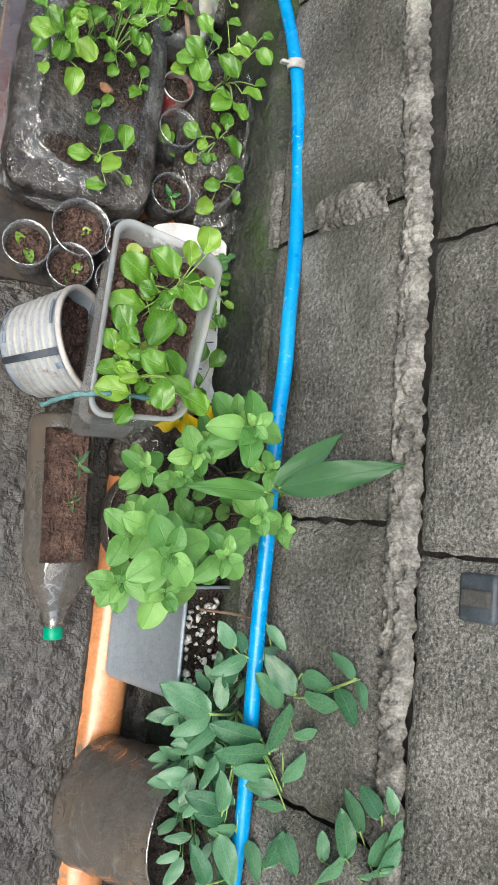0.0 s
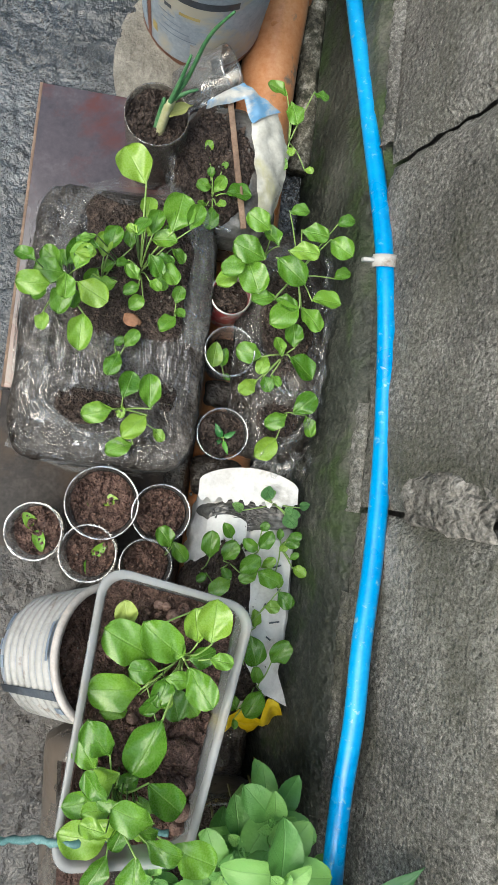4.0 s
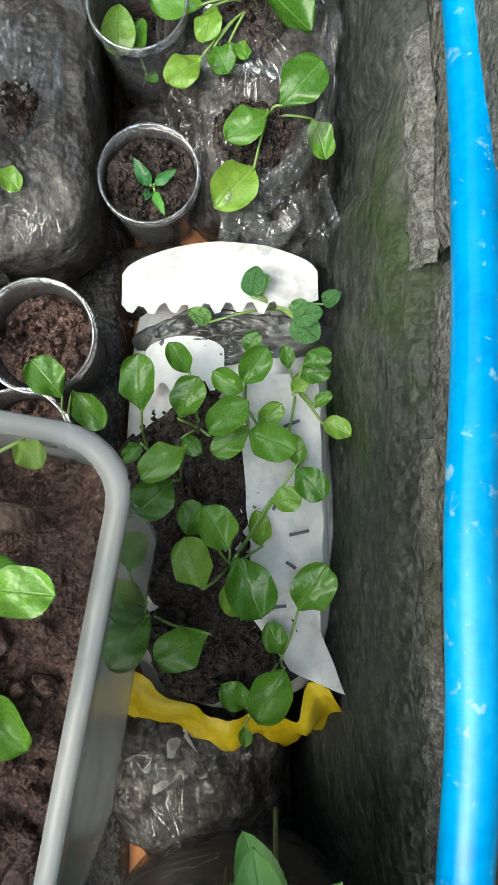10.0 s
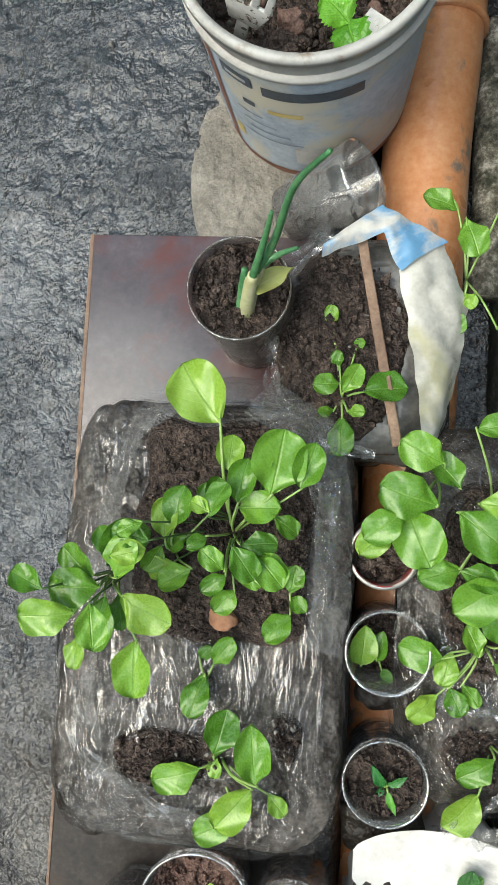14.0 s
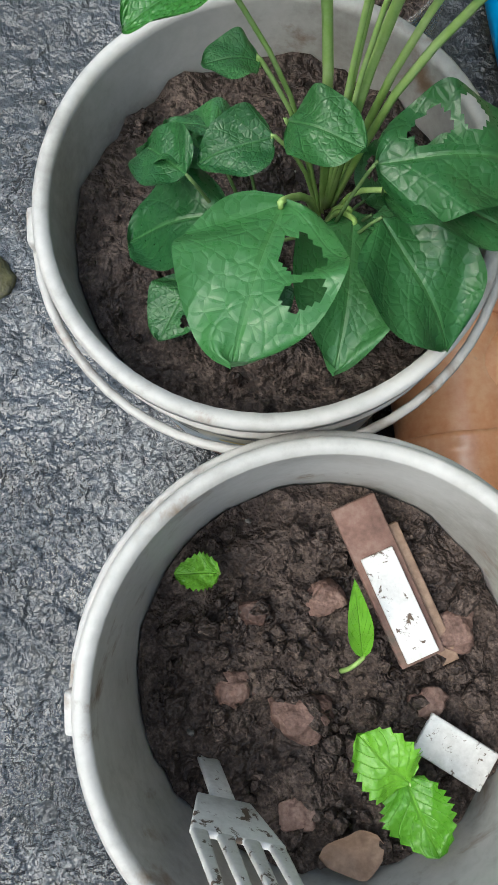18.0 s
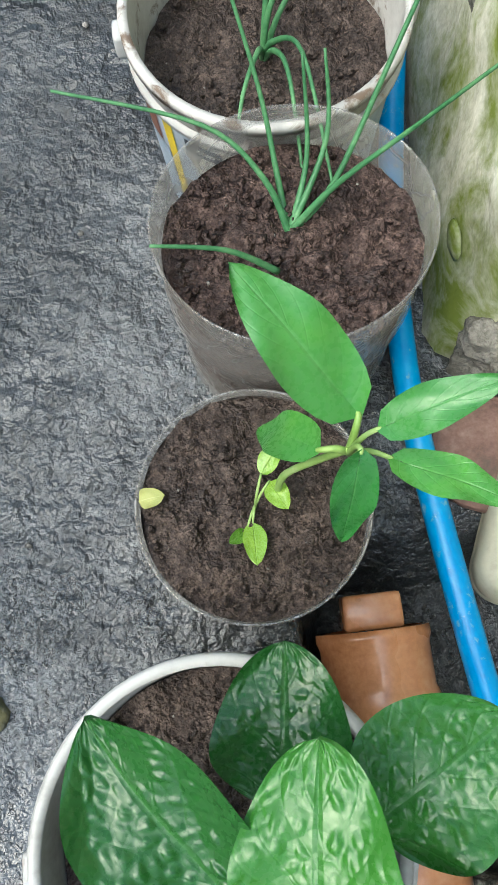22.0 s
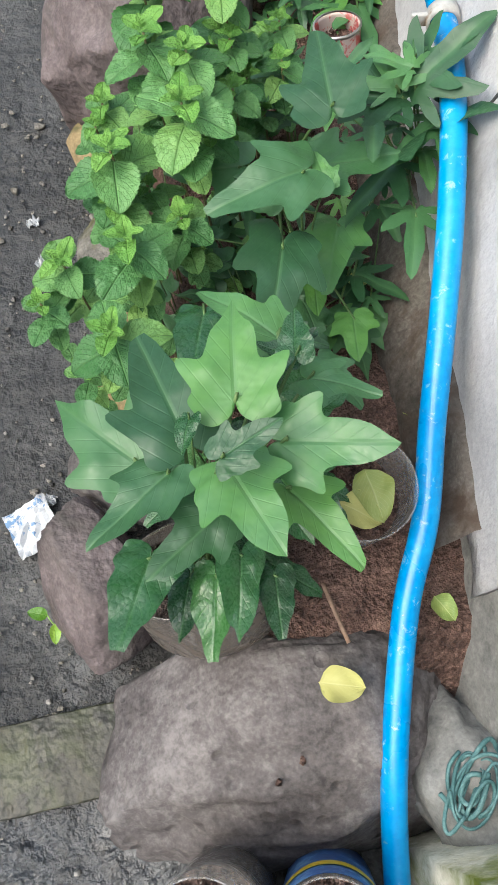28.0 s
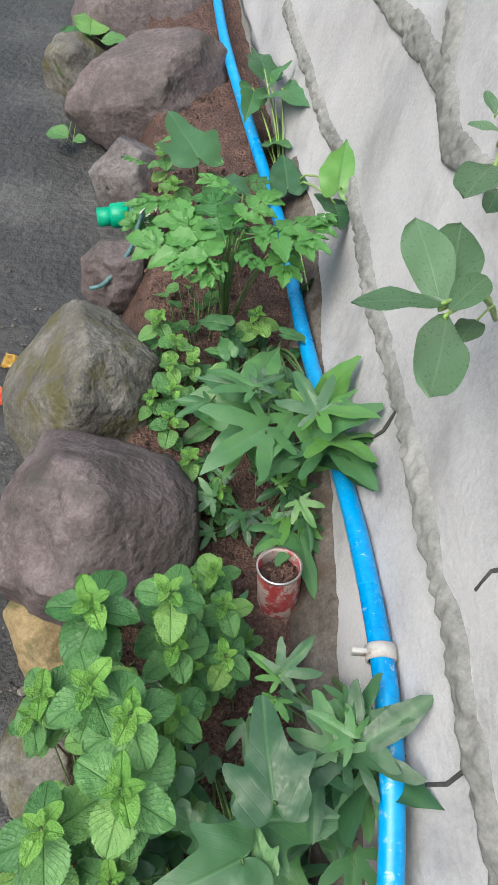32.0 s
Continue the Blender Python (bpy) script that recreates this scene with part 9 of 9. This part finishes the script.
for k in range(11):
    a = k * 1.7
    r = 0.016 + 0.016 * ((k * 7) % 5) / 4
    part("strand", tube([(r * math.cos(a + 0.7 * j) * (0.7 + 0.1 * (k % 4)), 0.8 * r * math.sin(a + 0.9 * j) - 0.002 * k, 0.006 * math.sin(j + k) + 0.002 * k) for j in range(8)], 0.0014 + 0.0004 * (k % 3), 6, 4), M_TEAL, kn)
tg = thing("twig", 0.12, 2.235, 0.145, "pale dry twig lying on the soil", "twig")
part("shoot", tube([(-0.004, 0.025, 0.004), (0, 0, 0.006), (0.006, -0.03, 0.004)], 0.002, 7, 3), M_WOOD, tg)
gs_ = thing("ground_stone", -0.31, 1.4, -0.004, "rough pebble stuck to the lane", "stone")
part("stone", stone(0.022, 0.02, 0.014, 12, 0.25, 3), M_ROCKGREY, gs_)
pt = thing("concrete_patch", -0.15, 1.045, -0.002, "pale gritty concrete patch beside the pail", "concrete", kind="structure")
pb = soil_disc(0.085, (0.75, 1.3), 0.004, 90, 16, 40, 0.006)
part("patch", pb, M_ROCKYEL2, pt)

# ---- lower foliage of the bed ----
fill_leaves("sweet_potato", "dense low sweet potato leaves under the large pot plant", "sweet potatoes", L_HEARTSHADED, 0.05, 2.36, 0.17, 0.1, 0.1, 26, 0.05, 1)
fill_leaves("sweet_potato", "dark sweet potato foliage in the middle of the bed", "sweet potatoes", L_LOBED, 0.12, 2.55, 0.11, 0.11, 0.12, 34, 0.055, 2)
fill_leaves("sweet_potato", "trailing sweet potato foliage beside the pipe", "sweet potatoes", L_STAR, 0.2, 2.72, 0.11, 0.08, 0.12, 26, 0.05, 3)
fill_leaves("sweet_potato", "small dark sweet potato foliage behind the red tin", "sweet potatoes", L_STAR, 0.28, 3.0, 0.11, 0.08, 0.09, 26, 0.045, 4)
fill_leaves("sweet_potato", "leafy sweet potato foliage by the grey boulder", "sweet potatoes", L_HEART, 0.3, 3.2, 0.11, 0.1, 0.1, 26, 0.05, 5)
fill_leaves("mint_plant", "low mint foliage under the upright stems", "mint", L_MINT, 0.03, 2.6, 0.1, 0.08, 0.2, 32, 0.032, 6)
fill_leaves("mint_plant", "creeping mint leaves along the bed", "mint", L_MINT, 0.12, 2.85, 0.1, 0.08, 0.12, 34, 0.03, 7)
fill_leaves("mint_plant", "creeping mint leaves behind the boulders", "mint", L_MINT, 0.24, 3.3, 0.1, 0.06, 0.14, 28, 0.028, 8)
fill_leaves("tomato_plant", "lower feathery tomato leaves", "", L_TOMATO, 0.28, 3.6, 0.12, 0.12, 0.11, 14, 0.09, 9)
fill_leaves("mint_plant", "mint foliage filling the dark round pot", "mint", L_SOFTMINT, 0.05, -0.06, 0.14, 0.08, 0.08, 12, 0.034, 10)
# ---- crumpled film beside the drain pipe, its dark bag added for the shadow there ----
cf = thing("shadow_filler_bag", 0.02, 0.075, -0.07, "crumpled dark film added beside the drain pipe for the shadow there", "bag")
part("bag", loaf(0.065, 0.07, 0.1, 17, 0.012), M_MUDDY, cf)
part("film_fold", film_sheet([(-0.05, -0.04, 0.1), (-0.01, -0.05, 0.106), (0.03, -0.03, 0.1)], [(-0.05, 0.03, 0.098), (-0.005, 0.045, 0.108), (0.04, 0.03, 0.1)], 51, 0.01), M_SHEEN, cf, "clear crumpled fold of film")
scrap("foil_scrap", -0.002, 0.085, 0.02, 0.05, 0.04, M_PAPER2, "crumpled silver-grey foil scrap under the yellow film", 31, 25)
fill_leaves("malabar_spinach", "small inner leaves of the Malabar spinach", "", L_SPINLOW, -0.1, 1.325, 0.17, 0.045, 0.04, 9, 0.05, 12)
fill_leaves("vine_plant", "lower vine leaflets at the wall foot", "vines", L_BLUE, 0.11, -0.42, 0.14, 0.05, 0.16, 60, 0.045, 13)
fill_leaves("vine_plant", "crowded vine leaflets beside the grey tub", "vines", L_BLUE, 0.1, -0.36, 0.17, 0.045, 0.08, 26, 0.05, 16)
fill_leaves("pechay_plant", "inner pechay leaves filling the tub", "tub pechay", L_PECHAY, -0.065, 0.25, 0.27, 0.02, 0.025, 6, 0.028, 14)
fill_leaves("pechay_plant", "crowded pechay leaves at the near tub end", "tub pechay", L_PECHAY, -0.085, 0.14, 0.3, 0.022, 0.03, 9, 0.028, 15)

fill_leaves("pechay_seedling", "small crowded pechay leaves in the plastic bag", "bag seedlings", L_PECHAY, -0.135, 0.705, 0.1, 0.055, 0.06, 16, 0.028, 17)
fill_leaves("pechay_seedling", "crowded pechay leaves hanging over the bag's side", "bag seedlings", L_PECHAY, -0.225, 0.665, 0.13, 0.03, 0.03, 7, 0.036, 18)

# dark film wads added on the drain pipe to stand for the shading there
for x, y, sx, sy, seed in [(0.0, 0.447, 0.036, 0.028, 41), (0.002, 0.565, 0.03, 0.018, 42), (-0.03, 0.24, 0.03, 0.05, 43)]:
    w = thing("shade_wad", x, y, 0.0, "crumpled dark film added over the drain pipe as shading", "plastic film", "film on the pipe")
    part("film", loaf(sx, sy, 0.034, seed, 0.008), M_MUDDY, w)

wh = thing("wall_bracket", 0.281, -0.114, 0.58, "dark rusty bracket set in the block wall", "bracket", turn=(0, 15, 0))
part("plate", box(0.02, 0.056, 0.05, 0.006, -0.025), M_INK, wh)
part("lip", box(0.03, 0.02, 0.04, 0.004, -0.02), M_DARKGAP, wh)

ws = grow("water_spinach", "young water spinach with arrow-shaped leaves", "plant", "", L_ARROW, (-0.016, 1.526, 0.278), [
    (-0.012, 1.538, 0.31, -0.062, 1.597, 0.355), (-0.008, 1.525, 0.322, 0.038, 1.532, 0.35), (-0.03, 1.528, 0.284, -0.063, 1.56, 0.225), (-0.015, 1.519, 0.314, -0.025, 1.478, 0.27),
    (0.0, 1.517, 0.3, 0.05, 1.488, 0.304)])
part("stem", tube([(-0.034, 0.004, -0.145), (-0.03, 0.006, -0.08), (-0.014, 0.003, -0.03), (0.001, 0, 0.004)], 0.0026, 8, 5, 0.75), M_STEM, ws)

grow("cucumber_seedling", "cucumber seedling with two ragged round leaves", "plant", "pail seedlings", L_CUKE, (-0.066, 1.085, 0.137), [
    (-0.062, 1.087, 0.172, -0.083, 1.108, 0.178), (-0.064, 1.09, 0.17, -0.056, 1.06, 0.176)])
grow("bean_seedling", "single upright folded bean sprout", "plant", "pail seedlings", L_BEAN, (-0.088, 1.129, 0.136), [(-0.076, 1.138, 0.16, -0.081, 1.174, 0.189)])
grow("cucumber_seedling", "small nibbled seedling leaf on a soil clod", "plant", "pail seedlings", L_CUKE, (-0.146, 1.176, 0.137), [(-0.139, 1.18, 0.156, -0.159, 1.182, 0.158)])
